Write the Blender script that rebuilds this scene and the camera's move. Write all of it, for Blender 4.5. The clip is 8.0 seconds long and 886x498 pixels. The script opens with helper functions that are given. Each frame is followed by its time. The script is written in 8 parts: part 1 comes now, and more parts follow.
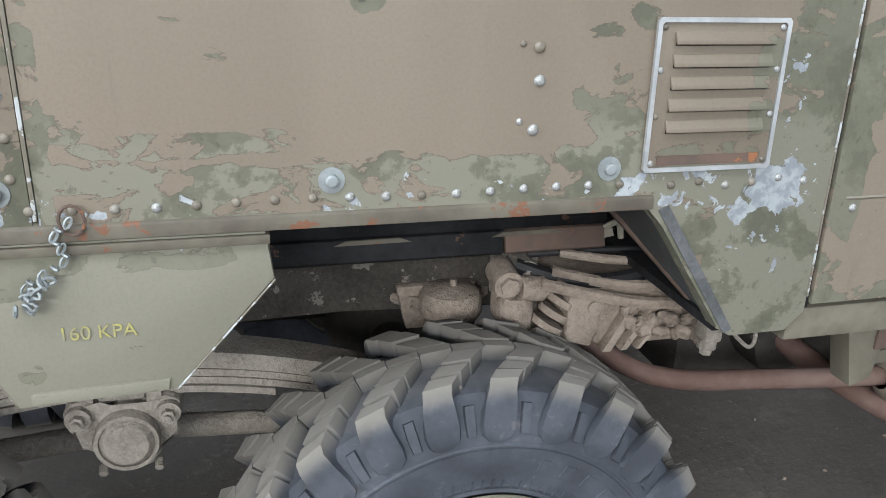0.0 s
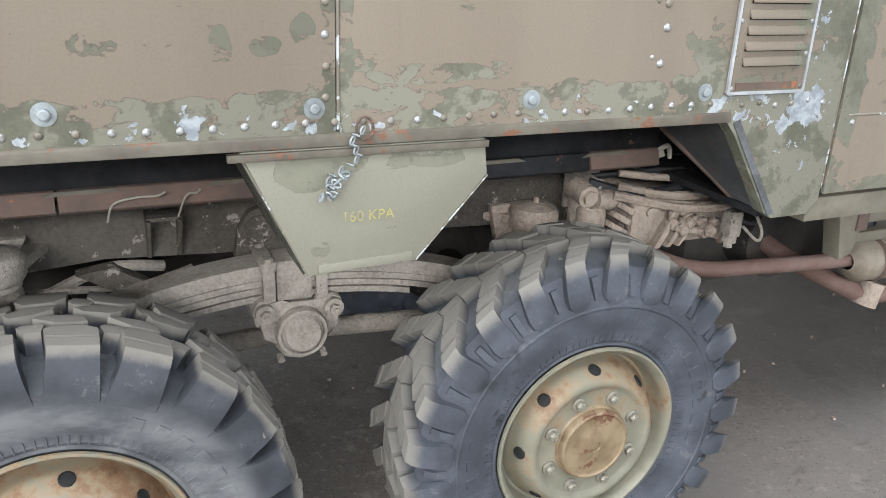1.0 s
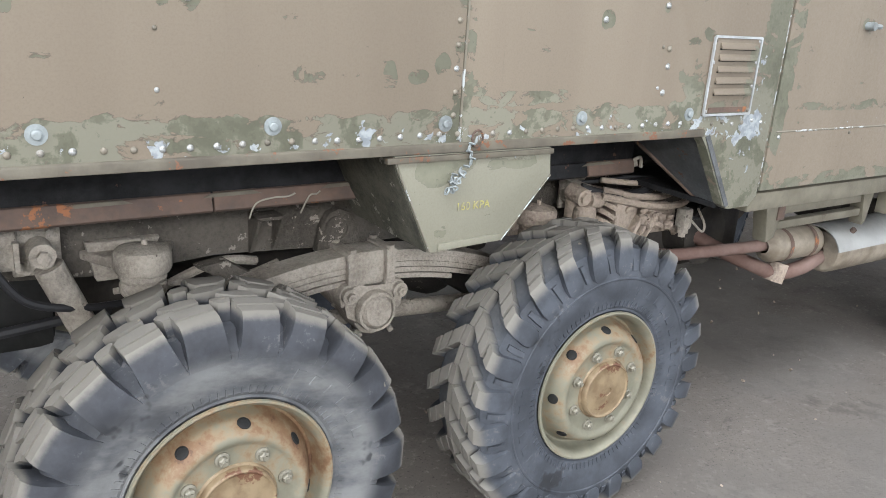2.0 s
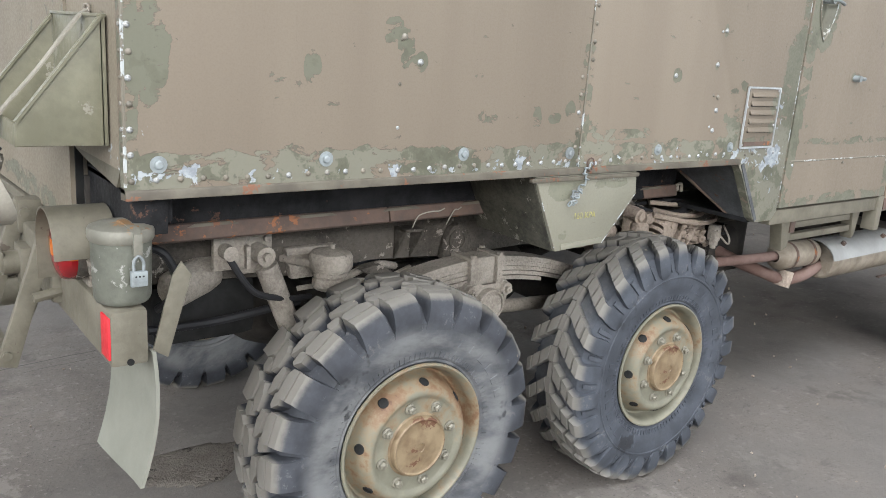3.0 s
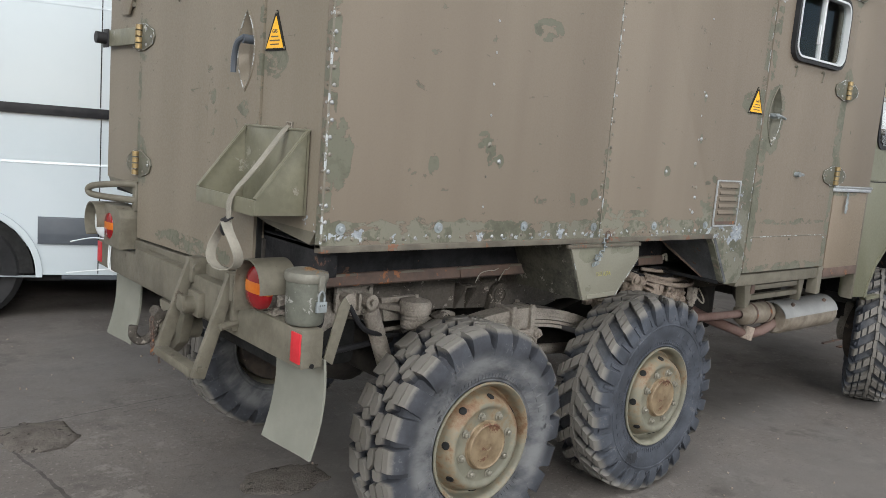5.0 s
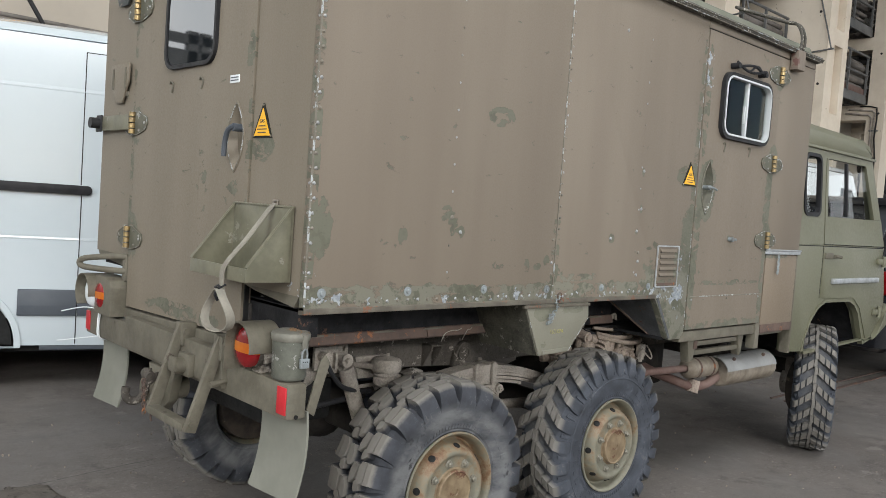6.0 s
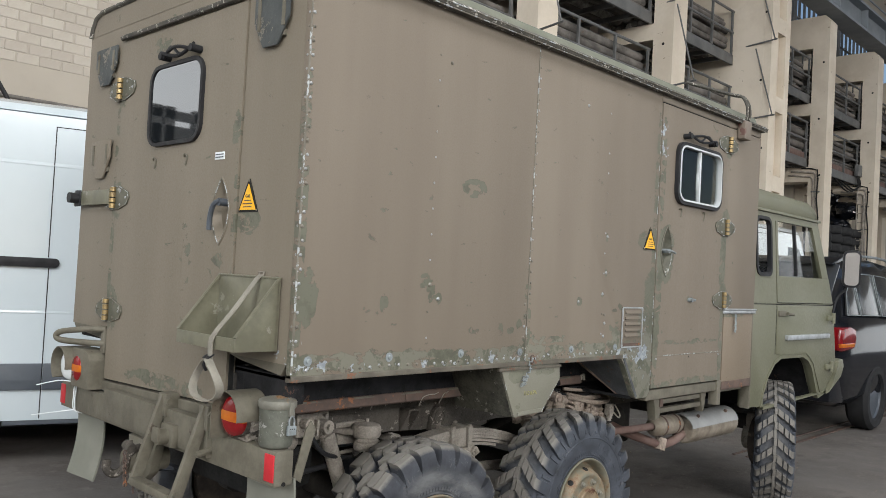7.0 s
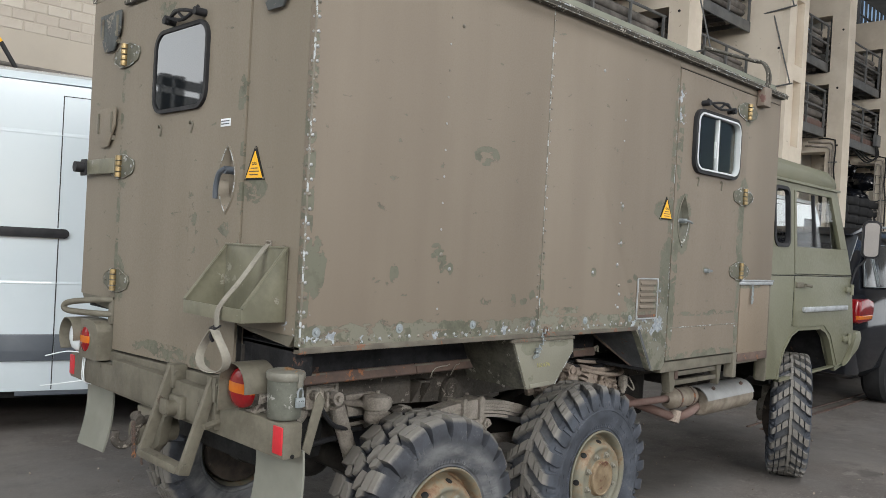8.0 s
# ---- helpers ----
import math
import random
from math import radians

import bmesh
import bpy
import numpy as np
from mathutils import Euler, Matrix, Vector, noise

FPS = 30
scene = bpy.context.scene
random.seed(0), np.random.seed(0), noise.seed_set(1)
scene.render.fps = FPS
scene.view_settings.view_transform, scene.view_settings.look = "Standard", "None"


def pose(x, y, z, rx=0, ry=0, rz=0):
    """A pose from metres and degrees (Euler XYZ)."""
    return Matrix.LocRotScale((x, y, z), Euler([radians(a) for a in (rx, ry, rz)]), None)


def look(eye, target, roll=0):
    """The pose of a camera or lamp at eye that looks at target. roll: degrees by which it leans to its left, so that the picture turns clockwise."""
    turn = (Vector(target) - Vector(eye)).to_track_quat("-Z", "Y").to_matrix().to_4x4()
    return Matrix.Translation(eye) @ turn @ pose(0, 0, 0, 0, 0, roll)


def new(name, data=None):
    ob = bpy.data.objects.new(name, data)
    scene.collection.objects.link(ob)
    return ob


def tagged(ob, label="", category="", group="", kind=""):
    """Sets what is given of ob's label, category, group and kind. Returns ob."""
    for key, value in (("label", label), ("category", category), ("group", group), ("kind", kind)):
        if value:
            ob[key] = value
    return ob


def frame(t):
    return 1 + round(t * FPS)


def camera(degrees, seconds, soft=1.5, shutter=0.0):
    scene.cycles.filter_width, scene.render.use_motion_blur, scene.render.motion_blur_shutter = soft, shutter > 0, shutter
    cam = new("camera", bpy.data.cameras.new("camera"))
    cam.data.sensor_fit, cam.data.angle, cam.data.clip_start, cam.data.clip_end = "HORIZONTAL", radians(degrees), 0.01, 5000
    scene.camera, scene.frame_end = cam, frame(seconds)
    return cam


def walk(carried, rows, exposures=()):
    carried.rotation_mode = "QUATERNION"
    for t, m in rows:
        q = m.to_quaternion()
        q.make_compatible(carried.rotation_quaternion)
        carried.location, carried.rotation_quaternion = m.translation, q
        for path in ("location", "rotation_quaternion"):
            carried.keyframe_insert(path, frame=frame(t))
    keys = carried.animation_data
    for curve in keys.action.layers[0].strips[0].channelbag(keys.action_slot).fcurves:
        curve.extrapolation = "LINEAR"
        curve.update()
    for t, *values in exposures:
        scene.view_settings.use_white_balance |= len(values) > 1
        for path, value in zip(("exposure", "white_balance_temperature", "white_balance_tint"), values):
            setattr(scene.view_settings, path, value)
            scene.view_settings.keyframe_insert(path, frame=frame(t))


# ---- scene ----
cam = camera(57.4, 8.0, soft=0.45)
PATH = [
    (0, (1.429, -0.959, 1.441), (1.904, 0.856, 0.748), 1.5),
    (0.5, (1.088, -1.058, 1.413), (1.701, 0.694, 0.666), 2.6),
    (1, (0.852, -1.19, 1.417), (1.617, 0.516, 0.707), 2.4),
    (1.5, (0.604, -1.272, 1.433), (1.549, 0.366, 0.78), 3.8),
    (1.7, (0.455, -1.286, 1.43), (1.474, 0.31, 0.786), 4.0),
    (2.8, (-0.308, -1.496, 1.443), (0.885, 0.025, 0.93), 4.3),
    (3, (-0.441, -1.509, 1.441), (0.761, 0.01, 0.945), 4.1),
    (3.5, (-0.688, -1.625, 1.446), (0.518, -0.085, 1.027), 3.8),
    (4, (-0.871, -1.754, 1.444), (0.317, -0.196, 1.041), 3.8),
    (4.2, (-0.932, -1.787, 1.452), (0.27, -0.236, 1.068), 3.9),
    (5.3, (-1.258, -1.937, 1.466), (0.056, -0.45, 1.224), 4.7),
    (5.5, (-1.299, -2.002, 1.464), (0.012, -0.506, 1.252), 4.7),
    (6, (-1.397, -2.096, 1.485), (-0.03, -0.64, 1.377), 4.1),
    (6.5, (-1.498, -2.116, 1.494), (-0.087, -0.698, 1.488), 3.5),
    (7, (-1.539, -2.131, 1.495), (-0.102, -0.741, 1.551), 3.1),
    (7.5, (-1.521, -2.111, 1.488), (-0.092, -0.712, 1.514), 3.0),
    (8, (-1.486, -2.084, 1.487), (-0.066, -0.674, 1.472), 3.1),
]
walk(cam, [(t, look(eye, target, roll)) for t, eye, target, roll in PATH],
     exposures=[(0, 0.4, 6250, 8), (0.5, 0.55, 6280, 9), (1.5, 0.68, 6340, 9), (2.8, 0.67, 6400, 9), (3.0, 0.58, 6400, 9), (3.5, 0.16, 6450, 9), (4, 0.07, 6450, 10), (5.5, -0.07, 6550, 9), (8, -0.08, 6550, 9)])

# ---- world and lights ----
SKY_TURN = 200.0
world = bpy.data.worlds.new("overcast_sky")
scene.world = world
world.use_nodes = True
wn = world.node_tree.nodes
sky = wn.new("ShaderNodeTexSky")
sky.sky_type, sky.sun_disc = "NISHITA", False
sky.sun_elevation, sky.sun_rotation = radians(40), radians(SKY_TURN)
world.node_tree.links.new(sky.outputs[0], wn["Background"].inputs["Color"])
wn["Background"].inputs["Strength"].default_value = 0.12


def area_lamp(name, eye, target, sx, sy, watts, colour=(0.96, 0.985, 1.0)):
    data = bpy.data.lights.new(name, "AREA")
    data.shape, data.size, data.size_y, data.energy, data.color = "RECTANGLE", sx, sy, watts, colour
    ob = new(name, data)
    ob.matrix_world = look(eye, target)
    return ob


area_lamp("skylight_lamp", (-4.0, -6.0, 11.5), (-4.0, -6.0, 0), 20, 5.0, 1950)
area_lamp("skylight_lamp", (3, 1.5, 11.5), (3, 1.5, 0), 34, 2.4, 60)
# added fills; the south windows and west gate behind them are assumed, unseen
area_lamp("window_lamp", (14, -15.4, 6.0), (14, 0, 5.5), 24, 5.0, 1500, (0.95, 0.98, 1.0))
area_lamp("gate_lamp", (-15.8, -3.0, 7.0), (0, -1.0, 1.2), 9, 3.8, 1650, (0.95, 0.98, 1.0))
# added south-west fill, set high so little of it reaches under the truck
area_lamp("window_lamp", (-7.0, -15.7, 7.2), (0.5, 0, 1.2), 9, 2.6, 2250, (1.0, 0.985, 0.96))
sun_data = bpy.data.lights.new("sun", "SUN")
sun_data.energy, sun_data.angle, sun_data.color = 0.8, radians(12), (1, 0.97, 0.92)
sun_ob = new("sun", sun_data)
sun_ob.matrix_world = look((0, 0, 0), (-math.sin(radians(SKY_TURN)) * 0.77, -math.cos(radians(SKY_TURN)) * 0.77, -0.64))


# ---- node materials ----
class Graph:
    """A short way to write node trees."""

    def __init__(self, name):
        self.mat = bpy.data.materials.new(name)
        self.mat.use_nodes = True
        self.tree = self.mat.node_tree
        self.bsdf = self.tree.nodes["Principled BSDF"]
        self.out = self.tree.nodes["Material Output"]
        self.coords = self.tree.nodes.new("ShaderNodeTexCoord").outputs["Object"]
        self.split = None

    def put(self, socket, value):
        if isinstance(value, bpy.types.NodeSocket):
            self.tree.links.new(value, socket)
        elif isinstance(value, tuple) and len(value) == 3 and socket.type == "RGBA":
            socket.default_value = (*value, 1)
        else:
            socket.default_value = value

    def math(self, op, a, b=0.0, clamp=False):
        n = self.tree.nodes.new("ShaderNodeMath")
        n.operation, n.use_clamp = op, clamp
        self.put(n.inputs[0], a), self.put(n.inputs[1], b)
        return n.outputs[0]

    def ramp(self, v, a, b, lo=0.0, hi=1.0):
        n = self.tree.nodes.new("ShaderNodeMapRange")
        n.interpolation_type = "SMOOTHSTEP"
        for socket, value in zip(n.inputs, (v, a, b, lo, hi)):
            self.put(socket, value)
        return n.outputs[0]

    def noise(self, scale, detail=4.0, rough=0.55, stretch=(1, 1, 1), warp=0.0, shift=(0, 0, 0)):
        m = self.tree.nodes.new("ShaderNodeMapping")
        m.inputs["Scale"].default_value, m.inputs["Location"].default_value = stretch, shift
        self.put(m.inputs["Vector"], self.coords)
        n = self.tree.nodes.new("ShaderNodeTexNoise")
        self.put(n.inputs["Vector"], m.outputs[0])
        n.inputs["Scale"].default_value, n.inputs["Detail"].default_value = scale, detail
        n.inputs["Roughness"].default_value, n.inputs["Distortion"].default_value = rough, warp
        return n.outputs[0]

    def mix(self, f, a, b):
        n = self.tree.nodes.new("ShaderNodeMix")
        n.data_type = "RGBA"
        self.put(n.inputs[0], f), self.put(n.inputs[6], a), self.put(n.inputs[7], b)
        return n.outputs[2]

    def axis(self, i):
        if self.split is None:
            n = self.tree.nodes.new("ShaderNodeSeparateXYZ")
            self.put(n.inputs[0], self.coords)
            self.split = n
        return self.split.outputs[i]

    def blob(self, i, a, b, ra, rb):
        """1 at the place (a, b) in the plane of axis i and z, falling to 0 at the radii."""
        u = self.math("DIVIDE", self.math("SUBTRACT", self.axis(i), a), ra)
        v = self.math("DIVIDE", self.math("SUBTRACT", self.axis(2), b), rb)
        d = self.math("ADD", self.math("MULTIPLY", u, u), self.math("MULTIPLY", v, v))
        return self.math("SUBTRACT", 1.0, d, clamp=True)

    def line(self, a, b, width, wobble=0.03):
        """1 on the way from a to b over the ground, a jagged line of the given width."""
        dx, dy = b[0] - a[0], b[1] - a[1]
        n = math.hypot(dx, dy)
        dx, dy = dx / n, dy / n
        px, py = self.math("SUBTRACT", self.axis(0), a[0]), self.math("SUBTRACT", self.axis(1), a[1])
        along = self.math("ADD", self.math("MULTIPLY", px, dx), self.math("MULTIPLY", py, dy))
        off = self.math("SUBTRACT", self.math("MULTIPLY", px, dy), self.math("MULTIPLY", py, dx))
        off = self.math("ADD", off, self.math("MULTIPLY", self.math("SUBTRACT", self.noise(9, 4, 0.6, shift=(a[0], b[1], 3)), 0.5), wobble))
        w = self.math("MULTIPLY", self.noise(14, 3, 0.6, shift=(5, a[1], 1)), 2 * width)
        on = self.math("LESS_THAN", self.math("ABSOLUTE", off), w)
        return self.math("MULTIPLY", on, self.math("MULTIPLY", self.ramp(along, -0.02, 0.05), self.ramp(along, n - 0.05, n + 0.02, 1.0, 0.0)))

    def random(self):
        return self.tree.nodes.new("ShaderNodeObjectInfo").outputs["Random"]

    def bump(self, height, strength=0.3, distance=0.004):
        n = self.tree.nodes.new("ShaderNodeBump")
        n.inputs["Strength"].default_value, n.inputs["Distance"].default_value = strength, distance
        self.put(n.inputs["Height"], height)
        self.put(self.bsdf.inputs["Normal"], n.outputs[0])

    def done(self, colour, rough=0.6, metal=0.0, spec=0.5):
        self.put(self.bsdf.inputs["Base Color"], colour)
        self.put(self.bsdf.inputs["Roughness"], rough)
        self.put(self.bsdf.inputs["Metallic"], metal)
        self.bsdf.inputs["Specular IOR Level"].default_value = spec
        return self.mat


def surface(name, colour, other, rough=0.6, metal=0.0, big=2.0, fine=40.0, amount=0.5, relief=0.2, speck=None, speck_at=0.68, spec=0.5, depth=0.003):
    """A plain worn surface: two colours mixed at two scales, fine relief, and specks or flakes of a third colour."""
    g = Graph(name)
    a, b = g.noise(big, 4, 0.6), g.noise(fine, 5, 0.65, shift=(3, 1, 7))
    f = g.ramp(g.math("ADD", g.math("MULTIPLY", a, 1 - amount * 0.4), g.math("MULTIPLY", b, amount * 0.4)), 0.35, 0.65)
    col = g.mix(f, colour, other)
    r = g.ramp(b, 0.3, 0.7, max(rough - 0.08, 0.03), min(rough + 0.08, 1))
    if speck:
        s = g.ramp(g.noise(fine * 0.22, 6, 0.7, shift=(9, 4, 2)), speck_at, speck_at + 0.03)
        col = g.mix(s, col, speck)
    g.bump(b, relief, depth)
    return g.done(col, r, metal, spec)


def worn_paint(name, axis_i, base, base2, under, under2, patches, band=None, bare_boxes=()):
    """Old sprayed paint over an older green coat, flaked off inside the given patches, down to the aluminium in places."""
    g = Graph(name)
    streak = g.noise(2.2, 3, 0.5, stretch=(2.4, 2.4, 0.3))
    broad = g.noise(0.9, 3, 0.5, shift=(5, 2, 1))
    grain = g.noise(130, 3, 0.7)
    top = g.mix(g.ramp(g.math("ADD", g.math("MULTIPLY", streak, 0.6), g.math("MULTIPLY", broad, 0.4)), 0.34, 0.66), base, base2)
    top = g.mix(g.ramp(g.noise(7, 6, 0.7, stretch=(6, 6, 0.35), shift=(1, 1, 5)), 0.6, 0.75, 0.0, 0.3), top, tuple(0.6 * c for c in base))
    top = g.mix(g.ramp(g.noise(28, 6, 0.75, shift=(2, 8, 3)), 0.62, 0.75, 0.0, 0.3), top, tuple(0.6 * c for c in base))
    top = g.mix(g.ramp(g.noise(75, 4, 0.7, shift=(6, 1, 2)), 0.7, 0.72, 0.0, 0.7), top, tuple(0.38 * c for c in base))
    top = g.mix(g.ramp(g.noise(48, 5, 0.7, shift=(3, 9, 4)), 0.72, 0.745, 0.0, 0.5), top, tuple(1.5 * c for c in base))
    top = g.mix(g.ramp(g.noise(260, 2, 0.6, shift=(3, 3, 1)), 0.42, 0.66, 0.0, 0.16), top, tuple(0.66 * c for c in base))
    flake = g.noise(15, 8, 0.62, warp=0.5, shift=(4, 4, 4), stretch=(0.75, 0.75, 1.35))
    v = g.math("MULTIPLY", g.math("SUBTRACT", flake, 0.5), 1.45)
    if band:
        lo, hi, amount = band
        edge = g.math("ADD", g.axis(2), g.math("MULTIPLY", g.math("SUBTRACT", g.noise(5, 3, 0.6, shift=(2, 2, 8)), 0.5), 0.07))
        v = g.math("ADD", v, g.ramp(edge, lo, hi, amount, 0.0))
    for a, b, ra, rb, amount in patches:
        v = g.math("ADD", v, g.math("MULTIPLY", g.ramp(g.blob(axis_i, a, b, ra, rb), 0.0, 0.5), amount))
    peeled = g.ramp(v, 0.25, 0.257)
    rim = g.math("MULTIPLY", g.ramp(v, 0.222, 0.246), g.math("SUBTRACT", 1.0, peeled))
    tone = g.math("ADD", g.math("MULTIPLY", g.noise(9, 6, 0.62, warp=0.4, shift=(7, 7, 7)), 0.75), g.math("MULTIPLY", g.noise(40, 4, 0.6, shift=(2, 7, 1)), 0.25))
    pale = g.ramp(tone, 0.465, 0.51, 0.0, 0.35)
    if band:
        pale = g.math("MULTIPLY", g.ramp(tone, 0.455, 0.5), g.ramp(g.axis(2), band[1], band[1] + 0.05, 1.0, 0.25))
    lower = g.mix(pale, under, under2)
    lower = g.mix(g.ramp(tone, 0.4, 0.44, 0.35, 0.0), lower, tuple(0.55 * c for c in under))
    lower = g.mix(g.ramp(g.noise(55, 5, 0.7, shift=(8, 3, 3)), 0.6, 0.66, 0.0, 0.5), lower, tuple(0.5 * c for c in under))
    col = g.mix(peeled, top, lower)
    col = g.mix(g.math("MULTIPLY", rim, 0.6), col, tuple(0.38 * c for c in base))
    m = g.noise(26, 6, 0.6, warp=0.4, shift=(0, 3, 9))
    for x0, x1, z0, z1, amount in bare_boxes:
        w = g.math("MULTIPLY", g.math("MULTIPLY", g.ramp(g.axis(axis_i), x0 - 0.02, x0 + 0.02), g.ramp(g.axis(axis_i), x1 - 0.02, x1 + 0.02, 1.0, 0.0)),
                   g.math("MULTIPLY", g.ramp(g.axis(2), z0 - 0.015, z0 + 0.015), g.ramp(g.axis(2), z1 - 0.015, z1 + 0.015, 1.0, 0.0)))
        m = g.math("ADD", m, g.math("MULTIPLY", w, amount))
    bare = g.ramp(m, 0.75, 0.765)
    col = g.mix(bare, col, g.mix(g.ramp(g.noise(45, 4, 0.6), 0.4, 0.6), (0.25, 0.275, 0.305), (0.39, 0.42, 0.445)))
    height = g.math("ADD", g.math("MULTIPLY", peeled, -0.6), g.math("MULTIPLY", grain, 0.1))
    height = g.math("ADD", height, g.math("MULTIPLY", bare, -0.4))
    g.bump(height, 0.6, 0.0018)
    return g.done(col, g.ramp(grain, 0.3, 0.7, 0.5, 0.68), g.math("MULTIPLY", bare, 0.35), 0.4)


def glass(name, tint=(1, 1, 1), rough=0.02, base_gloss=0.03):
    g = Graph(name)
    t = g.tree.nodes.new("ShaderNodeBsdfTransparent")
    t.inputs[0].default_value = (*tint, 1)
    s = g.tree.nodes.new("ShaderNodeBsdfGlossy")
    s.inputs["Roughness"].default_value = rough
    f = g.tree.nodes.new("ShaderNodeLayerWeight")
    f.inputs["Blend"].default_value = 0.5
    gloss = g.math("ADD", g.math("MULTIPLY", g.math("POWER", f.outputs["Facing"], 5.0), 0.6), base_gloss)
    m = g.tree.nodes.new("ShaderNodeMixShader")
    g.tree.links.new(gloss, m.inputs[0])
    g.tree.links.new(t.outputs[0], m.inputs[1])
    g.tree.links.new(s.outputs[0], m.inputs[2])
    g.tree.links.new(m.outputs[0], g.out.inputs[0])
    return g.mat


BROWN, BROWN2 = (0.156, 0.128, 0.099), (0.18, 0.15, 0.117)
OLIVE, OLIVE2 = (0.105, 0.105, 0.077), (0.162, 0.157, 0.124)
SIDE_PATCHES = (
    (0.828, 1.83, 0.085, 0.045, 0.3), (0.577, 1.452, 0.036, 0.042, 0.27), (0.612, 1.42, 0.028, 0.05, 0.27), (0.652, 1.392, 0.024, 0.028, 0.27), (0.38, 1.373, 0.025, 0.043, 0.29),
    (0.045, 1.39, 0.05, 0.112, 0.28), (1.03, 1.262, 0.02, 0.035, 0.27), (1.02, 1.287, 0.024, 0.018, 0.27), (1.093, 1.267, 0.028, 0.018, 0.26), (1.15, 1.288, 0.022, 0.028, 0.26), (1.235, 1.245, 0.04, 0.02, 0.3),
    (1.587, 1.392, 0.022, 0.028, 0.28), (1.575, 1.39, 0.015, 0.025, 0.29), (1.794, 1.532, 0.013, 0.025, 0.29), (1.79, 1.7, 0.013, 0.025, 0.29), (1.772, 1.43, 0.013, 0.02, 0.29), (1.797, 1.332, 0.012, 0.02, 0.24), (1.95, 1.29, 0.121, 0.121, 0.28), (2.2, 1.2, 0.085, 0.3, 0.27), (2.21, 1.47, 0.06, 0.1, 0.3), (2.15, 1.71, 0.09, 0.06, 0.3), (2.245, 1.7, 0.035, 0.9, 0.3),
    (2.18, 1.05, 0.121, 0.22, 0.28), (1.2, 1.3, 0.03, 0.25, 0.22), (0.01, 1.5, 0.02, 0.9, 0.22), (1.45, 1.225, 0.06, 0.02, 0.26), (1.35, 1.222, 0.12, 0.02, 0.24))
M_SIDE = worn_paint("brown_green_side_paint", 0, BROWN, BROWN2, OLIVE, OLIVE2, SIDE_PATCHES, (1.19, 1.215, 0.34),
                    ((0.0, 1.95, 1.13, 1.17, 0.16), (1.92, 2.24, 1.1, 1.175, 0.22), (2.1, 2.19, 0.92, 1.12, 0.17), (2.14, 2.2, 1.12, 1.36, 0.19), (0.0, 0.16, 1.15, 1.27, 0.12),
                     (0.95, 1.01, 1.15, 1.2, 0.2), (2.24, 2.26, 0.95, 2.5, 0.12)))
DOOR_PATCHES = (
    (2.36, 1.66, 0.1, 0.19, 0.34), (2.29, 1.4, 0.04, 0.4, 0.3), (2.29, 2.1, 0.035, 0.35, 0.3), (3.055, 1.86, 0.066, 0.11, 0.34), (3.06, 1.41, 0.077, 0.121, 0.34), (3.06, 2.33, 0.066, 0.088, 0.34), (3.03, 1.64, 0.05, 0.28, 0.34),
    (3.04, 1.12, 0.03, 0.25, 0.3), (2.66, 0.95, 0.5, 0.045, 0.3), (2.66, 1.185, 0.4, 0.02, 0.24), (2.64, 1.413, 0.039, 0.033, 0.28), (2.28, 1.12, 0.035, 0.2, 0.3))
M_DOOR = worn_paint("brown_box_door_paint", 0, BROWN, BROWN2, OLIVE, OLIVE2, DOOR_PATCHES, None, ((2.26, 2.34, 2.15, 2.35, 0.17), (2.26, 2.29, 1.0, 2.4, 0.12), (2.4, 2.95, 1.12, 1.15, 0.08)))
REAR_PATCHES = ((0.305, 1.635, 0.094, 0.056, 0.28), (0.4, 1.95, 0.031, 0.099, 0.28), (0.385, 1.6, 0.02, 0.3, 0.22), (1.37, 1.5, 0.03, 0.35, 0.27), (0.85, 1.0, 0.4, 0.05, 0.24),
                (1.0, 2.36, 0.09, 0.04, 0.24), (0.5, 1.42, 0.06, 0.1, 0.2), (0.72, 1.46, 0.05, 0.25, 0.17), (1.33, 2.2, 0.07, 0.08, 0.3), (1.33, 1.73, 0.07, 0.09, 0.3), (1.33, 1.26, 0.07, 0.12, 0.3), (1.38, 2.0, 0.02, 0.3, 0.24))
M_REAR = worn_paint("brown_rear_paint", 1, (0.166, 0.141, 0.107), (0.19, 0.163, 0.126), OLIVE, OLIVE2, REAR_PATCHES, None, ((0.0, 0.12, 1.15, 1.22, 0.2), (0.38, 0.42, 1.35, 1.55, 0.15)))
M_TRAP = worn_paint("green_skirt_paint", 0, (0.172, 0.166, 0.13), (0.195, 0.188, 0.15), (0.135, 0.134, 0.1), (0.165, 0.158, 0.122), ((1.15, 1.075, 0.055, 0.04, 0.29), (1.3, 0.98, 0.03, 0.018, 0.28), (1.17, 0.945, 0.02, 0.018, 0.28), (1.26, 1.09, 0.08, 0.03, 0.29), (1.37, 1.085, 0.06, 0.02, 0.28)),
                    None, ((1.06, 1.2, 1.1, 1.115, 0.3), (1.28, 1.44, 1.09, 1.115, 0.14)))
M_FLANGE = surface("skirt_edge_paint", (0.06, 0.05, 0.038), (0.115, 0.103, 0.079), 0.65, 0, 7, 60, 0.6, 0.3, (0.14, 0.06, 0.032), 0.57)
M_CAB = surface("olive_cab_paint", (0.120, 0.119, 0.077), (0.142, 0.139, 0.096), 0.45, 0, 1.6, 70, 0.4, 0.08, (0.09, 0.085, 0.05), 0.72)
M_OLIVE = surface("olive_metal_paint", (0.088, 0.079, 0.058), (0.141, 0.128, 0.099), 0.68, 0, 9, 60, 0.9, 0.45, (0.07, 0.055, 0.041), 0.635)
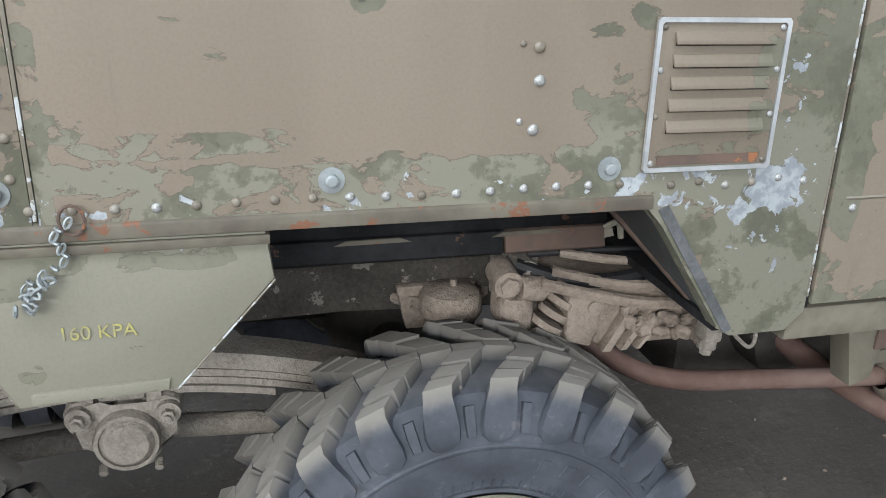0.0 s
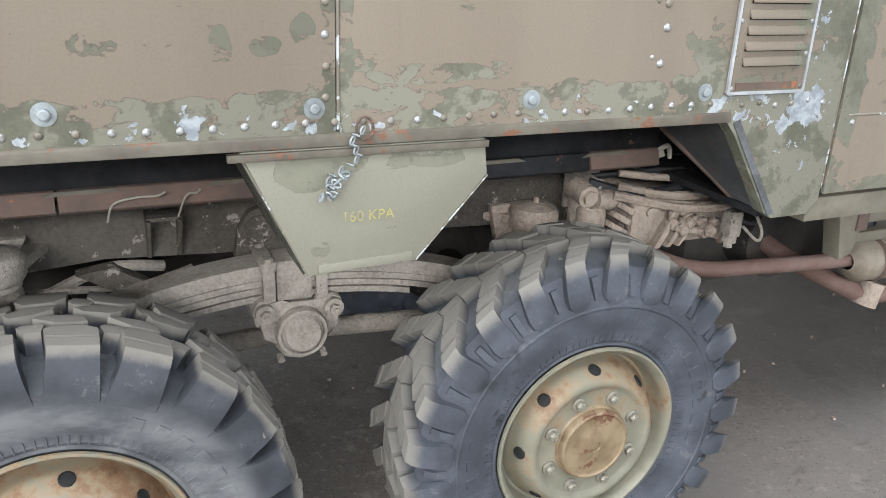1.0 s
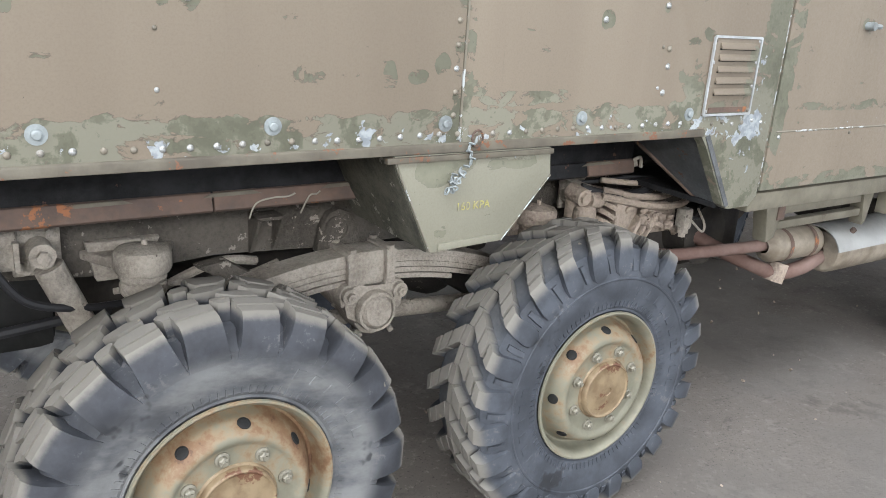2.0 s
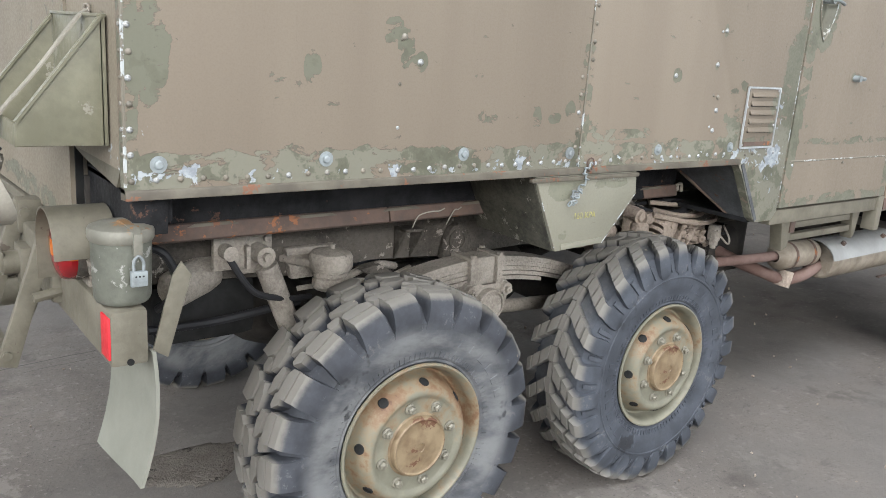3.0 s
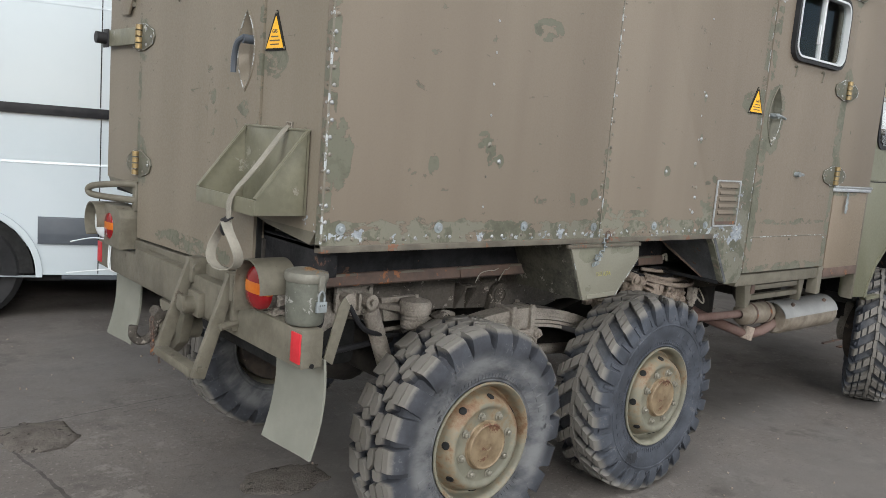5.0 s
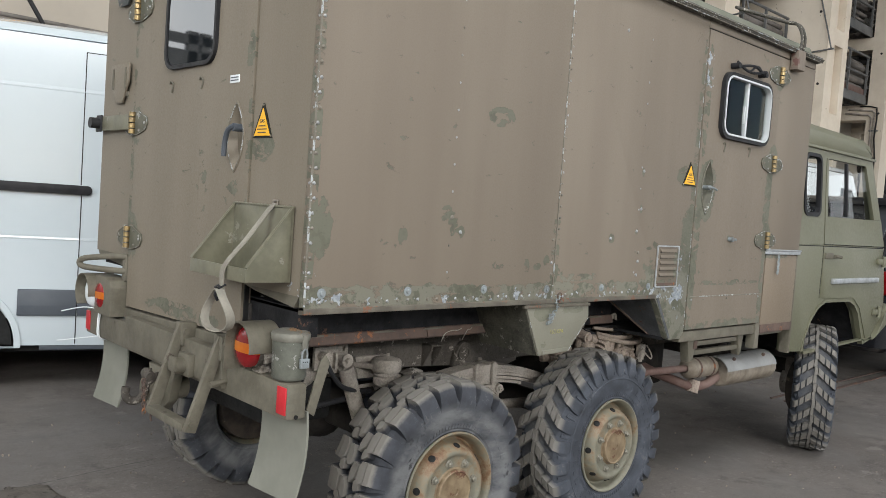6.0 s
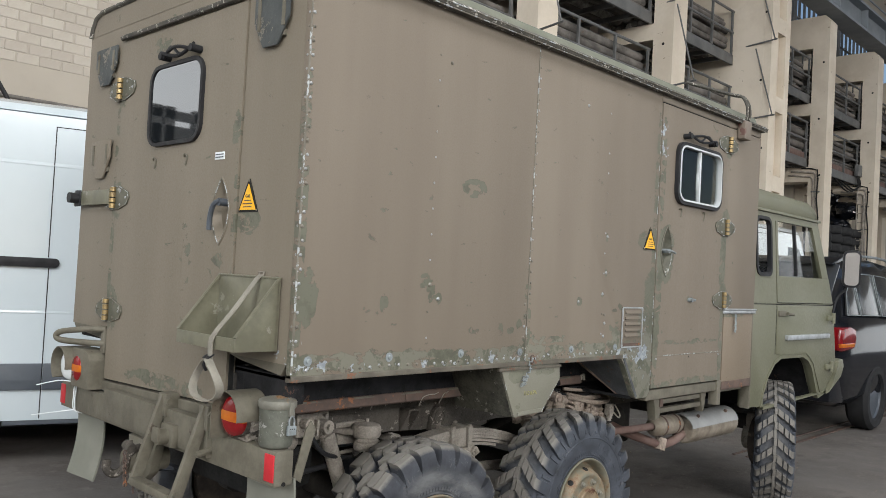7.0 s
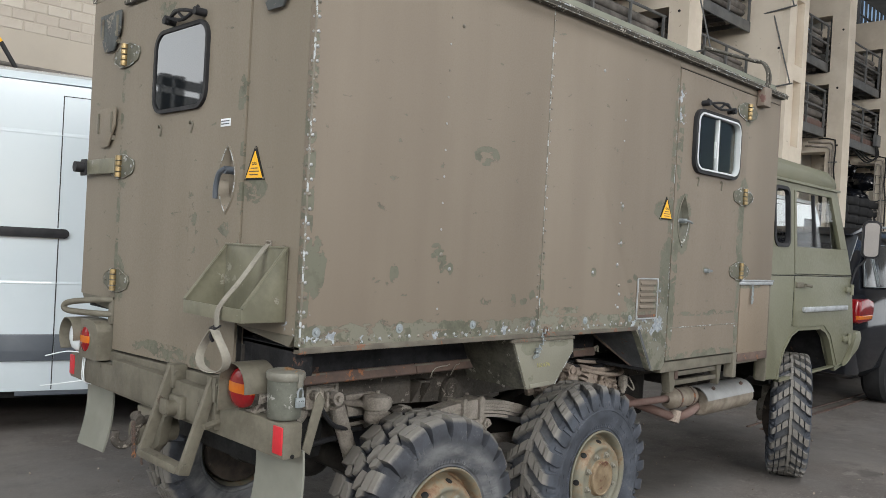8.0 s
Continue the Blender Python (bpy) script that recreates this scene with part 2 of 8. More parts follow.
M_BASKET = surface("scuffed_olive_steel", (0.115, 0.11, 0.077), (0.175, 0.168, 0.12), 0.42, 0.1, 7, 50, 0.6, 0.2, (0.24, 0.23, 0.19), 0.62)
M_HINGE = surface("old_green_hinge_paint", (0.061, 0.062, 0.045), (0.108, 0.104, 0.079), 0.6, 0, 14, 70, 0.9, 0.5, (0.3, 0.3, 0.27), 0.6)
M_JBOX = surface("brown_junction_box", (0.15, 0.12, 0.095), (0.19, 0.16, 0.13), 0.6, 0, 9, 60, 0.6, 0.3, (0.12, 0.06, 0.05), 0.6)
M_MARKER = surface("chipped_dark_plate_paint", (0.028, 0.034, 0.036), (0.06, 0.066, 0.066), 0.55, 0, 9, 70, 0.8, 0.4, (0.17, 0.15, 0.12), 0.57)
M_ALU = surface("bare_aluminium", (0.5, 0.52, 0.54), (0.35, 0.36, 0.37), 0.42, 0.6, 12, 90, 0.6, 0.2)


def rivet_mat():
    g = Graph("painted_and_scraped_rivets")
    r = g.random()
    col = g.mix(g.ramp(r, 0.0, 0.5), (0.09, 0.08, 0.064), (0.17, 0.15, 0.12))
    col = g.mix(g.ramp(r, 0.4, 0.62), col, (0.33, 0.34, 0.345))
    return g.done(g.mix(g.ramp(g.noise(300, 3), 0.45, 0.6, 0.0, 0.6), col, (0.14, 0.125, 0.1)), 0.45, g.ramp(r, 0.4, 0.62, 0.0, 0.4))


M_RIVET = rivet_mat()
M_ZINC = surface("zinc_plated_steel", (0.27, 0.3, 0.31), (0.17, 0.185, 0.19), 0.55, 0.35, 20, 90, 0.6, 0.15)
M_DUST = surface("dusty_chassis_steel", (0.2, 0.178, 0.155), (0.37, 0.334, 0.293), 0.95, 0, 9, 120, 1.0, 1.0, (0.11, 0.096, 0.083), 0.66, 0.1, 0.008)
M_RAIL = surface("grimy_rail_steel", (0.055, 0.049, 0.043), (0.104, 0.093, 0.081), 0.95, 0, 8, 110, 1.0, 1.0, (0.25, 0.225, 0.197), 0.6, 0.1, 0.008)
# near-black so that parts deep under the truck look unlit
M_DEEP_SHADE = surface("deep_shaded_steel", (0.02, 0.018, 0.017), (0.05, 0.045, 0.04), 0.8, 0, 6, 50, 0.8, 0.6, (0.09, 0.08, 0.07), 0.66, 0.2)
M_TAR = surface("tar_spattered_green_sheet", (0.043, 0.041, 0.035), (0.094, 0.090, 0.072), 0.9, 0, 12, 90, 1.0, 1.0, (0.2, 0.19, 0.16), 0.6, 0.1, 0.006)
M_NUT = surface("dull_olive_nuts", (0.135, 0.126, 0.1), (0.2, 0.187, 0.15), 0.5, 0.2, 30, 90, 0.6, 0.2, (0.2, 0.11, 0.05), 0.66)
M_PALE = surface("mud_caked_gearbox", (0.21, 0.17, 0.142), (0.39, 0.325, 0.272), 0.95, 0, 9, 90, 1.0, 1.0, (0.12, 0.094, 0.075), 0.65, 0.1, 0.008)
# tar blackened further, to hold the shade under the box and in the arches
M_DARK = surface("underseal_with_shade", (0.006, 0.006, 0.007), (0.023, 0.023, 0.025), 0.7, 0, 11, 60, 0.9, 0.8, (0.09, 0.05, 0.035), 0.63, spec=0.2)
M_RUST = surface("rusty_steel", (0.07, 0.05, 0.043), (0.125, 0.083, 0.065), 0.85, 0.1, 9, 60, 0.8, 0.7, (0.24, 0.1, 0.045), 0.6)
M_RUSTDARK = surface("dark_rusty_casting", (0.02, 0.016, 0.013), (0.06, 0.045, 0.035), 0.85, 0.1, 14, 70, 0.8, 0.6, (0.13, 0.1, 0.075), 0.64)
M_LINING = surface("spattered_grey_sheet", (0.055, 0.058, 0.061), (0.120, 0.125, 0.133), 0.7, 0.1, 7, 120, 0.9, 0.6, (0.1, 0.05, 0.03), 0.62, 0.3)
M_DIRT = surface("crusted_floor_dirt", (0.1, 0.088, 0.078), (0.16, 0.142, 0.125), 0.95, 0, 10, 90, 1.0, 1.0, (0.05, 0.044, 0.04), 0.6, 0.1, 0.008)
M_REDPIPE = surface("red_brown_pipe", (0.105, 0.058, 0.047), (0.17, 0.115, 0.1), 0.8, 0.1, 6, 60, 0.7, 0.4, (0.3, 0.24, 0.2), 0.68)
M_MUFF = surface("aluminised_muffler", (0.15, 0.122, 0.092), (0.27, 0.235, 0.19), 0.6, 0.15, 9, 70, 0.6, 0.3, (0.28, 0.13, 0.07), 0.66)
M_SHIELD = surface("grey_heat_shield", (0.21, 0.21, 0.205), (0.29, 0.29, 0.285), 0.5, 0.4, 5, 80, 0.5, 0.2, (0.28, 0.14, 0.08), 0.72)
M_BLACK = surface("black_rubber", (0.012, 0.012, 0.014), (0.024, 0.024, 0.026), 0.55, 0, 8, 70, 0.5, 0.15, spec=0.25)
M_FLAP = surface("grey_green_rubber_flap", (0.155, 0.156, 0.13), (0.2, 0.2, 0.17), 0.75, 0, 4, 60, 0.5, 0.3, (0.3, 0.3, 0.26), 0.68)
M_STRAP = surface("grey_webbing", (0.18, 0.166, 0.138), (0.27, 0.252, 0.213), 0.9, 0, 10, 160, 0.6, 0.5)
M_CAN = surface("galvanised_can", (0.085, 0.088, 0.072), (0.135, 0.138, 0.115), 0.55, 0.2, 14, 90, 0.8, 0.4, (0.3, 0.3, 0.28), 0.585)
M_CANTOP = surface("rusty_can_lid", (0.13, 0.125, 0.103), (0.21, 0.2, 0.17), 0.6, 0.2, 14, 60, 0.7, 0.3, (0.24, 0.14, 0.07), 0.58)
M_BRASS = surface("brass", (0.36, 0.26, 0.12), (0.2, 0.15, 0.08), 0.45, 0.6, 20, 90, 0.5, 0.1)
M_REDL = surface("red_lens", (0.22, 0.006, 0.009), (0.15, 0.005, 0.007), 0.12, 0, 10, 80, 0.4, 0.05)
M_AMBER = surface("amber_lens", (0.5, 0.14, 0.012), (0.4, 0.09, 0.01), 0.14, 0, 10, 80, 0.4, 0.05)
M_CLEAR = surface("clear_lens", (0.62, 0.66, 0.68), (0.72, 0.75, 0.77), 0.12, 0, 10, 80, 0.4, 0.05)
M_REFL = surface("red_reflector_tape", (0.5, 0.02, 0.03), (0.42, 0.018, 0.025), 0.45, 0, 14, 60, 0.5, 0.1, (0.55, 0.45, 0.38), 0.72)
M_SIGN = surface("yellow_sticker", (0.78, 0.42, 0.01), (0.72, 0.37, 0.01), 0.45, 0, 12, 80, 0.4, 0.05)
# black of print and cables, also the painted shade of holes and undersides
M_INK_SHADE = surface("black_print_and_shade", (0.012, 0.012, 0.012), (0.02, 0.02, 0.02), 0.7, 0, 20, 80, 0.3, 0.05, spec=0.15)
M_STENCIL = surface("yellow_stencil_paint", (0.36, 0.325, 0.09), (0.21, 0.2, 0.14), 0.7, 0, 60, 160, 0.5, 0.1)
M_FRAME = surface("silver_window_frame", (0.56, 0.58, 0.59), (0.52, 0.54, 0.55), 0.4, 0.2, 6, 80, 0.1, 0.0)
M_TRIM = surface("weathered_gutter_trim", (0.045, 0.042, 0.037), (0.095, 0.088, 0.074), 0.85, 0, 9, 190, 0.7, 0.6, (0.42, 0.4, 0.36), 0.585)
M_ROOF = surface("grey_green_roof_canvas", (0.125, 0.13, 0.1), (0.16, 0.165, 0.13), 0.8, 0, 4, 60, 0.5, 0.3, (0.3, 0.3, 0.27), 0.72)
M_INSIDE = surface("pale_cabin_lining", (0.2, 0.2, 0.165), (0.26, 0.255, 0.21), 0.7, 0, 2, 40, 0.4, 0.1)
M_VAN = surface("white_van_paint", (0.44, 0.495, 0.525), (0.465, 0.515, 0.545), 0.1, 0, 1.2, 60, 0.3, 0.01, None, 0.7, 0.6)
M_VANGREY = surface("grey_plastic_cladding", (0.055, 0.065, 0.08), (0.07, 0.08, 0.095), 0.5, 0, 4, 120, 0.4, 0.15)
# paler copy of the van paint, makes up for light missing beyond the cab
M_VAN_LIFTED = surface("brightened_white_van_paint", (0.78, 0.8, 0.81), (0.74, 0.76, 0.77), 0.12, 0, 1.2, 60, 0.3, 0.01, None, 0.7, 0.6)
M_SUV = surface("black_car_paint", (0.006, 0.007, 0.01), (0.01, 0.011, 0.014), 0.08, 0, 1, 60, 0.2, 0.01, None, 0.7, 0.45)
M_STEEL = surface("painted_rack_steel", (0.085, 0.088, 0.088), (0.14, 0.14, 0.14), 0.6, 0.1, 3, 40, 0.5, 0.1)
M_PIPE = surface("dusty_steel_pipes", (0.08, 0.073, 0.066), (0.19, 0.172, 0.158), 0.7, 0.2, 3, 40, 0.6, 0.2, (0.12, 0.07, 0.05), 0.66)
M_LAGGED = surface("foil_lagged_pipe", (0.4, 0.4, 0.38), (0.2, 0.19, 0.17), 0.4, 0.5, 12, 60, 0.8, 0.5)
M_CONC = surface("cream_painted_concrete", (0.54, 0.47, 0.385), (0.63, 0.56, 0.47), 0.85, 0, 1.4, 22, 0.5, 0.3, (0.3, 0.25, 0.2), 0.66)
M_WALL = surface("cream_plaster", (0.33, 0.295, 0.25), (0.38, 0.34, 0.29), 0.9, 0, 0.7, 14, 0.5, 0.3, (0.27, 0.24, 0.2), 0.68)
# darker than the other walls so the unseen sides bounce less light
M_DARKWALL = surface("unseen_dark_plaster", (0.1, 0.09, 0.08), (0.15, 0.135, 0.12), 0.9, 0, 0.7, 14, 0.5, 0.3)
M_BEAM = surface("blue_grey_crane_girder", (0.16, 0.18, 0.2), (0.22, 0.24, 0.26), 0.6, 0.1, 1.5, 30, 0.5, 0.1)
M_GLASS = glass("window_glass", (0.8, 0.83, 0.82))
M_CABGLASS = glass("cab_glass", (0.98, 0.99, 0.99), 0.02, 0.02)
M_MIRROR = surface("mirror_glass", (0.8, 0.8, 0.8), (0.8, 0.8, 0.8), 0.03, 1.0, 1, 10, 0.1, 0.0)


def brick_mat():
    g = Graph("painted_brick")
    f = g.ramp(g.math("ADD", g.math("MULTIPLY", g.random(), 0.5), g.math("MULTIPLY", g.noise(9, 5), 0.5)), 0.25, 0.75)
    g.bump(g.noise(70, 4), 0.4, 0.004)
    return g.done(g.mix(f, (0.37, 0.33, 0.285), (0.43, 0.39, 0.34)), 0.9)


M_BRICK = brick_mat()


def floor_mat():
    g = Graph("worn_hall_floor")
    big, mid, fine = g.noise(0.55, 5, 0.6), g.noise(3.2, 6, 0.65, shift=(3, 3, 0)), g.noise(45, 5, 0.7)
    col = g.mix(g.ramp(big, 0.38, 0.62), (0.118, 0.104, 0.094), (0.172, 0.154, 0.139))
    col = g.mix(g.ramp(mid, 0.55, 0.72, 0.0, 0.65), col, (0.07, 0.064, 0.06))
    col = g.mix(g.ramp(g.noise(1.4, 6, 0.6, shift=(8, 1, 0)), 0.6, 0.7, 0.0, 0.4), col, (0.22, 0.205, 0.185))
    col = g.mix(g.ramp(fine, 0.56, 0.68, 0.0, 0.7), col, (0.25, 0.23, 0.21))
    col = g.mix(g.ramp(g.noise(120, 4, 0.7, shift=(4, 2, 0)), 0.57, 0.68, 0.0, 0.8), col, (0.045, 0.041, 0.038))
    col = g.mix(g.ramp(g.noise(7, 7, 0.75, stretch=(1, 2.5, 1), shift=(6, 2, 0)), 0.56, 0.66, 0.0, 0.5), col, (0.075, 0.068, 0.063))
    col = g.mix(g.ramp(g.noise(22, 5, 0.7, shift=(1, 9, 0)), 0.64, 0.7, 0.0, 0.7), col, (0.05, 0.046, 0.043))
    col = g.mix(g.ramp(g.noise(5, 7, 0.72, shift=(3, 1, 4)), 0.57, 0.64, 0.0, 0.55), col, (0.24, 0.22, 0.2))
    col = g.mix(g.ramp(g.noise(2.4, 7, 0.7, shift=(9, 3, 4)), 0.57, 0.66, 0.0, 0.6), col, (0.07, 0.063, 0.057))
    line = 0.0
    grey = g.ramp(g.noise(1.0, 3, 0.5, shift=(1, 4, 2)), 0.45, 0.58, 0.0, 0.6)
    col = g.mix(grey, col, (0.14, 0.13, 0.121))
    for a, b, w in (((-0.4, 1.9), (-0.33, 1.46), 0.007), ((-0.33, 1.47), (-0.27, 0.85), 0.009), ((-0.24, 1.99), (0.5, 2.08), 0.003),
                    ((-0.6, 2.05), (-0.24, 1.99), 0.003), ((0.15, 1.96), (0.5, 2.0), 0.002)):
        line = g.math("MAXIMUM", line, g.line(a, b, w))
    col = g.mix(g.math("MULTIPLY", line, 0.7), col, (0.035, 0.031, 0.028))
    h = g.math("ADD", g.math("MULTIPLY", fine, 0.4), g.math("MULTIPLY", mid, 0.8))
    h = g.math("SUBTRACT", h, line)
    g.bump(h, 0.7, 0.008)
    return g.done(col, g.ramp(mid, 0.3, 0.7, 0.6, 0.85), 0.0, 0.35)


M_FLOOR = floor_mat()


def tyre_mat(name, dust_amount, side=(0.026, 0.029, 0.035), lo=0.424, hi=0.444, film=0.0):
    g = Graph(name)
    r2 = g.math("ADD", g.math("MULTIPLY", g.axis(0), g.axis(0)), g.math("MULTIPLY", g.axis(2), g.axis(2)))
    rad = g.math("SQRT", r2)
    n1, n2 = g.noise(9, 5, 0.65), g.noise(60, 5, 0.7)
    col = g.mix(g.ramp(n1, 0.35, 0.65), side, tuple(1.7 * c for c in side))
    dusty = g.math("MULTIPLY", g.ramp(g.math("ADD", rad, g.math("MULTIPLY", g.math("SUBTRACT", n1, 0.5), 0.03)), lo, hi), dust_amount)
    col = g.mix(dusty, col, (0.17, 0.158, 0.14))
    wash = g.math("MULTIPLY", g.ramp(rad, 0.36, 0.3), g.ramp(g.noise(5, 5, 0.6, stretch=(1, 1, 2.2), shift=(2, 2, 2)), 0.35, 0.65, 0.15, 1.0))
    col = g.mix(g.math("MULTIPLY", wash, film), col, (0.15, 0.152, 0.155))
    scuff = g.ramp(g.math("ADD", g.math("MULTIPLY", n1, 0.5), g.math("MULTIPLY", n2, 0.5)), 0.56, 0.64, 0.0, 0.4)
    col = g.mix(scuff, col, (0.15, 0.147, 0.143))
    smear = g.ramp(g.noise(4.5, 4, 0.7, shift=(1, 7, 3)), 0.62, 0.66, 0.0, 0.8)
    col = g.mix(g.math("MULTIPLY", smear, g.ramp(rad, 0.37, 0.33)), col, (0.02, 0.021, 0.024))
    mud = g.ramp(g.noise(14, 5, 0.6, shift=(5, 5, 5)), 0.68, 0.72, 0.0, 0.7)
    col = g.mix(g.math("MULTIPLY", mud, g.ramp(rad, 0.36, 0.4)), col, (0.27, 0.235, 0.18))
    g.bump(n2, 0.3, 0.002)
    return g.done(col, g.ramp(n1, 0.3, 0.7, 0.62, 0.82), 0.0, 0.25)


M_SEAM = surface("scraped_seam", (0.13, 0.115, 0.09), (0.17, 0.155, 0.125), 0.6, 0, 9, 120, 0.6, 0.2, (0.38, 0.4, 0.41), 0.535)


def reflecting_pane():
    g = Graph("dark_reflecting_glass")
    d = g.tree.nodes.new("ShaderNodeBsdfDiffuse")
    d.inputs[0].default_value = (0.012, 0.014, 0.016, 1)
    s = g.tree.nodes.new("ShaderNodeBsdfGlossy")
    s.inputs["Roughness"].default_value = 0.03
    f = g.tree.nodes.new("ShaderNodeFresnel")
    f.inputs[0].default_value = 2.2
    m = g.tree.nodes.new("ShaderNodeMixShader")
    g.tree.links.new(f.outputs[0], m.inputs[0])
    g.tree.links.new(d.outputs[0], m.inputs[1])
    g.tree.links.new(s.outputs[0], m.inputs[2])
    g.tree.links.new(m.outputs[0], g.out.inputs[0])
    return g.mat


M_PANE = reflecting_pane()


def overcast(name, strength):
    g = Graph(name)
    g.put(g.bsdf.inputs["Emission Color"], g.mix(g.ramp(g.noise(0.3, 3), 0.3, 0.7), (0.84, 0.9, 0.95), (0.95, 0.97, 1.0)))
    g.bsdf.inputs["Emission Strength"].default_value = strength
    return g.done((0.1, 0.1, 0.1), 0.9)


M_EAST_GLOW = overcast("east_glow", 1.5)
M_BRIGHT = overcast("bright_overcast_daylight", 2.6)
M_TYRE = tyre_mat("dusty_tyre_rubber", 0.85, (0.037, 0.041, 0.05), 0.405, 0.44)
M_TYRE_OLD = tyre_mat("scuffed_tyre_rubber", 0.85, (0.031, 0.033, 0.039), 0.4, 0.418, 0.95)
M_CARTYRE = surface("car_tyre_rubber", (0.014, 0.014, 0.015), (0.026, 0.026, 0.027), 0.75, 0, 6, 60, 0.5, 0.2, spec=0.2)


def rim_mat(name, rust):
    g = Graph(name)
    r2 = g.math("SQRT", g.math("ADD", g.math("MULTIPLY", g.axis(0), g.axis(0)), g.math("MULTIPLY", g.axis(2), g.axis(2))))
    n1, n2 = g.noise(7, 5, 0.65), g.noise(40, 5, 0.7)
    col = g.mix(g.ramp(n1, 0.4, 0.6), (0.14, 0.135, 0.102), (0.19, 0.182, 0.14))
    ring = g.math("MULTIPLY", g.ramp(r2, 0.14, 0.165), g.ramp(r2, 0.212, 0.19))
    v = g.math("ADD", g.math("MULTIPLY", n1, 0.6), g.math("MULTIPLY", n2, 0.4))
    v = g.math("ADD", v, g.math("MULTIPLY", ring, 0.05 + 0.1 * rust))
    v = g.math("ADD", v, g.math("MULTIPLY", g.ramp(r2, 0.185, 0.2), 0.14 * rust - 0.06))
    v = g.math("ADD", v, g.math("MULTIPLY", g.ramp(g.axis(2), -0.12, 0.2), 0.09))
    col = g.mix(g.ramp(v, 0.52, 0.68, 0.0, 0.75), col, (0.2, 0.135, 0.076))
    col = g.mix(g.ramp(v, 0.62, 0.72, 0.0, 0.8), col, (0.13, 0.068, 0.035))
    col = g.mix(g.ramp(v, 0.73, 0.78, 0.0, 0.7), col, (0.07, 0.032, 0.02))
    g.bump(n2, 0.25, 0.002)
    return g.done(col, 0.58, 0.0, 0.4)


M_RIM = rim_mat("olive_rim_paint_with_rust", 0.25)
M_RIM_OLD = rim_mat("olive_rim_paint_under_rust", 0.65)
M_HUB = surface("rusty_yellow_hub_cap", (0.13, 0.088, 0.05), (0.22, 0.165, 0.1), 0.55, 0.1, 18, 60, 0.8, 0.3, (0.11, 0.05, 0.028), 0.58)

# ---- building helpers ----
WORLD = {}


def part(name, bm, mat, parent=None, label="", at=None, smooth=38, kind=""):
    """Links a bmesh as one mesh object, in world coordinates unless a pose is given."""
    me = bpy.data.meshes.new(name)
    bmesh.ops.recalc_face_normals(bm, faces=bm.faces[:])
    bm.to_mesh(me)
    bm.free()
    me.materials.append(mat)
    if smooth:
        me.shade_smooth()
        me.set_sharp_from_angle(angle=radians(smooth))
    return place(name, me, parent, label, at, kind)


def place(name, me, parent=None, label="", at=None, kind=""):
    ob = new(name, me)
    m = at or Matrix.Identity(4)
    WORLD[ob] = m
    if parent:
        ob.parent = parent
        ob.matrix_parent_inverse = WORLD[parent].inverted()
    ob.matrix_basis = m
    return tagged(ob, label, kind=kind)


def thing(name, base, label, category, group="", kind=""):
    ob = new(name)
    ob.empty_display_size = 0.2
    WORLD[ob] = Matrix.Translation(base)
    ob.matrix_basis = WORLD[ob]
    return tagged(ob, label, category, group, kind)


def soften(bm, verts, r, seg=2):
    if r > 0:
        edges = list({e for v in verts for e in v.link_edges})
        bmesh.ops.bevel(bm, geom=edges, offset=r, segments=seg, affect="EDGES", profile=0.6)


def box(bm, lo, hi, r=0.0, m=None, seg=2):
    (a, b, c), (d, e, f) = lo, hi
    vs = [bm.verts.new(p) for p in ((a, b, c), (d, b, c), (d, e, c), (a, e, c), (a, b, f), (d, b, f), (d, e, f), (a, e, f))]
    for q in ((0, 1, 2, 3), (7, 6, 5, 4), (0, 4, 5, 1), (1, 5, 6, 2), (2, 6, 7, 3), (3, 7, 4, 0)):
        bm.faces.new([vs[i] for i in q])
    if m is not None:
        for v in vs:
            v.co = m @ v.co
    soften(bm, vs, r, seg)
    return bm


def prism(bm, pts, axis, lo, hi, r=0.0, m=None, seg=2):
    """A polygon in the plane across the axis, given as (x, z), (y, z) or (x, y), drawn out from lo to hi."""
    def at(p, d):
        return {"y": (p[0], d, p[1]), "x": (d, p[0], p[1]), "z": (p[0], p[1], d)}[axis]
    a, b = [bm.verts.new(at(p, lo)) for p in pts], [bm.verts.new(at(p, hi)) for p in pts]
    bm.faces.new(a), bm.faces.new(b[::-1])
    n = len(pts)
    for i in range(n):
        bm.faces.new((a[i], b[i], b[(i + 1) % n], a[(i + 1) % n]))
    if m is not None:
        for v in a + b:
            v.co = m @ v.co
    soften(bm, a + b, r, seg)
    return bm


def cyl(bm, p, q, r, r2=None, seg=16, caps=True):
    p, q = Vector(p), Vector(q)
    d = (q - p).normalized()
    u = d.orthogonal().normalized()
    w = d.cross(u)
    r2 = r if r2 is None else r2
    rings = []
    for c, k in ((p, r), (q, r2)):
        rings.append([bm.verts.new(c + k * (math.cos(2 * math.pi * i / seg) * u + math.sin(2 * math.pi * i / seg) * w)) for i in range(seg)])
    for i in range(seg):
        j = (i + 1) % seg
        bm.faces.new((rings[0][i], rings[0][j], rings[1][j], rings[1][i]))
    if caps:
        bm.faces.new(rings[0][::-1]), bm.faces.new(rings[1])
    return bm


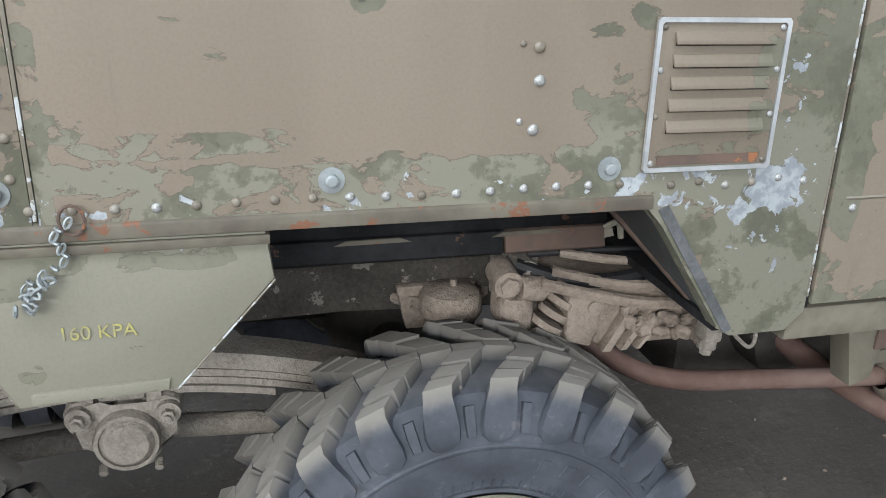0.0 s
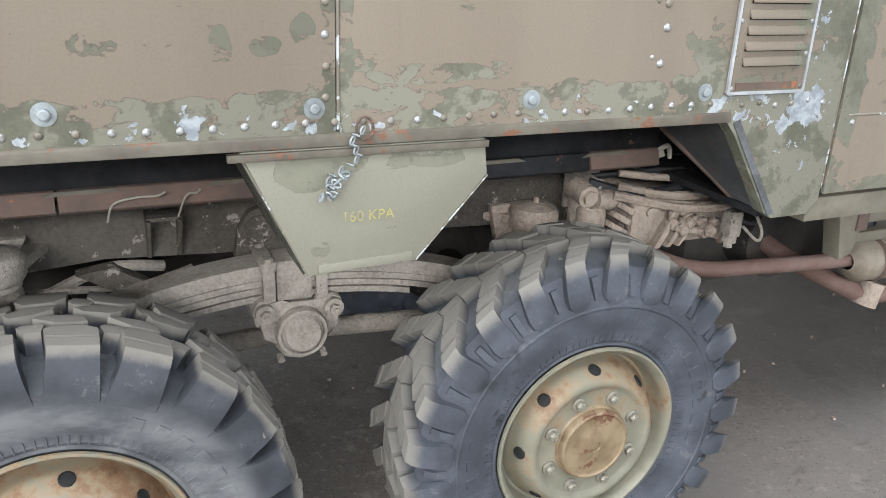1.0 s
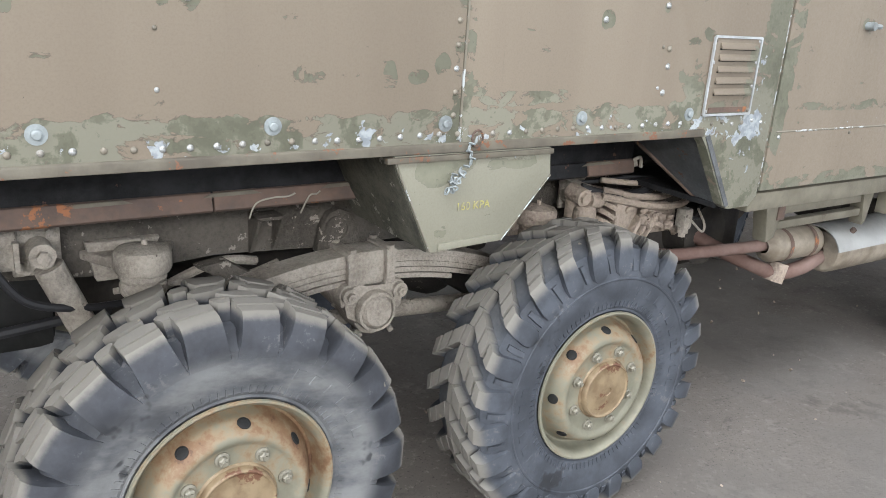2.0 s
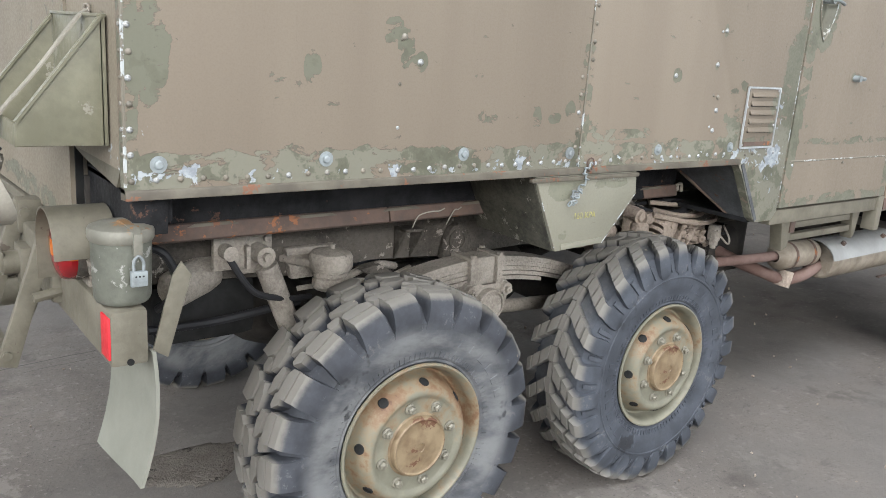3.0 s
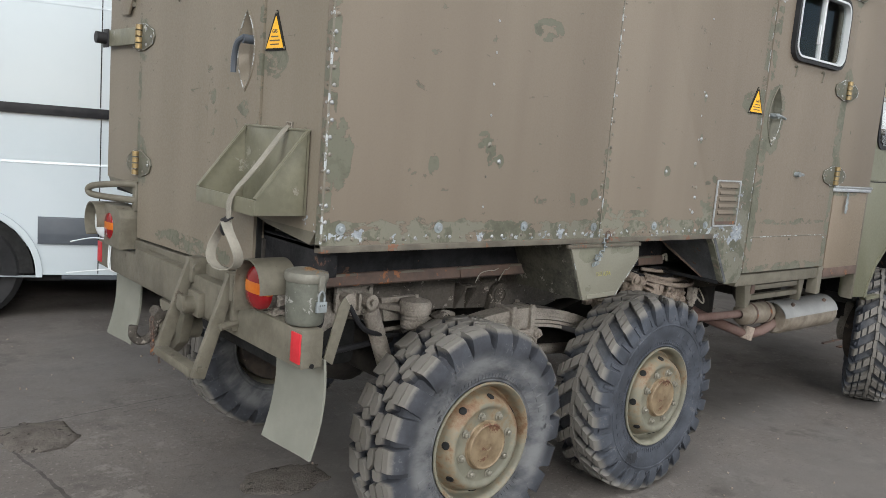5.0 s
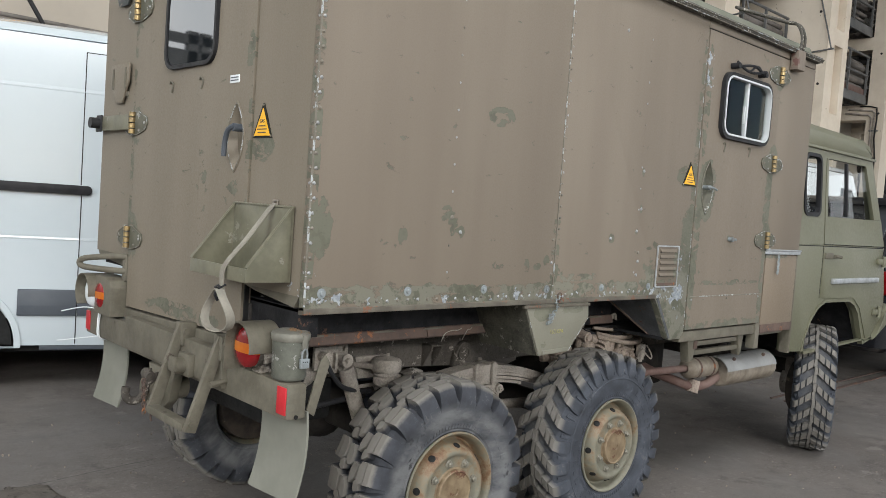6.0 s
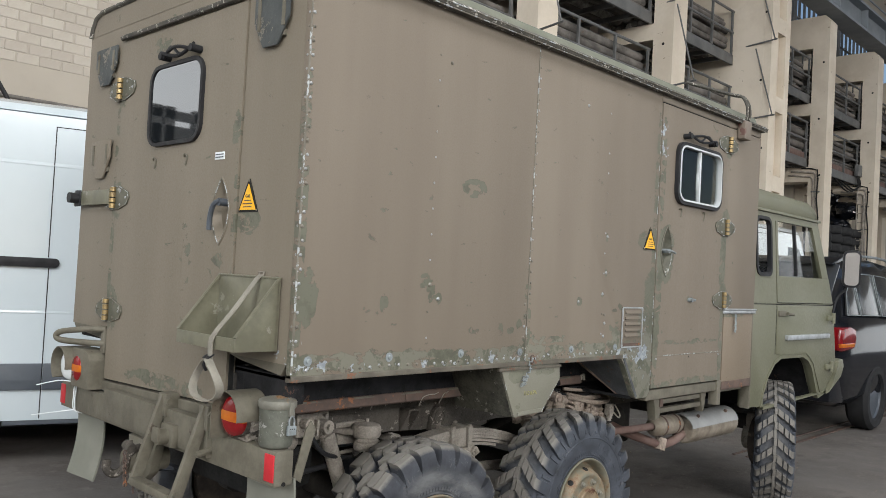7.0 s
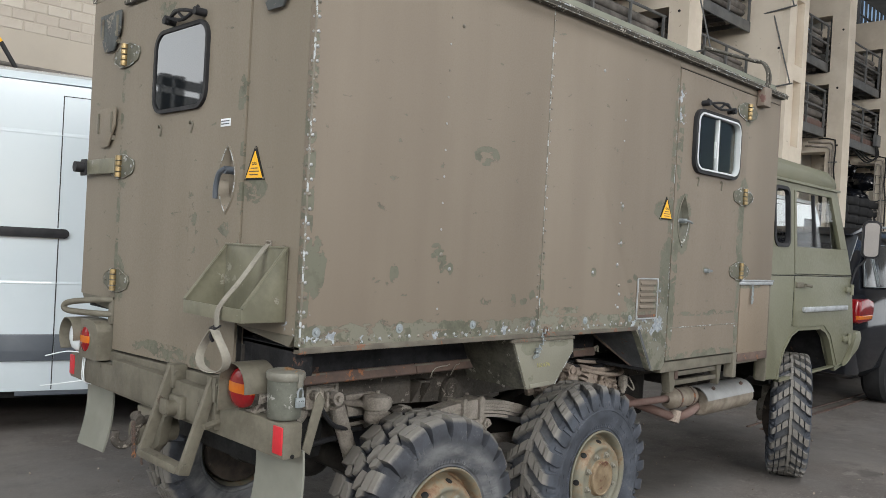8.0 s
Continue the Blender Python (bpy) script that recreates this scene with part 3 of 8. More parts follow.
def lathe(bm, prof, p, d, seg=24, close=False):
    """A profile of (radius, way along d) turned round the axis d through p."""
    p, d = Vector(p), Vector(d).normalized()
    u = d.orthogonal().normalized()
    w = d.cross(u)
    rings = []
    for r, a in prof:
        if r < 1e-6:
            rings.append([bm.verts.new(p + a * d)])
        else:
            rings.append([bm.verts.new(p + a * d + r * (math.cos(2 * math.pi * i / seg) * u + math.sin(2 * math.pi * i / seg) * w)) for i in range(seg)])
    pairs = list(zip(rings, rings[1:])) + ([(rings[-1], rings[0])] if close else [])
    for a, b in pairs:
        for i in range(seg):
            j = (i + 1) % seg
            if len(a) == 1 and len(b) == 1:
                continue
            if len(a) == 1:
                bm.faces.new((a[0], b[j], b[i]))
            elif len(b) == 1:
                bm.faces.new((a[i], a[j], b[0]))
            else:
                bm.faces.new((a[i], a[j], b[j], b[i]))
    return bm


def spline(pts, steps=6):
    out = []
    n = len(pts)
    for i in range(n - 1):
        p = [Vector(pts[max(0, min(n - 1, k))]) for k in (i - 1, i, i + 1, i + 2)]
        for s in range(steps):
            t = s / steps
            out.append(0.5 * (2 * p[1] + (p[2] - p[0]) * t + (2 * p[0] - 5 * p[1] + 4 * p[2] - p[3]) * t * t + (3 * p[1] - p[0] - 3 * p[2] + p[3]) * t ** 3))
    return out + [Vector(pts[-1])]


def tube(bm, pts, r, seg=8, smooth=True, closed=False, flat=None):
    """A round or (flat = (half width, half thickness, up)) flat band along a line."""
    pts = spline(pts) if smooth and len(pts) > 2 else [Vector(p) for p in pts]
    rings, u = [], None
    for i, p in enumerate(pts):
        d = (pts[min(i + 1, len(pts) - 1)] - pts[max(i - 1, 0)]).normalized()
        if flat:
            u = Vector(flat[2])
        elif u is None:
            u = d.orthogonal()
        u = (u - d * u.dot(d)).normalized()
        w = d.cross(u)
        if flat:
            a, b = flat[0], flat[1]
            rings.append([bm.verts.new(p + x * u + y * w) for x, y in ((-a, -b), (a, -b), (a, b), (-a, b))])
        else:
            rings.append([bm.verts.new(p + r * (math.cos(2 * math.pi * k / seg) * u + math.sin(2 * math.pi * k / seg) * w)) for k in range(seg)])
    for a, b in zip(rings, rings[1:]):
        n = len(a)
        for k in range(n):
            j = (k + 1) % n
            bm.faces.new((a[k], a[j], b[j], b[k]))
    bm.faces.new(rings[0][::-1]), bm.faces.new(rings[-1])
    return bm


def rounded(x0, x1, z0, z1, r, n=5):
    """The corners of a rounded rectangle."""
    out = []
    for cx, cz, a in ((x1 - r, z1 - r, 0), (x0 + r, z1 - r, 90), (x0 + r, z0 + r, 180), (x1 - r, z0 + r, 270)):
        for k in range(n + 1):
            t = radians(a + 90 * k / n)
            out.append((cx + r * math.cos(t), cz + r * math.sin(t)))
    return out


def ring(bm, outer, inner, axis, lo, hi):
    """A frame between two outlines with the same number of corners."""
    def at(p, d):
        return {"y": (p[0], d, p[1]), "x": (d, p[0], p[1])}[axis]
    rows = [[bm.verts.new(at(p, d)) for p in o] for o, d in ((outer, lo), (outer, hi), (inner, hi), (inner, lo))]
    n = len(outer)
    for a, b in zip(rows, rows[1:] + rows[:1]):
        for i in range(n):
            j = (i + 1) % n
            bm.faces.new((a[i], a[j], b[j], b[i]))
    return bm


def panel_with_hole(bm, pts, hole, axis, lo, hi):
    """A flat panel with one or more openings, of a given thickness."""
    def at(p, d):
        return {"y": (p[0], d, p[1]), "x": (d, p[0], p[1])}[axis]
    edges = []
    holes = hole if isinstance(hole, list) and isinstance(hole[0], list) else [hole]
    for o in (pts, *holes):
        vs = [bm.verts.new(at(p, lo)) for p in o]
        edges += [bm.edges.new((vs[i], vs[(i + 1) % len(vs)])) for i in range(len(vs))]
    made = bmesh.ops.triangle_fill(bm, edges=edges, use_beauty=True)
    faces = [g for g in made["geom"] if isinstance(g, bmesh.types.BMFace)]
    grown = bmesh.ops.extrude_face_region(bm, geom=faces)
    d = Vector(at((0, 0), hi)) - Vector(at((0, 0), lo))
    bmesh.ops.translate(bm, verts=[g for g in grown["geom"] if isinstance(g, bmesh.types.BMVert)], vec=d)
    return bm


B = bmesh.new


def text_part(name, words, size, mat, parent, at, label=""):
    data = bpy.data.curves.new(name, "FONT")
    data.body, data.size, data.extrude, data.align_x = words, size, 0.0006, "CENTER"
    tmp = bpy.data.objects.new(name + "_curve", data)
    me = bpy.data.meshes.new_from_object(tmp)
    bpy.data.objects.remove(tmp)
    me.materials.clear()
    me.materials.append(mat)
    return place(name, me, parent, label, at)

# ---- hall ----
X0, X1, Y0, Y1, TOP = -16.0, 44.0, -16.0, 6.6, 12.0


def ground_sheet():
    bm = B()
    n = 40
    rows = []
    for i in range(n + 1):
        rows.append([])
        for j in range(n + 1):
            x, y = -3 + 14 * i / n, -4 + 12 * j / n
            z = 0.006 * noise.noise((x * 1.3, y * 1.3, 0)) + 0.003 * noise.noise((x * 5, y * 5, 3))
            edge = i in (0, n) or j in (0, n)
            rows[-1].append(bm.verts.new((x, y, 0 if edge else z - 0.004)))
    for i in range(n):
        for j in range(n):
            bm.faces.new((rows[i][j], rows[i + 1][j], rows[i + 1][j + 1], rows[i][j + 1]))
    for a, b, c, d in ((-60, 90, -60, -4), (-60, 90, 8, 60), (-60, -3, -4, 8), (11, 90, -4, 8)):
        vs = [bm.verts.new(p) for p in ((a, c, 0), (b, c, 0), (b, d, 0), (a, d, 0))]
        bm.faces.new(vs)
    return part("ground", bm, M_FLOOR, label="dark worn concrete hall floor with stains and cracks", kind="structure")


FLOOR = tagged(ground_sheet(), category="floor")

wall = B()
box(wall, (-2.2, Y1, 0), (X1, Y1 + 0.4, 7.75)), box(wall, (-2.2, Y1, 8.3), (X1, Y1 + 0.4, 8.75)), box(wall, (-2.2, Y1, 7.75), (2.3, Y1 + 0.4, 8.3))
for a, b in ((3.7, 5.95), (7.35, 9.6), (11.0, 13.3), (14.7, 16.95), (18.35, 20.6), (22.0, 24.2), (25.6, 27.8), (29.2, 44.0)):
    box(wall, (a, Y1, 7.75), (b, Y1 + 0.4, 8.3))
box(wall, (X0, Y1, 8.7), (X0 + 0.1, Y1 + 0.4, 8.75)), box(wall, (X0, Y1, 0), (-7.5, Y1 + 0.4, 8.75)), box(wall, (-7.5, Y1, 4.6), (-2.2, Y1 + 0.4, 8.75)), box(wall, (-7.5, Y1, 0), (-2.2, Y1 + 0.4, 2.1))
box(wall, (X0, Y1, 10.9), (X1, Y1 + 0.4, TOP))
WALL_N = tagged(part("wall_north", wall, M_WALL, label="cream painted plaster and brick hall wall", kind="structure", smooth=0), category="wall")
bm = B()
box(bm, (X0, Y0 - 0.4, 0), (-13, Y0, 3.4)), box(bm, (-3, Y0 - 0.4, 0), (X1, Y0, 3.4)), box(bm, (X0, Y0 - 0.4, 8.6), (X1, Y0, TOP))
for k in (0, 3, 4, 5, 6, 7, 8, 9, 10):
    box(bm, (X0 + 6 * k - 0.3, Y0 - 0.4, 3.4), (X0 + 6 * k + 0.3, Y0, 8.6))
tagged(part("wall_south", bm, M_DARKWALL, label="dark unseen hall wall with an assumed window band and gate", kind="structure", smooth=0), category="wall")
bm = B()
box(bm, (X0 - 0.4, Y0, 9), (X0, Y1, TOP)), box(bm, (X0 - 0.4, Y0, 0), (X0, -7.6, 9)), box(bm, (X0 - 0.4, 1.6, 0), (X0, Y1, 9))
tagged(part("wall_west", bm, M_DARKWALL, label="dark unseen end wall with an assumed wide gate", kind="structure", smooth=0), category="wall")
# the opening is added out of view, to let the cab glass mirror the glow
bm = B()
box(bm, (X1, Y0, 6.5), (X1 + 0.4, Y1, TOP)), box(bm, (X1, -1.5, 0), (X1 + 0.4, Y1, 6.5)), box(bm, (X1, Y0, 0), (X1 + 0.4, -15.6, 6.5))
tagged(part("wall_east", bm, M_WALL, label="cream far end wall with an opening added for the reflection", kind="structure", smooth=0), category="wall")
bm = B()
for a, b in ((Y0, -8.6), (-3.4, 0.2), (2.8, Y1)):
    box(bm, (X0, a, TOP), (X1, b, TOP + 0.3))
for k in range(21):
    box(bm, (X0 + 3 * k - 0.08, Y0, TOP - 0.35), (X0 + 3 * k + 0.08, Y1, TOP))
tagged(part("ceiling", bm, M_WALL, label="pale hall roof with long skylights", kind="structure", smooth=0), category="ceiling")

bm = B()
box(bm, (-12, 9.0, 1.0), (2, 9.02, 9.0))
tagged(part("backdrop", bm, M_BRIGHT, label="plain overcast daylight outside the wall opening", kind="structure", smooth=0), category="sky")

# unseen glowing sheet, added to brighten the reflection in the cab windows
bm = B()
box(bm, (50, -22, 0.2), (50.1, 2, 9))
tagged(part("backdrop", bm, M_EAST_GLOW, label="unseen glowing sheet mirrored in the cab glass", kind="structure", smooth=0), category="sky")

# dark bars in the low opening behind the van, standing in for mirrored clutter
bm = B()
for x in (-7.0, -6.2, -5.4, -4.6, -3.9, -3.32, -3.02, -2.86, -2.5):
    box(bm, (x, Y1 + 0.1, 2.1), (x + (0.12 if x > -3.1 else 0.06), Y1 + 0.2, 3.24))
for z, h in ((2.6, 0.42), (3.1, 0.1)):
    box(bm, (-7.5, Y1 + 0.1, z), (-2.2, Y1 + 0.2, z + h))
tagged(part("window_10", bm, M_STEEL, label="dark bars standing in for clutter mirrored in the rear window", kind="structure", smooth=0), category="window")

# glazed band over the crane girder
for i in range(9):
    bm = B()
    x = -4 + 3.6 * i
    box(bm, (x, Y1 + 0.1, 8.75), (x + 0.25, Y1 + 0.3, 10.9))
    for k in range(1, 9):
        box(bm, (x + 0.25 + k * 0.372, Y1 + 0.15, 8.75), (x + 0.28 + k * 0.372, Y1 + 0.22, 10.9))
    for z in (9.28, 9.82, 10.36):
        box(bm, (x + 0.25, Y1 + 0.15, z), (x + 3.6, Y1 + 0.22, z + 0.03))
    tagged(part("window_%d" % (i + 1), bm, M_STEEL, label="tall steel glazing bars of a hall window", kind="structure", smooth=0), category="window")

# painted bricks in the stretch of wall above the van
bm = B()
box(bm, (0, 0, 0), (0.214, 0.022, 0.098), 0.006, seg=1)
brick_me = bpy.data.meshes.new("brick")
bm.to_mesh(brick_me)
bm.free()
brick_me.materials.append(M_BRICK)
for r in range(17):
    for c in range(14):
        jig = 0.004 * math.sin(r * 12.9 + c * 78.2)
        place("brick", brick_me, WALL_N, at=pose(0.1 + 0.221 * c + (0.11 if r % 2 else 0) + jig, Y1 - 0.006 + jig * 0.6, 3.36 + 0.105 * r))
bm = B()
box(bm, (0.2, Y1 - 0.09, 2.9), (3.6, Y1, 2.95), 0.01), cyl(bm, (0.2, Y1 - 0.1, 2.99), (3.6, Y1 - 0.1, 2.99), 0.022, seg=10)
tagged(part("wall_trim", bm, M_PIPE, label="dusty pipe on a narrow wall ledge", kind="structure"), category="trim")


def wall_fin(x, y, top, wide, slots=False):
    """A cross wall with openings for the racks; the broad one has slots in its end."""
    ob = thing("concrete_pillar", (x, (y + Y1) / 2, 0), "cream painted concrete wall pillar with openings and rods", "pillar", "pillars along the hall wall")
    bm = B()
    if slots:
        prism(bm, [(y + 0.14, 0), (Y1, 0), (Y1, top), (y + 0.14, top)], "x", x, x + wide, 0.02)
        panel_with_hole(bm, [(x, 0), (x + wide, 0), (x + wide, top), (x, top)],
                        [[(x + 0.3, z), (x + wide - 0.22, z), (x + wide - 0.22, z + 1.25), (x + 0.3, z + 1.25)] for z in (0.6, 2.15, 3.7, 5.25, 6.8)], "y", y, y + 0.141)
    else:
        door = 4.06 if x < 20 else 4.17
        panel_with_hole(bm, [(y, 0), (Y1 - 0.002, 0), (Y1 - 0.002, top), (y + 0.12, top), (y, top - 0.15)],
                        [[(4.92, za), (6.35, za), (6.35, zb), (4.92, zb)] for za, zb in ((2.3, door), (4.4, 5.62), (5.9, 7.2))], "x", x, x + wide)
    part("shaft", bm, M_CONC, ob, smooth=0)
    for k in range(3):
        bm = B()
        yy, zz = y + 0.12 + 0.06 * (k % 2), 4.2 + 1.32 * k
        cyl(bm, (x - 0.003, yy, zz), (x + 0.01, yy, zz), 0.025, seg=10)
        part("hole", bm, M_INK_SHADE, ob)
    if not slots:
        for k in range(6):
            bm = B()
            box(bm, (x + 0.2, 5.0 + 0.22 * k, 6.75), (x + 0.23, 5.03 + 0.22 * k, 7.2))
            part("glazing_bar", bm, M_STEEL, ob)
    return ob


FINS = ((3.3, 0.45), (6.95, 0.45), (10.6, 0.45), (13.75, 0.9), (17.88, 0.45), (21.53, 0.45), (25.2, 0.45), (28.8, 0.45))
for x, w in FINS:
    wall_fin(x, 4.2 if w > 0.5 else 4.55, 7.95 if w < 0.5 else 8.6, w, w > 0.5)


def pipe_rack(x0, x1, z, count):
    ob = thing("pipe_rack", ((x0 + x1) / 2, 5.6, z), "grey steel rack full of dusty pipes between pillars", "pipe rack", "pipe racks on the wall")
    bm = B()
    box(bm, (x0, 4.95, z - 0.06), (x1, 4.99, z + 0.14), 0.005), box(bm, (x0, 6.2, z), (x1, 6.28, z + 0.12), 0.01)
    for k in range(5):
        x = x0 + (x1 - x0) * (k + 0.5) / 5
        box(bm, (x - 0.03, 5.03, z), (x + 0.03, 6.55, z + 0.08))
    part("deck", bm, M_STEEL, ob)
    for k in range(4):
        bm = B()
        x = x0 + 0.05 + (x1 - x0 - 0.1) * k / 3
        box(bm, (x - 0.02, 4.95, z + 0.1), (x + 0.02, 4.99, z + 1.0))
        part("post", bm, M_STEEL, ob)
    for h in (0.58, 1.0):
        bm = B()
        cyl(bm, (x0, 4.97, z + h), (x1, 4.97, z + h), 0.025, seg=8)
        part("rail", bm, M_STEEL, ob)
    if z < 5:
        bm = B()
        box(bm, (x0, 5.0, z + 0.145), (x1, 5.06, z + 0.29), 0.01)
        part("red_beam", bm, M_REDPIPE, ob, "faded red steel beam")
    rnd = random.Random(int(x0 * 10 + z * 7))
    for k in range(count):
        row, col = divmod(k, 7)
        r = rnd.choice((0.03, 0.045, 0.06, 0.08))
        y, h = 5.12 + 0.165 * col + rnd.uniform(-0.03, 0.03), z + 0.18 + 0.135 * row + rnd.uniform(-0.02, 0.03)
        bm = B()
        cyl(bm, (x0 + rnd.uniform(0.0, 0.1), y, h), (x1 - rnd.uniform(0.0, 0.1), y, h + rnd.uniform(-0.03, 0.03)), r, seg=12)
        part("pipe", bm, M_LAGGED if k % 11 == 4 else M_PIPE, ob)
    return ob


for i in range(len(FINS) - 1):
    for z, c in ((4.45, 38), (5.95, 42)):
        pipe_rack(FINS[i][0] + FINS[i][1] + 0.02, FINS[i + 1][0] - 0.02, z, c)
# conduits, ladder, switch box and bags along the cross walls
for x in (17.86, 21.51):
    ob = thing("wall_conduit", (x, 4.8, 3.6), "bent grey conduits and a black cable on a pillar", "conduit", "conduits on the pillars")
    for pts, r, mat in (([(5.36, 4.22), (4.86, 4.16), (4.8, 4.1), (4.79, 3.6), (4.79, 2.0)], 0.022, M_DUST), ([(5.3, 4.3), (4.8, 4.26), (4.74, 4.2), (4.73, 3.6), (4.72, 2.0)], 0.022, M_DUST),
                        ([(5.06, 4.37), (4.86, 4.36), (4.7, 4.32), (4.68, 4.1), (4.7, 3.65), (4.65, 3.22), (4.65, 2.0)], 0.016, M_INK_SHADE)):
        bm = B()
        tube(bm, [(x - (0.02 if mat is M_INK_SHADE else 0.0), p, q) for p, q in pts], r, 8, False)
        part("cable" if mat is M_INK_SHADE else "conduit", bm, mat, ob)
    for z in (2.6, 3.2, 3.8):
        bm = B()
        box(bm, (x - 0.03, 4.64, z), (x + 0.02, 4.83, z + 0.025))
        part("clamp", bm, M_STEEL, ob)
ladder = thing("wall_ladder", (21.4, 4.8, 2.0), "narrow steel ladder fixed to a pillar", "ladder")
for y in (4.9, 4.72):
    bm = B()
    tube(bm, [(21.48, y, 1.2), (21.36, y, 1.6), (21.36, y, 4.2), (21.5, y, 4.3)], 0.016, 8, False)
    part("stile", bm, M_DUST, ladder)
for k in range(11):
    bm = B()
    cyl(bm, (21.36, 4.72, 1.7 + 0.24 * k), (21.36, 4.9, 1.7 + 0.24 * k), 0.011, seg=6)
    part("rung", bm, M_DUST, ladder)
switch = thing("switch_box", (21.4, 4.92, 4.72), "grey steel switch box with black cables on a rack", "switch box")
bm = B()
box(bm, (21.2, 4.84, 4.6), (21.5, 4.945, 4.9), 0.012)
part("case", bm, M_STEEL, switch)
for k in range(3):
    bm = B()
    tube(bm, [(21.28 + 0.07 * k, 4.9, 4.62), (21.26 + 0.07 * k, 4.86, 4.35), (21.0 - 0.2 * k, 4.9, 4.22 - 0.05 * k), (20.5 - 0.3 * k, 5.0, 4.38)], 0.018, 8)
    part("cable", bm, M_INK_SHADE, switch)
rnd = random.Random(41)
for k in range(9):
    bm = B()
    bmesh.ops.create_icosphere(bm, subdivisions=3, radius=1.0)
    for v in bm.verts:
        v.co *= 1 + 0.35 * noise.noise(v.co * 2.2 + Vector((k * 3.1, 0, 0))) + 0.12 * noise.noise(v.co * 7)
        v.co = Vector((v.co.x * 0.3, v.co.y * 0.34, v.co.z * 0.24))
    bm.transform(pose(21.75 + 0.35 * (k % 2), 5.2 + 0.3 * (k % 3), 2.52 + 0.4 * (k // 2), rnd.uniform(-25, 25), rnd.uniform(-25, 25), rnd.uniform(0, 180)))
    tagged(part("plastic_bag", bm, M_SUV, label="crumpled black plastic bag in a heap"), category="bag", group="bags in the opening")
for x, w in FINS[1:4]:
    ob = thing("support_rod", (x, 4.6, 5.0), "thin grey steel arm with a slanting rod on a pillar", "bracket", "rods on the pillars")
    for k, z in enumerate((4.75, 6.2)):
        bm = B()
        cyl(bm, (x + 0.1, 5.2, z), (x - 0.1, 4.05, z + 0.05), 0.016, seg=6), cyl(bm, (x - 0.08, 4.1, z + 0.05), (x, 4.5, z + 1.4), 0.013, seg=6)
        part("arm", bm, M_STEEL, ob)
ob = thing("crane_girder", (14, 4.5, 7.9), "long blue-grey steel crane girder on the pillars", "girder")
bm = B()
box(bm, (X0, 4.35, 8.0), (X1, 4.85, 8.06)), box(bm, (X0, 4.56, 8.06), (X1, 4.62, 8.6)), box(bm, (X0, 4.35, 8.6), (X1, 4.85, 8.66))
for k in range(30):
    box(bm, (X0 + 2 * k, 4.4, 8.06), (X0 + 2 * k + 0.04, 4.8, 8.6))
part("beam", bm, M_BEAM, ob, smooth=0)
for k, z in enumerate((9.1, 9.5)):
    bm = B()
    cyl(bm, (X0, 4.6, z), (X1, 4.6, z), 0.025, seg=6)
    part("rail", bm, M_BEAM, ob)


def small_tyre_mesh():
    bm = B()
    lathe(bm, [(0.2, 0.03), (0.24, 0.0), (0.3, 0.0), (0.325, 0.04), (0.325, 0.18), (0.3, 0.22), (0.24, 0.22), (0.2, 0.19)], (0, 0, 0), (0, 0, 1), 20, True)
    me = bpy.data.meshes.new("stacked_tyre")
    bmesh.ops.recalc_face_normals(bm, faces=bm.faces[:])
    bm.to_mesh(me)
    bm.free()
    me.shade_smooth()
    me.materials.append(M_CARTYRE)
    return me


tyre_me = small_tyre_mesh()
shelf = thing("storage_shelf", (20.2, 5.2, 2.3), "steel shelf that carries stacked tyres by the wall", "shelf")
bm = B()
box(bm, (18.85, 4.75, 2.2), (22.0, 6.4, 2.3))
part("board", bm, M_STEEL, shelf)
for k, (x, y) in enumerate(((18.9, 4.8), (21.9, 4.8), (18.9, 6.3), (21.9, 6.3))):
    bm = B()
    box(bm, (x - 0.04, y - 0.04, 0), (x + 0.04, y + 0.04, 2.2))
    part("post", bm, M_STEEL, shelf)
for s in range(4):
    for k in range(4):
        ob = place("stacked_tyre", tyre_me, at=pose(19.25 + 0.75 * s, 5.15 + 0.03 * math.sin(k * 5 + s), 2.3 + 0.225 * k, 0, 0, 40 * k))
        tagged(ob, "black used car tyre lying in a stack", "tyre", "stacked tyres")
pole = thing("barrier_pole", (0.9, 6.3, 0), "thin leaning yellow and black pole by the wall", "pole")
bm = B()
cyl(bm, (0.1, 6.35, 4.2), (0.92, 6.3, 3.15), 0.022, seg=10)
part("yellow_section", bm, M_SIGN, pole, "yellow painted length")
bm = B()
cyl(bm, (0.92, 6.3, 3.15), (2.9, 6.2, 0.0), 0.022, seg=10)
part("black_section", bm, M_BLACK, pole)
track = B()
box(track, (5.6, 0.86, -0.02), (12.5, 0.90, 0.004)), box(track, (5.6, 1.0, -0.02), (12.5, 1.02, 0.005))
tagged(part("floor_rail", track, M_RUST, label="rusty steel rail sunk in the floor", kind="structure"), category="rail")
rnd = random.Random(5)
bm = B()
for k in range(420):
    x, y = rnd.uniform(-2.5, 6), rnd.uniform(-2.2, 3.8)
    r = rnd.uniform(0.002, 0.007)
    m = pose(x, y, r * 0.3, rnd.uniform(0, 90), rnd.uniform(0, 90), rnd.uniform(0, 90))
    box(bm, (-r, -r * 0.7, -r * 0.5), (r, r * 0.7, r * 0.5), 0, m)
tagged(part("floor_grit", bm, M_PALE, label="scattered small grit and crumbs on the floor", kind="stuff", smooth=0), category="grit")



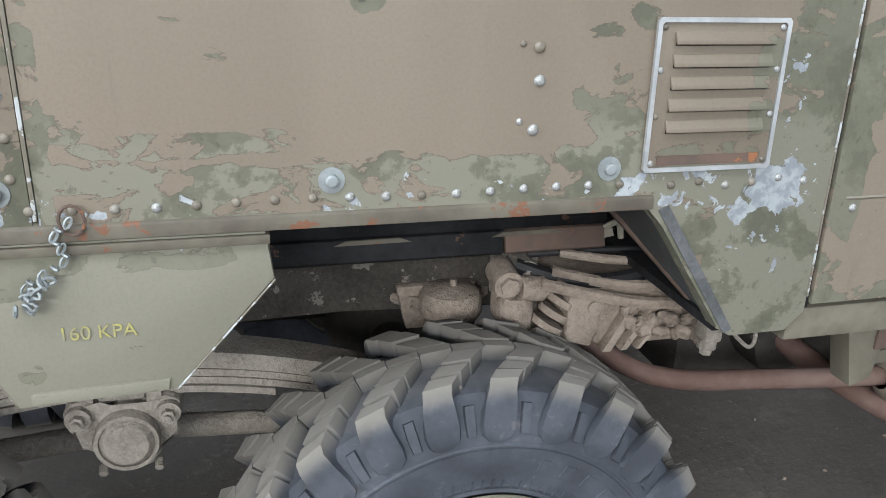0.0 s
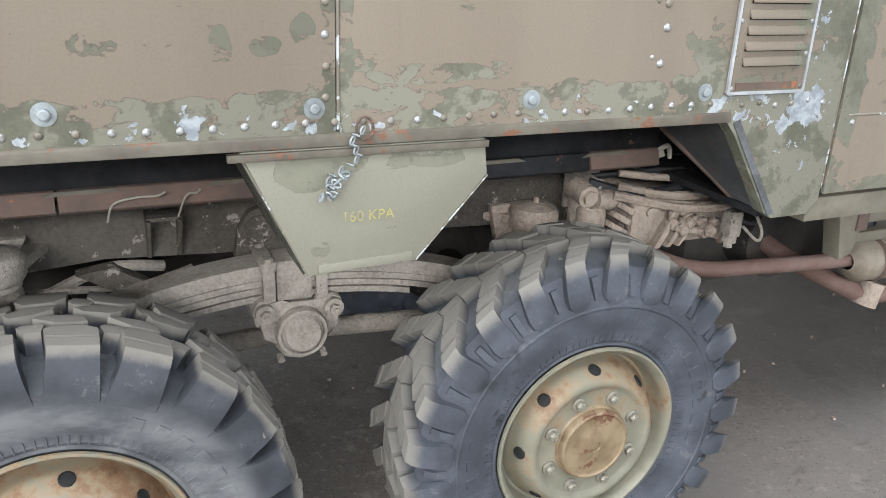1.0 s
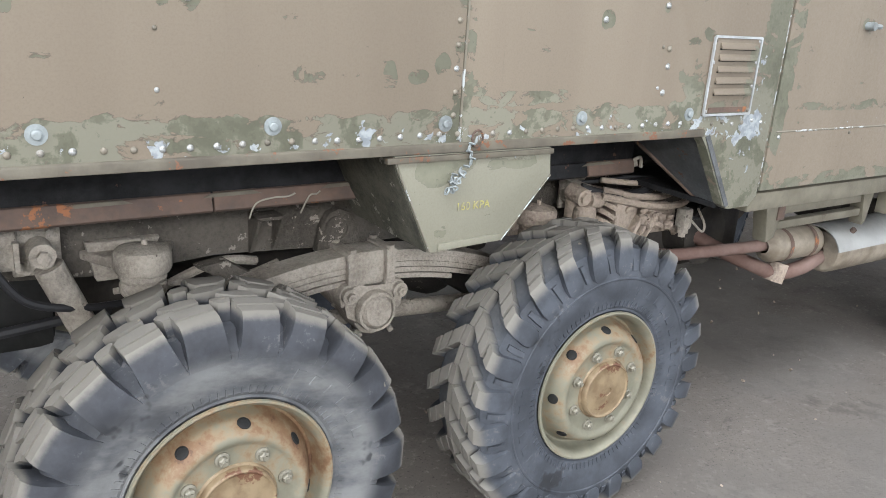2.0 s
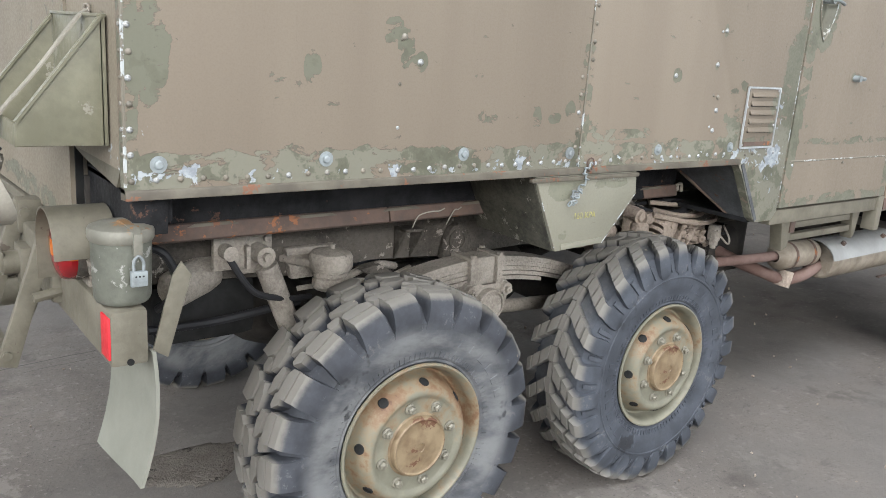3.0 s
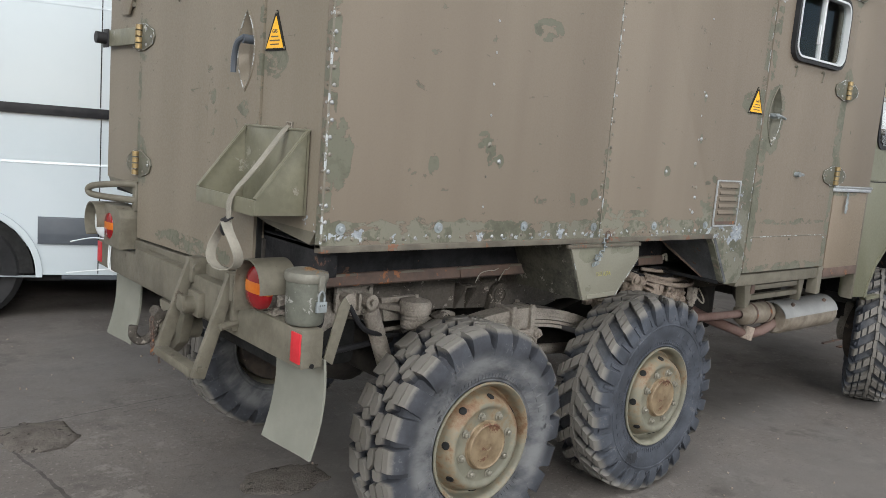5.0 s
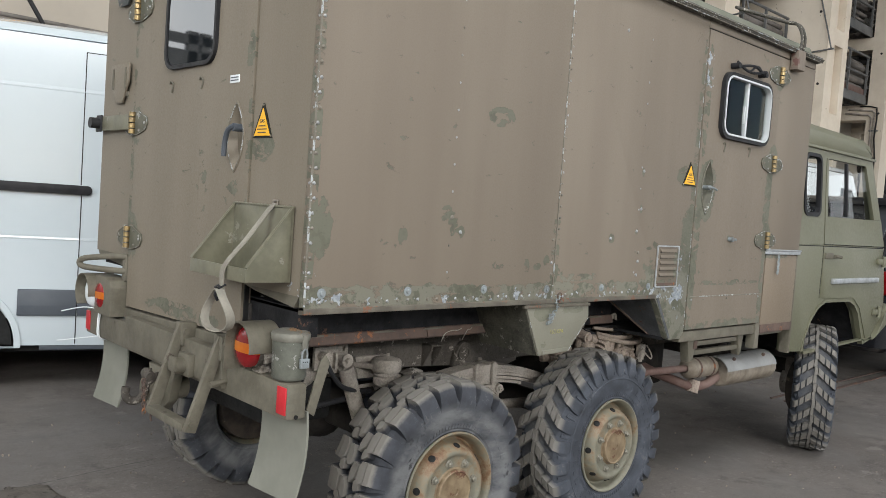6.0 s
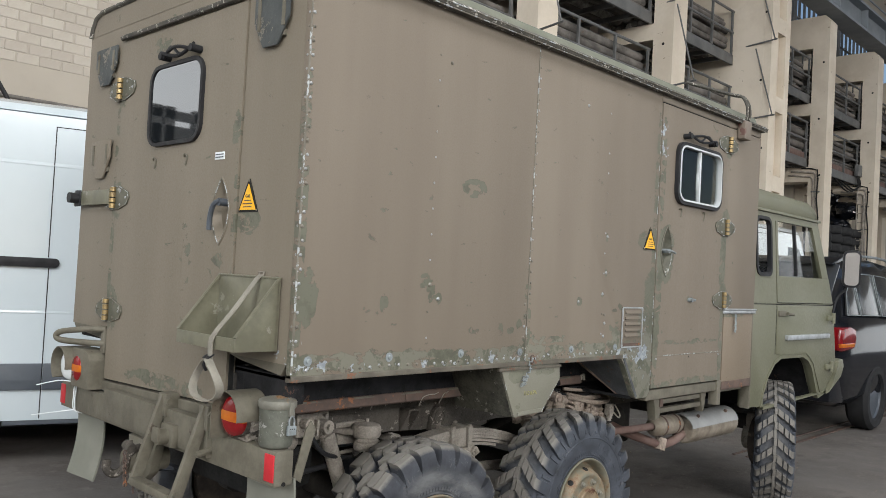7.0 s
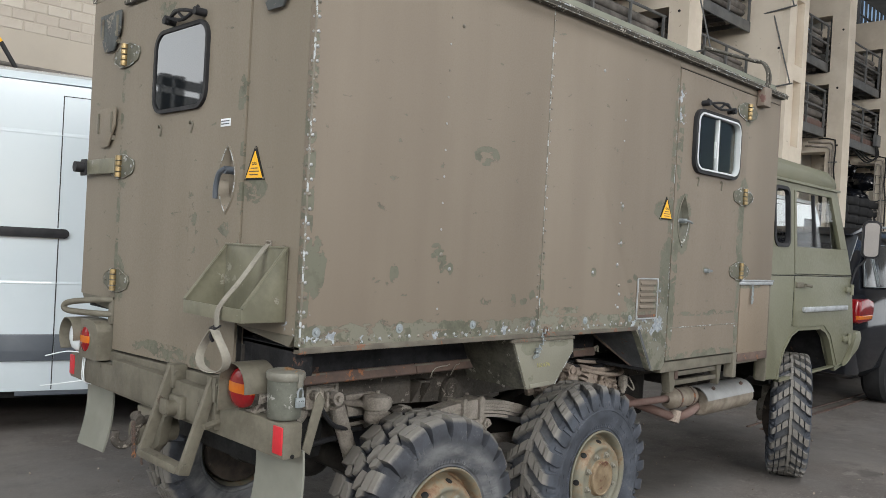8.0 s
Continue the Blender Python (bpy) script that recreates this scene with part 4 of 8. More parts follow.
def dirt_mound(x, y, rx, ry, high, label):
    bm = B()
    rows = []
    n = 16
    for i in range(n + 1):
        rows.append([])
        for j in range(n + 1):
            u, v = 2 * i / n - 1, 2 * j / n - 1
            d = math.hypot(u, v) + 0.35 * noise.noise((u * 2 + x, v * 2 + y, 4))
            z = high * max(0.0, 1 - d) ** 0.5 * (0.75 + 0.5 * noise.noise((u * 6, v * 6, x))) if d < 1 else -0.02
            rows[-1].append(bm.verts.new((x + rx * u, y + ry * v, z)))
    for i in range(n):
        for j in range(n):
            bm.faces.new((rows[i][j], rows[i + 1][j], rows[i + 1][j + 1], rows[i][j + 1]))
    tagged(part("floor_dirt", bm, M_DIRT, label=label, kind="stuff", smooth=60), category="dirt")


dirt_mound(-0.25, 1.83, 0.17, 0.19, 0.022, "low crust of brown dirt on the cracked floor")
dirt_mound(0.47, 0.9, 0.2, 0.14, 0.01, "thin patch of brown dirt on the floor")

# ---- white van ----
def white_van(m, W, label, paint):
    van = thing("white_van", m.translation, label, "van")
    L0, L1 = -1.25, 4.6

    def vp(name, bm, mat, parent=van, label=""):
        bm.transform(m)
        return part(name, bm, mat, parent, label)

    def arch(cx, r, n=12):
        return [(cx + r * math.cos(radians(180 - 180 * k / n)), 0.32 + r * math.sin(radians(180 - 180 * k / n))) for k in range(n + 1)]
    lower = [(L0, 0.32)] + arch(-0.15, 0.42) + arch(3.55, 0.42) + [(L1 + 0.25, 0.32), (L1 + 0.3, 0.9), (L1 - 0.2, 1.15), (L1 - 0.9, 1.95), (L1 - 1.3, 2.42), (L0 + 0.1, 2.44), (L0, 2.2)]
    bm = B()
    prism(bm, lower, "y", 0.0, 0.05)
    vp("side_panel", bm, paint)
    bm = B()
    prism(bm, lower, "y", W - 0.05, W)
    vp("side_panel", bm, paint)
    bm = B()
    prism(bm, [(L0, 0.5), (L1 + 0.2, 0.5), (L1 + 0.25, 0.9), (L1 - 0.25, 1.15), (L1 - 0.95, 1.95), (L1 - 1.35, 2.4), (L0 + 0.1, 2.42)], "y", 0.06, W - 0.06)
    vp("body", bm, paint)
    bm = B()
    prism(bm, [(0.0, 2.44), (0.06, 2.5), (0.3, 2.56), (W - 0.3, 2.56), (W - 0.06, 2.5), (W, 2.44)], "x", L0 + 0.1, L1 - 1.3, 0.01)
    vp("roof", bm, paint)
    for z, h in ((2.085, 0.010), (1.06, 0.008)):
        for y0, y1 in ((-0.0022, 0.004),):
            bm = B()
            prism(bm, [(y1, z - h), (0.0, z - h), (y0, z - 0.2 * h), (y0, z + 0.2 * h), (0.0, z + 2 * h), (y1, z + 2 * h)], "x", L0 + 0.15, 2.4, 0.001)
            vp("swage_line", bm, paint)
    bm = B()
    prism(bm, rounded(L0 + 0.1, 0.71, 1.375, 1.44, 0.03), "y", -0.022, 0.01, 0.006)
    vp("slide_rail", bm, M_BLACK, label="black sliding door rail")
    for a, b in ((0.27, 0.64), (0.645, 3.05)):
        bm = B()
        prism(bm, [(0.01, 0.525), (-0.02, 0.53), (-0.024, 0.6), (-0.02, 0.705), (0.01, 0.712)], "x", a + 0.004, b, 0.002)
        vp("side_cladding", bm, M_VANGREY)
    bm = B()
    box(bm, (0.64, -0.002, 0.33), (0.647, 0.02, 1.372)), box(bm, (0.634, -0.002, 1.445), (0.641, 0.02, 2.36)), box(bm, (0.634, -0.002, 2.354), (1.95, 0.02, 2.36))
    vp("door_gap", bm, M_BLACK)
    bm = B()
    box(bm, (0.42, 0.01, 0.285), (3.1, 0.05, 0.325), 0.006)
    vp("sill", bm, M_VANGREY)
    for cx in (-0.15, 3.55):
        bm = B()
        lathe(bm, [(0.2, 0.02), (0.225, 0.0), (0.3, -0.004), (0.335, 0.03), (0.338, 0.18), (0.3, 0.2), (0.2, 0.2)], (cx, 0.03, 0.337), (0, 1, 0), 32)
        tyre = vp("wheel", bm, M_CARTYRE, label="black tyre with a steel rim")
        bm = B()
        lathe(bm, [(0.21, 0.02), (0.195, 0.04), (0.17, 0.05), (0.12, 0.03), (0.06, 0.02), (0.055, 0.0), (0, 0.0)], (cx, 0.03, 0.337), (0, 1, 0), 32)
        vp("rim", bm, M_VANGREY, tyre)
        for k in range(10):
            bm = B()
            a = 2 * math.pi * k / 10
            c = Vector((cx + 0.155 * math.cos(a), 0.066, 0.337 + 0.155 * math.sin(a)))
            cyl(bm, c, c + Vector((0, 0.01, 0)), 0.022, seg=8)
            vp("slot", bm, M_INK_SHADE, tyre)
        # arch hollow filled with black in place of its shade
        bm = B()
        prism(bm, [p for p in arch(cx, 0.4)], "y", 0.04, 0.5)
        vp("wheel_arch", bm, M_INK_SHADE)
        bm = B()
        ring(bm, [(cx + 0.455 * math.cos(radians(a)), 0.32 + 0.455 * math.sin(radians(a))) for a in range(-2, 183, 8)],
             [(cx + 0.415 * math.cos(radians(a)), 0.32 + 0.415 * math.sin(radians(a))) for a in range(-2, 183, 8)], "y", -0.015, 0.05)
        vp("arch_lip", bm, M_VANGREY if cx > 1 else paint)
    # underside in plain black, its shade put into the colour
    bm = B()
    prism(bm, [(L0, 0.25), (0.0 + L1, 0.25), (L1, 0.5), (L0, 0.5)], "y", 0.15, W - 0.15)
    vp("underbody", bm, M_INK_SHADE)


    bm = B()
    prism(bm, [(L1 - 1.75, 1.5), (L1 - 0.75, 1.45), (L1 - 0.98, 1.9), (L1 - 1.3, 2.2), (L1 - 1.75, 2.2)], "y", -0.004, 0.02, 0.004)
    vp("side_window", bm, M_PANE)


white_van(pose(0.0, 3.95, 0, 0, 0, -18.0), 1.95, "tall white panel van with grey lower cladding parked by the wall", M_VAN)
white_van(pose(9.0, 3.0, 0), 1.5, "white van half hidden beyond the cab and black car", M_VAN_LIFTED)


# ---- black estate car ----
def black_car():
    car = thing("black_car", (9.1, 1.5, 0), "glossy black estate car with red tail lamps parked ahead", "car")
    XR, Y, W = 6.95, 0.62, 1.86

    def cp(name, bm, mat, parent, label="", smooth=38):
        bm.transform(Matrix.Translation((0.1, 0, 0)))
        return part(name, bm, mat, parent, label, smooth=smooth)

    stations = (
        (0.0, 0.62, 1.05, 1.12, 0.84, 0.95), (0.04, 0.42, 1.15, 1.24, 0.92, 0.9), (0.12, 0.36, 1.2, 1.4, 0.965, 0.86), (0.3, 0.32, 1.23, 1.66, 0.99, 0.8),
        (0.48, 0.3, 1.24, 1.83, 1.0, 0.77), (0.9, 0.3, 1.24, 1.88, 1.0, 0.76), (1.8, 0.28, 1.23, 1.92, 1.0, 0.77), (2.6, 0.28, 1.2, 1.88, 1.0, 0.76), (3.1, 0.28, 1.15, 1.65, 1.0, 0.74), (3.5, 0.3, 1.08, 1.28, 1.0, 0.8),
        (3.75, 0.3, 0.99, 1.03, 0.99, 0.9), (4.5, 0.33, 0.88, 0.92, 0.94, 0.88), (4.75, 0.42, 0.72, 0.76, 0.84, 0.8))
    bm = B()
    rings = []
    for x, low, belt, top, wide, up in stations:
        h = W / 2
        half = [(0.0, low), (0.82 * wide, low), (0.97 * wide, low + 0.12), (1.0 * wide, (low + belt) / 2), (0.975 * wide, belt - 0.05), (0.93 * wide, belt), ((0.93 * wide + up) / 2 - 0.01, (belt + top) / 2 + 0.03), (up * 0.95, top - 0.04), (up * 0.8, top - 0.004), (0.0, top + 0.01)]
        loop = [(-a * h, b) for a, b in half] + [(a * h, b) for a, b in half[-2:0:-1]]
        rings.append([bm.verts.new((XR + x, Y + h + a, b)) for a, b in loop])
    for a, b in zip(rings, rings[1:]):
        n = len(a)
        for k in range(n):
            bm.faces.new((a[k], a[(k + 1) % n], b[(k + 1) % n], b[k]))
    bm.faces.new(rings[0]), bm.faces.new(rings[-1][::-1])
    cp("body", bm, M_SUV, car, smooth=50)
    for pts in ([(7.32, 1.27), (7.74, 1.265), (7.7, 1.58), (7.58, 1.56), (7.43, 1.47)], [(7.78, 1.265), (8.45, 1.26), (8.42, 1.65), (8.05, 1.65), (7.75, 1.59)], [(8.5, 1.26), (9.5, 1.22), (9.3, 1.52), (8.9, 1.64), (8.48, 1.65)]):
        bm = B()
        pts = [(x, 1.26 + (z - 1.26) * 1.2) for x, z in pts]
        prism(bm, pts, "y", -0.006, 0.012, 0.004)
        tilt = pose(0, Y + 0.048, 1.24, -13, 0, 0) @ Matrix.Translation((0, 0, -1.24))
        bm.transform(tilt)
        glass_ob = cp("side_window", bm, M_INK_GLOSS, car, "dark glossy side glass")
        bm = B()
        loop = [(x, -0.008, z) for x, z in pts]
        tube(bm, loop + loop[:1], 0.006, 6, False)
        bm.transform(tilt)
        cp("chrome_trim", bm, M_ZINC, glass_ob)
    bm = B()
    prism(bm, [(XR + 0.03, 1.27), (XR + 0.05, 1.26), (XR + 0.44, 1.78), (XR + 0.42, 1.8)], "y", Y + 0.16, Y + W - 0.16, 0.004)
    cp("rear_window", bm, M_INK_GLOSS, car, "sloping dark rear window")
    bm = B()
    prism(bm, [(XR + 0.33, 1.8), (XR + 0.36, 1.78), (XR + 0.7, 1.86), (XR + 0.6, 1.885)], "y", Y + 0.2, Y + W - 0.2, 0.008)
    cp("spoiler", bm, M_SUV, car)
    bm = B()
    prism(bm, [(6.99, 0.92), (7.1, 0.9), (7.46, 0.92), (7.52, 1.02), (7.5, 1.13), (7.3, 1.15), (7.02, 1.15)], "y", Y + 0.004, Y + 0.4, 0.03, seg=3)
    tail = cp("tail_lamp", bm, M_REDL, car, "red tail lamp lens")
    bm = B()
    prism(bm, [(7.0, 0.945), (7.44, 0.945), (7.46, 0.985), (7.0, 0.985)], "y", Y - 0.001, Y + 0.3, 0.004)
    cp("indicator", bm, M_AMBER, tail)
    bm = B()
    box(bm, (6.9, Y + 0.05, 0.62), (7.25, Y + 0.5, 0.68), 0.01)
    cp("reflector", bm, M_REDL, car, "low red bumper reflector")
    bm = B()
    prism(bm, [(6.86, 0.4), (6.84, 0.62), (6.9, 0.72), (7.3, 0.7), (7.3, 0.36)], "y", Y + 0.04, Y + W - 0.04, 0.03)
    cp("rear_bumper", bm, M_SUV, car)
    for x in (8.25, 10.9):
        for y, d in ((Y - 0.005, 1), (Y + W + 0.005, -1)):
            bm = B()
            lathe(bm, [(0.24, 0.03), (0.26, 0.0), (0.33, 0.0), (0.365, 0.04), (0.365, 0.2), (0.32, 0.24)], (x, y, 0.365), (0, d, 0), 32)
            wheel = cp("wheel", bm, M_CARTYRE, car, "black tyre on an alloy rim")
            bm = B()
            lathe(bm, [(0.25, 0.02), (0.23, 0.05), (0.06, 0.03), (0, 0.02)], (x, y, 0.365), (0, d, 0), 32)
            cp("rim", bm, M_VANGREY, wheel)
    bm = B()
    tube(bm, [(7.6, Y + 0.3, 1.83), (8.2, Y + 0.27, 1.92), (9.3, Y + 0.27, 1.93), (9.6, Y + 0.29, 1.84)], 0.016)
    cp("roof_rail", bm, M_ZINC, car)


M_INK_GLOSS = surface("dark_car_glass", (0.03, 0.032, 0.034), (0.045, 0.046, 0.048), 0.12, 0, 1, 20, 0.2, 0.0)
black_car()


# ---- military truck ----
TRUCK = thing("military_truck", (2.4, 0.865, 0), "brown six-wheeled army truck with riveted box body and peeling paint", "truck")
YW = 1.73          # width of the box body
MIRROR = Matrix.Translation((0, YW, 0)) @ Matrix.Diagonal((1, -1, 1, 1))


def tp(name, bm, mat, parent=None, label="", smooth=38):
    return part(name, bm, mat, parent or TRUCK, label, smooth=smooth)


def dome_mesh(name, r, h, mat, seg=10):
    bm = B()
    lathe(bm, [(r, 0.0), (r * 0.92, h * 0.45), (r * 0.6, h * 0.85), (0, h)], (0, 0, 0), (0, -1, 0), seg)
    me = bpy.data.meshes.new(name)
    bmesh.ops.recalc_face_normals(bm, faces=bm.faces[:])
    bm.to_mesh(me)
    bm.free()
    me.shade_smooth()
    me.materials.append(mat)
    return me


RIVET = dome_mesh("rivet", 0.0062, 0.0042, M_RIVET)
SMALL_RIVET = dome_mesh("rivet", 0.0045, 0.003, M_RIVET)
REAR_TURN = pose(0, 0, 0, 0, 0, -90)     # turns -y into -x

# side panels
bm = B()
prism(bm, [(0.0, 1.125), (1.197, 1.125), (1.197, 2.5), (0.0, 2.5)], "y", 0.0, 0.03, 0.002)
PANEL_A = tp("side_panel", bm, M_SIDE)
bm = B()
prism(bm, [(1.203, 1.125), (1.965, 1.122), (1.995, 1.09), (2.105, 0.92), (2.13, 0.905), (2.225, 0.905), (2.255, 0.935), (2.255, 2.5), (1.203, 2.5)], "y", 0.0, 0.03, 0.002)
PANEL_B = tp("side_panel", bm, M_SIDE)
bm = B()
box(bm, (2.259, 0.0, 2.448), (3.51, 0.03, 2.5), 0.002), box(bm, (3.072, 0.0, 1.36), (3.51, 0.03, 2.444), 0.002)
PANEL_C = tp("side_panel", bm, M_DOOR)
bm = B()
box(bm, (1.198, -0.002, 1.14), (1.2025, 0.01, 2.49), 0.0005)
tp("seam_strip", bm, M_SEAM, label="scraped aluminium seam")
# bottom flange
bm = B()
prism(bm, [(0.005, 1.138), (-0.004, 1.132), (-0.006, 1.115), (0.03, 1.112), (0.03, 1.138)], "x", 0.0, 1.975, 0.002)
tp("bottom_flange", bm, M_FLANGE)
bm = B()
top_y, low_y = 0.34, 0.1
vs = [bm.verts.new(p) for p in ((1.985, -0.003, 1.112), (2.117, -0.003, 0.912), (2.14, low_y, 0.9), (1.985, top_y, 1.112), (2.0, -0.003, 1.118), (2.13, -0.003, 0.918), (2.153, low_y, 0.906), (2.0, top_y, 1.118))]
for q in ((0, 1, 2, 3), (7, 6, 5, 4), (0, 4, 5, 1), (1, 5, 6, 2), (2, 6, 7, 3), (3, 7, 4, 0)):
    bm.faces.new([vs[i] for i in q])
tp("arch_lining", bm, M_LINING, label="grey inclined wheel arch sheet with rust")
bm = B()
tube(bm, [(1.99, 0.336, 1.105), (2.03, 0.262, 1.045), (2.09, 0.18, 0.97), (2.142, 0.1, 0.9)], 0.006, 6)
tp("arch_edge", bm, M_RUST, label="rusty torn sheet edge")
# rivets
for k in range(44):
    x = 0.012 + 0.0455 * k
    if x < 1.96:
        place("rivet", RIVET, PANEL_A if x < 1.2 else PANEL_B, at=pose(x, 0.0, 1.151 + 0.0015 * math.sin(k * 7.1), 0, 0, 0))
for k in range(28):
    place("rivet", RIVET, PANEL_A, at=pose(0.011 + 0.002 * math.sin(k * 3.3), 0.0, 1.2 + 0.0463 * k))
for k in range(28):
    place("rivet", SMALL_RIVET if k > 8 else RIVET, PANEL_B, at=pose(1.182 if k % 2 else 1.181, 0.0, 1.19 + 0.0463 * k) if k < 5 else pose(1.213, 0.0, 1.19 + 0.0463 * k))
for k in range(12):
    place("rivet", SMALL_RIVET, PANEL_A, at=pose(0.598, 0, 1.246 + 0.0965 * k))
    place("rivet", SMALL_RIVET, PANEL_B, at=pose(1.775, 0, 1.24 + 0.096 * k))
for x, z in ((1.575, 1.391), (1.583, 2.3), (1.792, 1.705), (1.794, 1.532), (1.772, 1.43), (1.796, 1.332), (1.799, 1.291), (1.794, 1.229), (0.66, 2.29), (0.651, 1.392), (0.604, 1.445)):
    place("bolt_head", RIVET, PANEL_B if x > 1.2 else PANEL_A, at=pose(x, 0, z) @ Matrix.Scale(1.25, 4))
for k in range(6):
    place("rivet", RIVET, PANEL_B, at=pose(2.0 + 0.042 * k, 0, 1.147 + 0.004 * math.sin(k * 2)))
# large washers with bolts
for x in (0.062, 0.418, 0.795, 1.163, 1.537, 1.905):
    bm = B()
    lathe(bm, [(0.0165, 0), (0.0165, 0.0018), (0.0085, 0.002), (0.008, 0.008), (0.006, 0.009), (0.0, 0.0092)], (x, 0, 1.181 if x < 1 else 1.174), (0, -1, 0), 16)
    tp("washer_bolt", bm, M_ZINC, PANEL_A if x < 1.2 else PANEL_B, "grey zinc washer and bolt", smooth=20)

# louvred vent
vent = B()
VX0, VX1, VZ0, VZ1 = 1.95, 2.143, 1.168, 1.369
box(vent, (VX0, -0.006, VZ0), (VX1, 0.0, VZ1), 0.002)
M_VENT = worn_paint("vent_paint", 0, (0.14, 0.116, 0.09), BROWN, (0.13, 0.125, 0.095), OLIVE, ((2.04, 1.185, 0.1, 0.03, 0.3), (2.12, 1.27, 0.03, 0.1, 0.26)))
VENT = tp("vent_grille", vent, M_VENT, label="louvred vent plate with a scraped white rim")
bm = B()
ring(bm, rounded(VX0, VX1, VZ0, VZ1, 0.004, 1), rounded(VX0 + 0.006, VX1 - 0.006, VZ0 + 0.006, VZ1 - 0.006, 0.003, 1), "y", -0.009, -0.004)
tp("vent_rim", bm, M_ALU, VENT)
for k in range(5):
    z = 1.218 + 0.0285 * k
    bm = B()
    prism(bm, [(-0.005, z + 0.021), (-0.008, z + 0.0185), (-0.0135, z + 0.009), (-0.014, z + 0.004), (-0.0125, z + 0.0035), (-0.005, z + 0.012)], "x", VX0 + 0.026, VX1 - 0.022, 0.001)
    tp("louvre", bm, M_VENT, VENT)
    bm = B()
    box(bm, (VX0 + 0.028, -0.0066, z + 0.002), (VX1 - 0.024, -0.0055, z + 0.007))
    tp("slot", bm, M_INK_SHADE, VENT)
bm = B()
box(bm, (VX0 + 0.02, -0.0075, VZ0 + 0.009), (VX1 - 0.02, -0.0055, VZ0 + 0.022))
tp("rust_strip", bm, M_RUST, VENT)
for x in (VX0 + 0.011, VX1 - 0.011):
    for z in (VZ0 + 0.012, VZ0 + 0.075, VZ0 + 0.135, VZ1 - 0.012):
        place("rivet", SMALL_RIVET, VENT, at=pose(x, -0.006, z))

# hanging skirt box with its stencil
bm = B()
prism(bm, [(1.048, 1.113), (1.455, 1.113), (1.463, 1.05), (1.335, 0.907), (1.148, 0.9)], "y", 0.001, 0.33, 0.003)
SKIRT = tp("skirt_box", bm, M_TRAP, label="tapered olive stowage box with peeling paint")
bm = B()
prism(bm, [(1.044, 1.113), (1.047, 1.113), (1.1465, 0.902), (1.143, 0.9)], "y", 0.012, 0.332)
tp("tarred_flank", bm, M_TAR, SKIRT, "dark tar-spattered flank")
bm = B()
box(bm, (1.03, -0.006, 1.098), (1.46, 0.01, 1.11), 0.002)
tp("top_bead", bm, M_FLANGE, SKIRT)
bm = B()
prism(bm, [(1.165, 0.905), (1.325, 0.909), (1.328, 0.925), (1.165, 0.92)], "y", -0.004, 0.003, 0.001)
tp("bottom_strip", bm, M_TRAP, SKIRT)
for a, b in (((1.464, 1.048), (1.336, 0.907)), ((1.047, 1.11), (1.148, 0.902))):
    bm = B()
    tube(bm, [(a[0], 0.002, a[1]), (b[0], 0.002, b[1])], 0.0015, 6, False)
    tp("bare_edge", bm, M_SEAM, SKIRT)
text_part("stencil", "160 KPA", 0.025, M_STENCIL, SKIRT, pose(1.25, -0.0005, 0.988, 90, 0, 0), "faded yellow stencilled pressure mark")
# safety chain and ring
bm = B()
for k in range(12):
    t = k / 11
    c = Vector((1.236 - 0.05 * t ** 1.4 - 0.012 * math.sin(t * 9), -0.012, 1.14 - 0.085 * t))
    turn = pose(0, 0, 0, 90 * (k % 2), 30, 25)
    pts = [c + turn @ Vector((0.0035 * math.cos(a), 0, 0.007 * math.sin(a))) for a in [2 * math.pi * i / 8 for i in range(9)]]
    tube(bm, pts, 0.0018, 5, False)
CHAIN = tp("chain", bm, M_ZINC, SKIRT, "short zinc safety chain")
bm = B()
tube(bm, [(1.24 + 0.014 * math.cos(a), -0.01, 1.142 + 0.018 * math.sin(a)) for a in [2 * math.pi * i / 12 for i in range(13)]], 0.0022, 6, False)
tp("split_ring", bm, M_RUST, CHAIN)
bm = B()
rnd = random.Random(8)
for k in range(9):
    c = Vector((1.205 - 0.004 * k + rnd.uniform(-0.006, 0.006), -0.012 - rnd.uniform(0, 0.006), 1.075 - 0.005 * k + rnd.uniform(-0.006, 0.006)))
    turn = pose(0, 0, 0, rnd.uniform(0, 180), rnd.uniform(0, 180), rnd.uniform(0, 180))
    tube(bm, [c + turn @ Vector((0.0045 * math.cos(a), 0, 0.008 * math.sin(a))) for a in [2 * math.pi * i / 8 for i in range(9)]], 0.0024, 5, False)
tp("shackle", bm, M_ZINC, CHAIN)


def boat(a, z0, z1, w=0.055, n=10):
    """The outline of a handle recess, pointed above and below, and of the lip round it."""
    h, zc = (z1 - z0) / 2, (z0 + z1) / 2
    right = [(a + w * (1 - (k / n) ** 2), zc + h * k / n) for k in range(-n, n + 1)]
    outer = right + [(2 * a - x, z) for x, z in right[::-1]][1:-1]
    return outer, [(a + (x - a) * 1.12, zc + (z - zc) * 1.05) for x, z in outer]


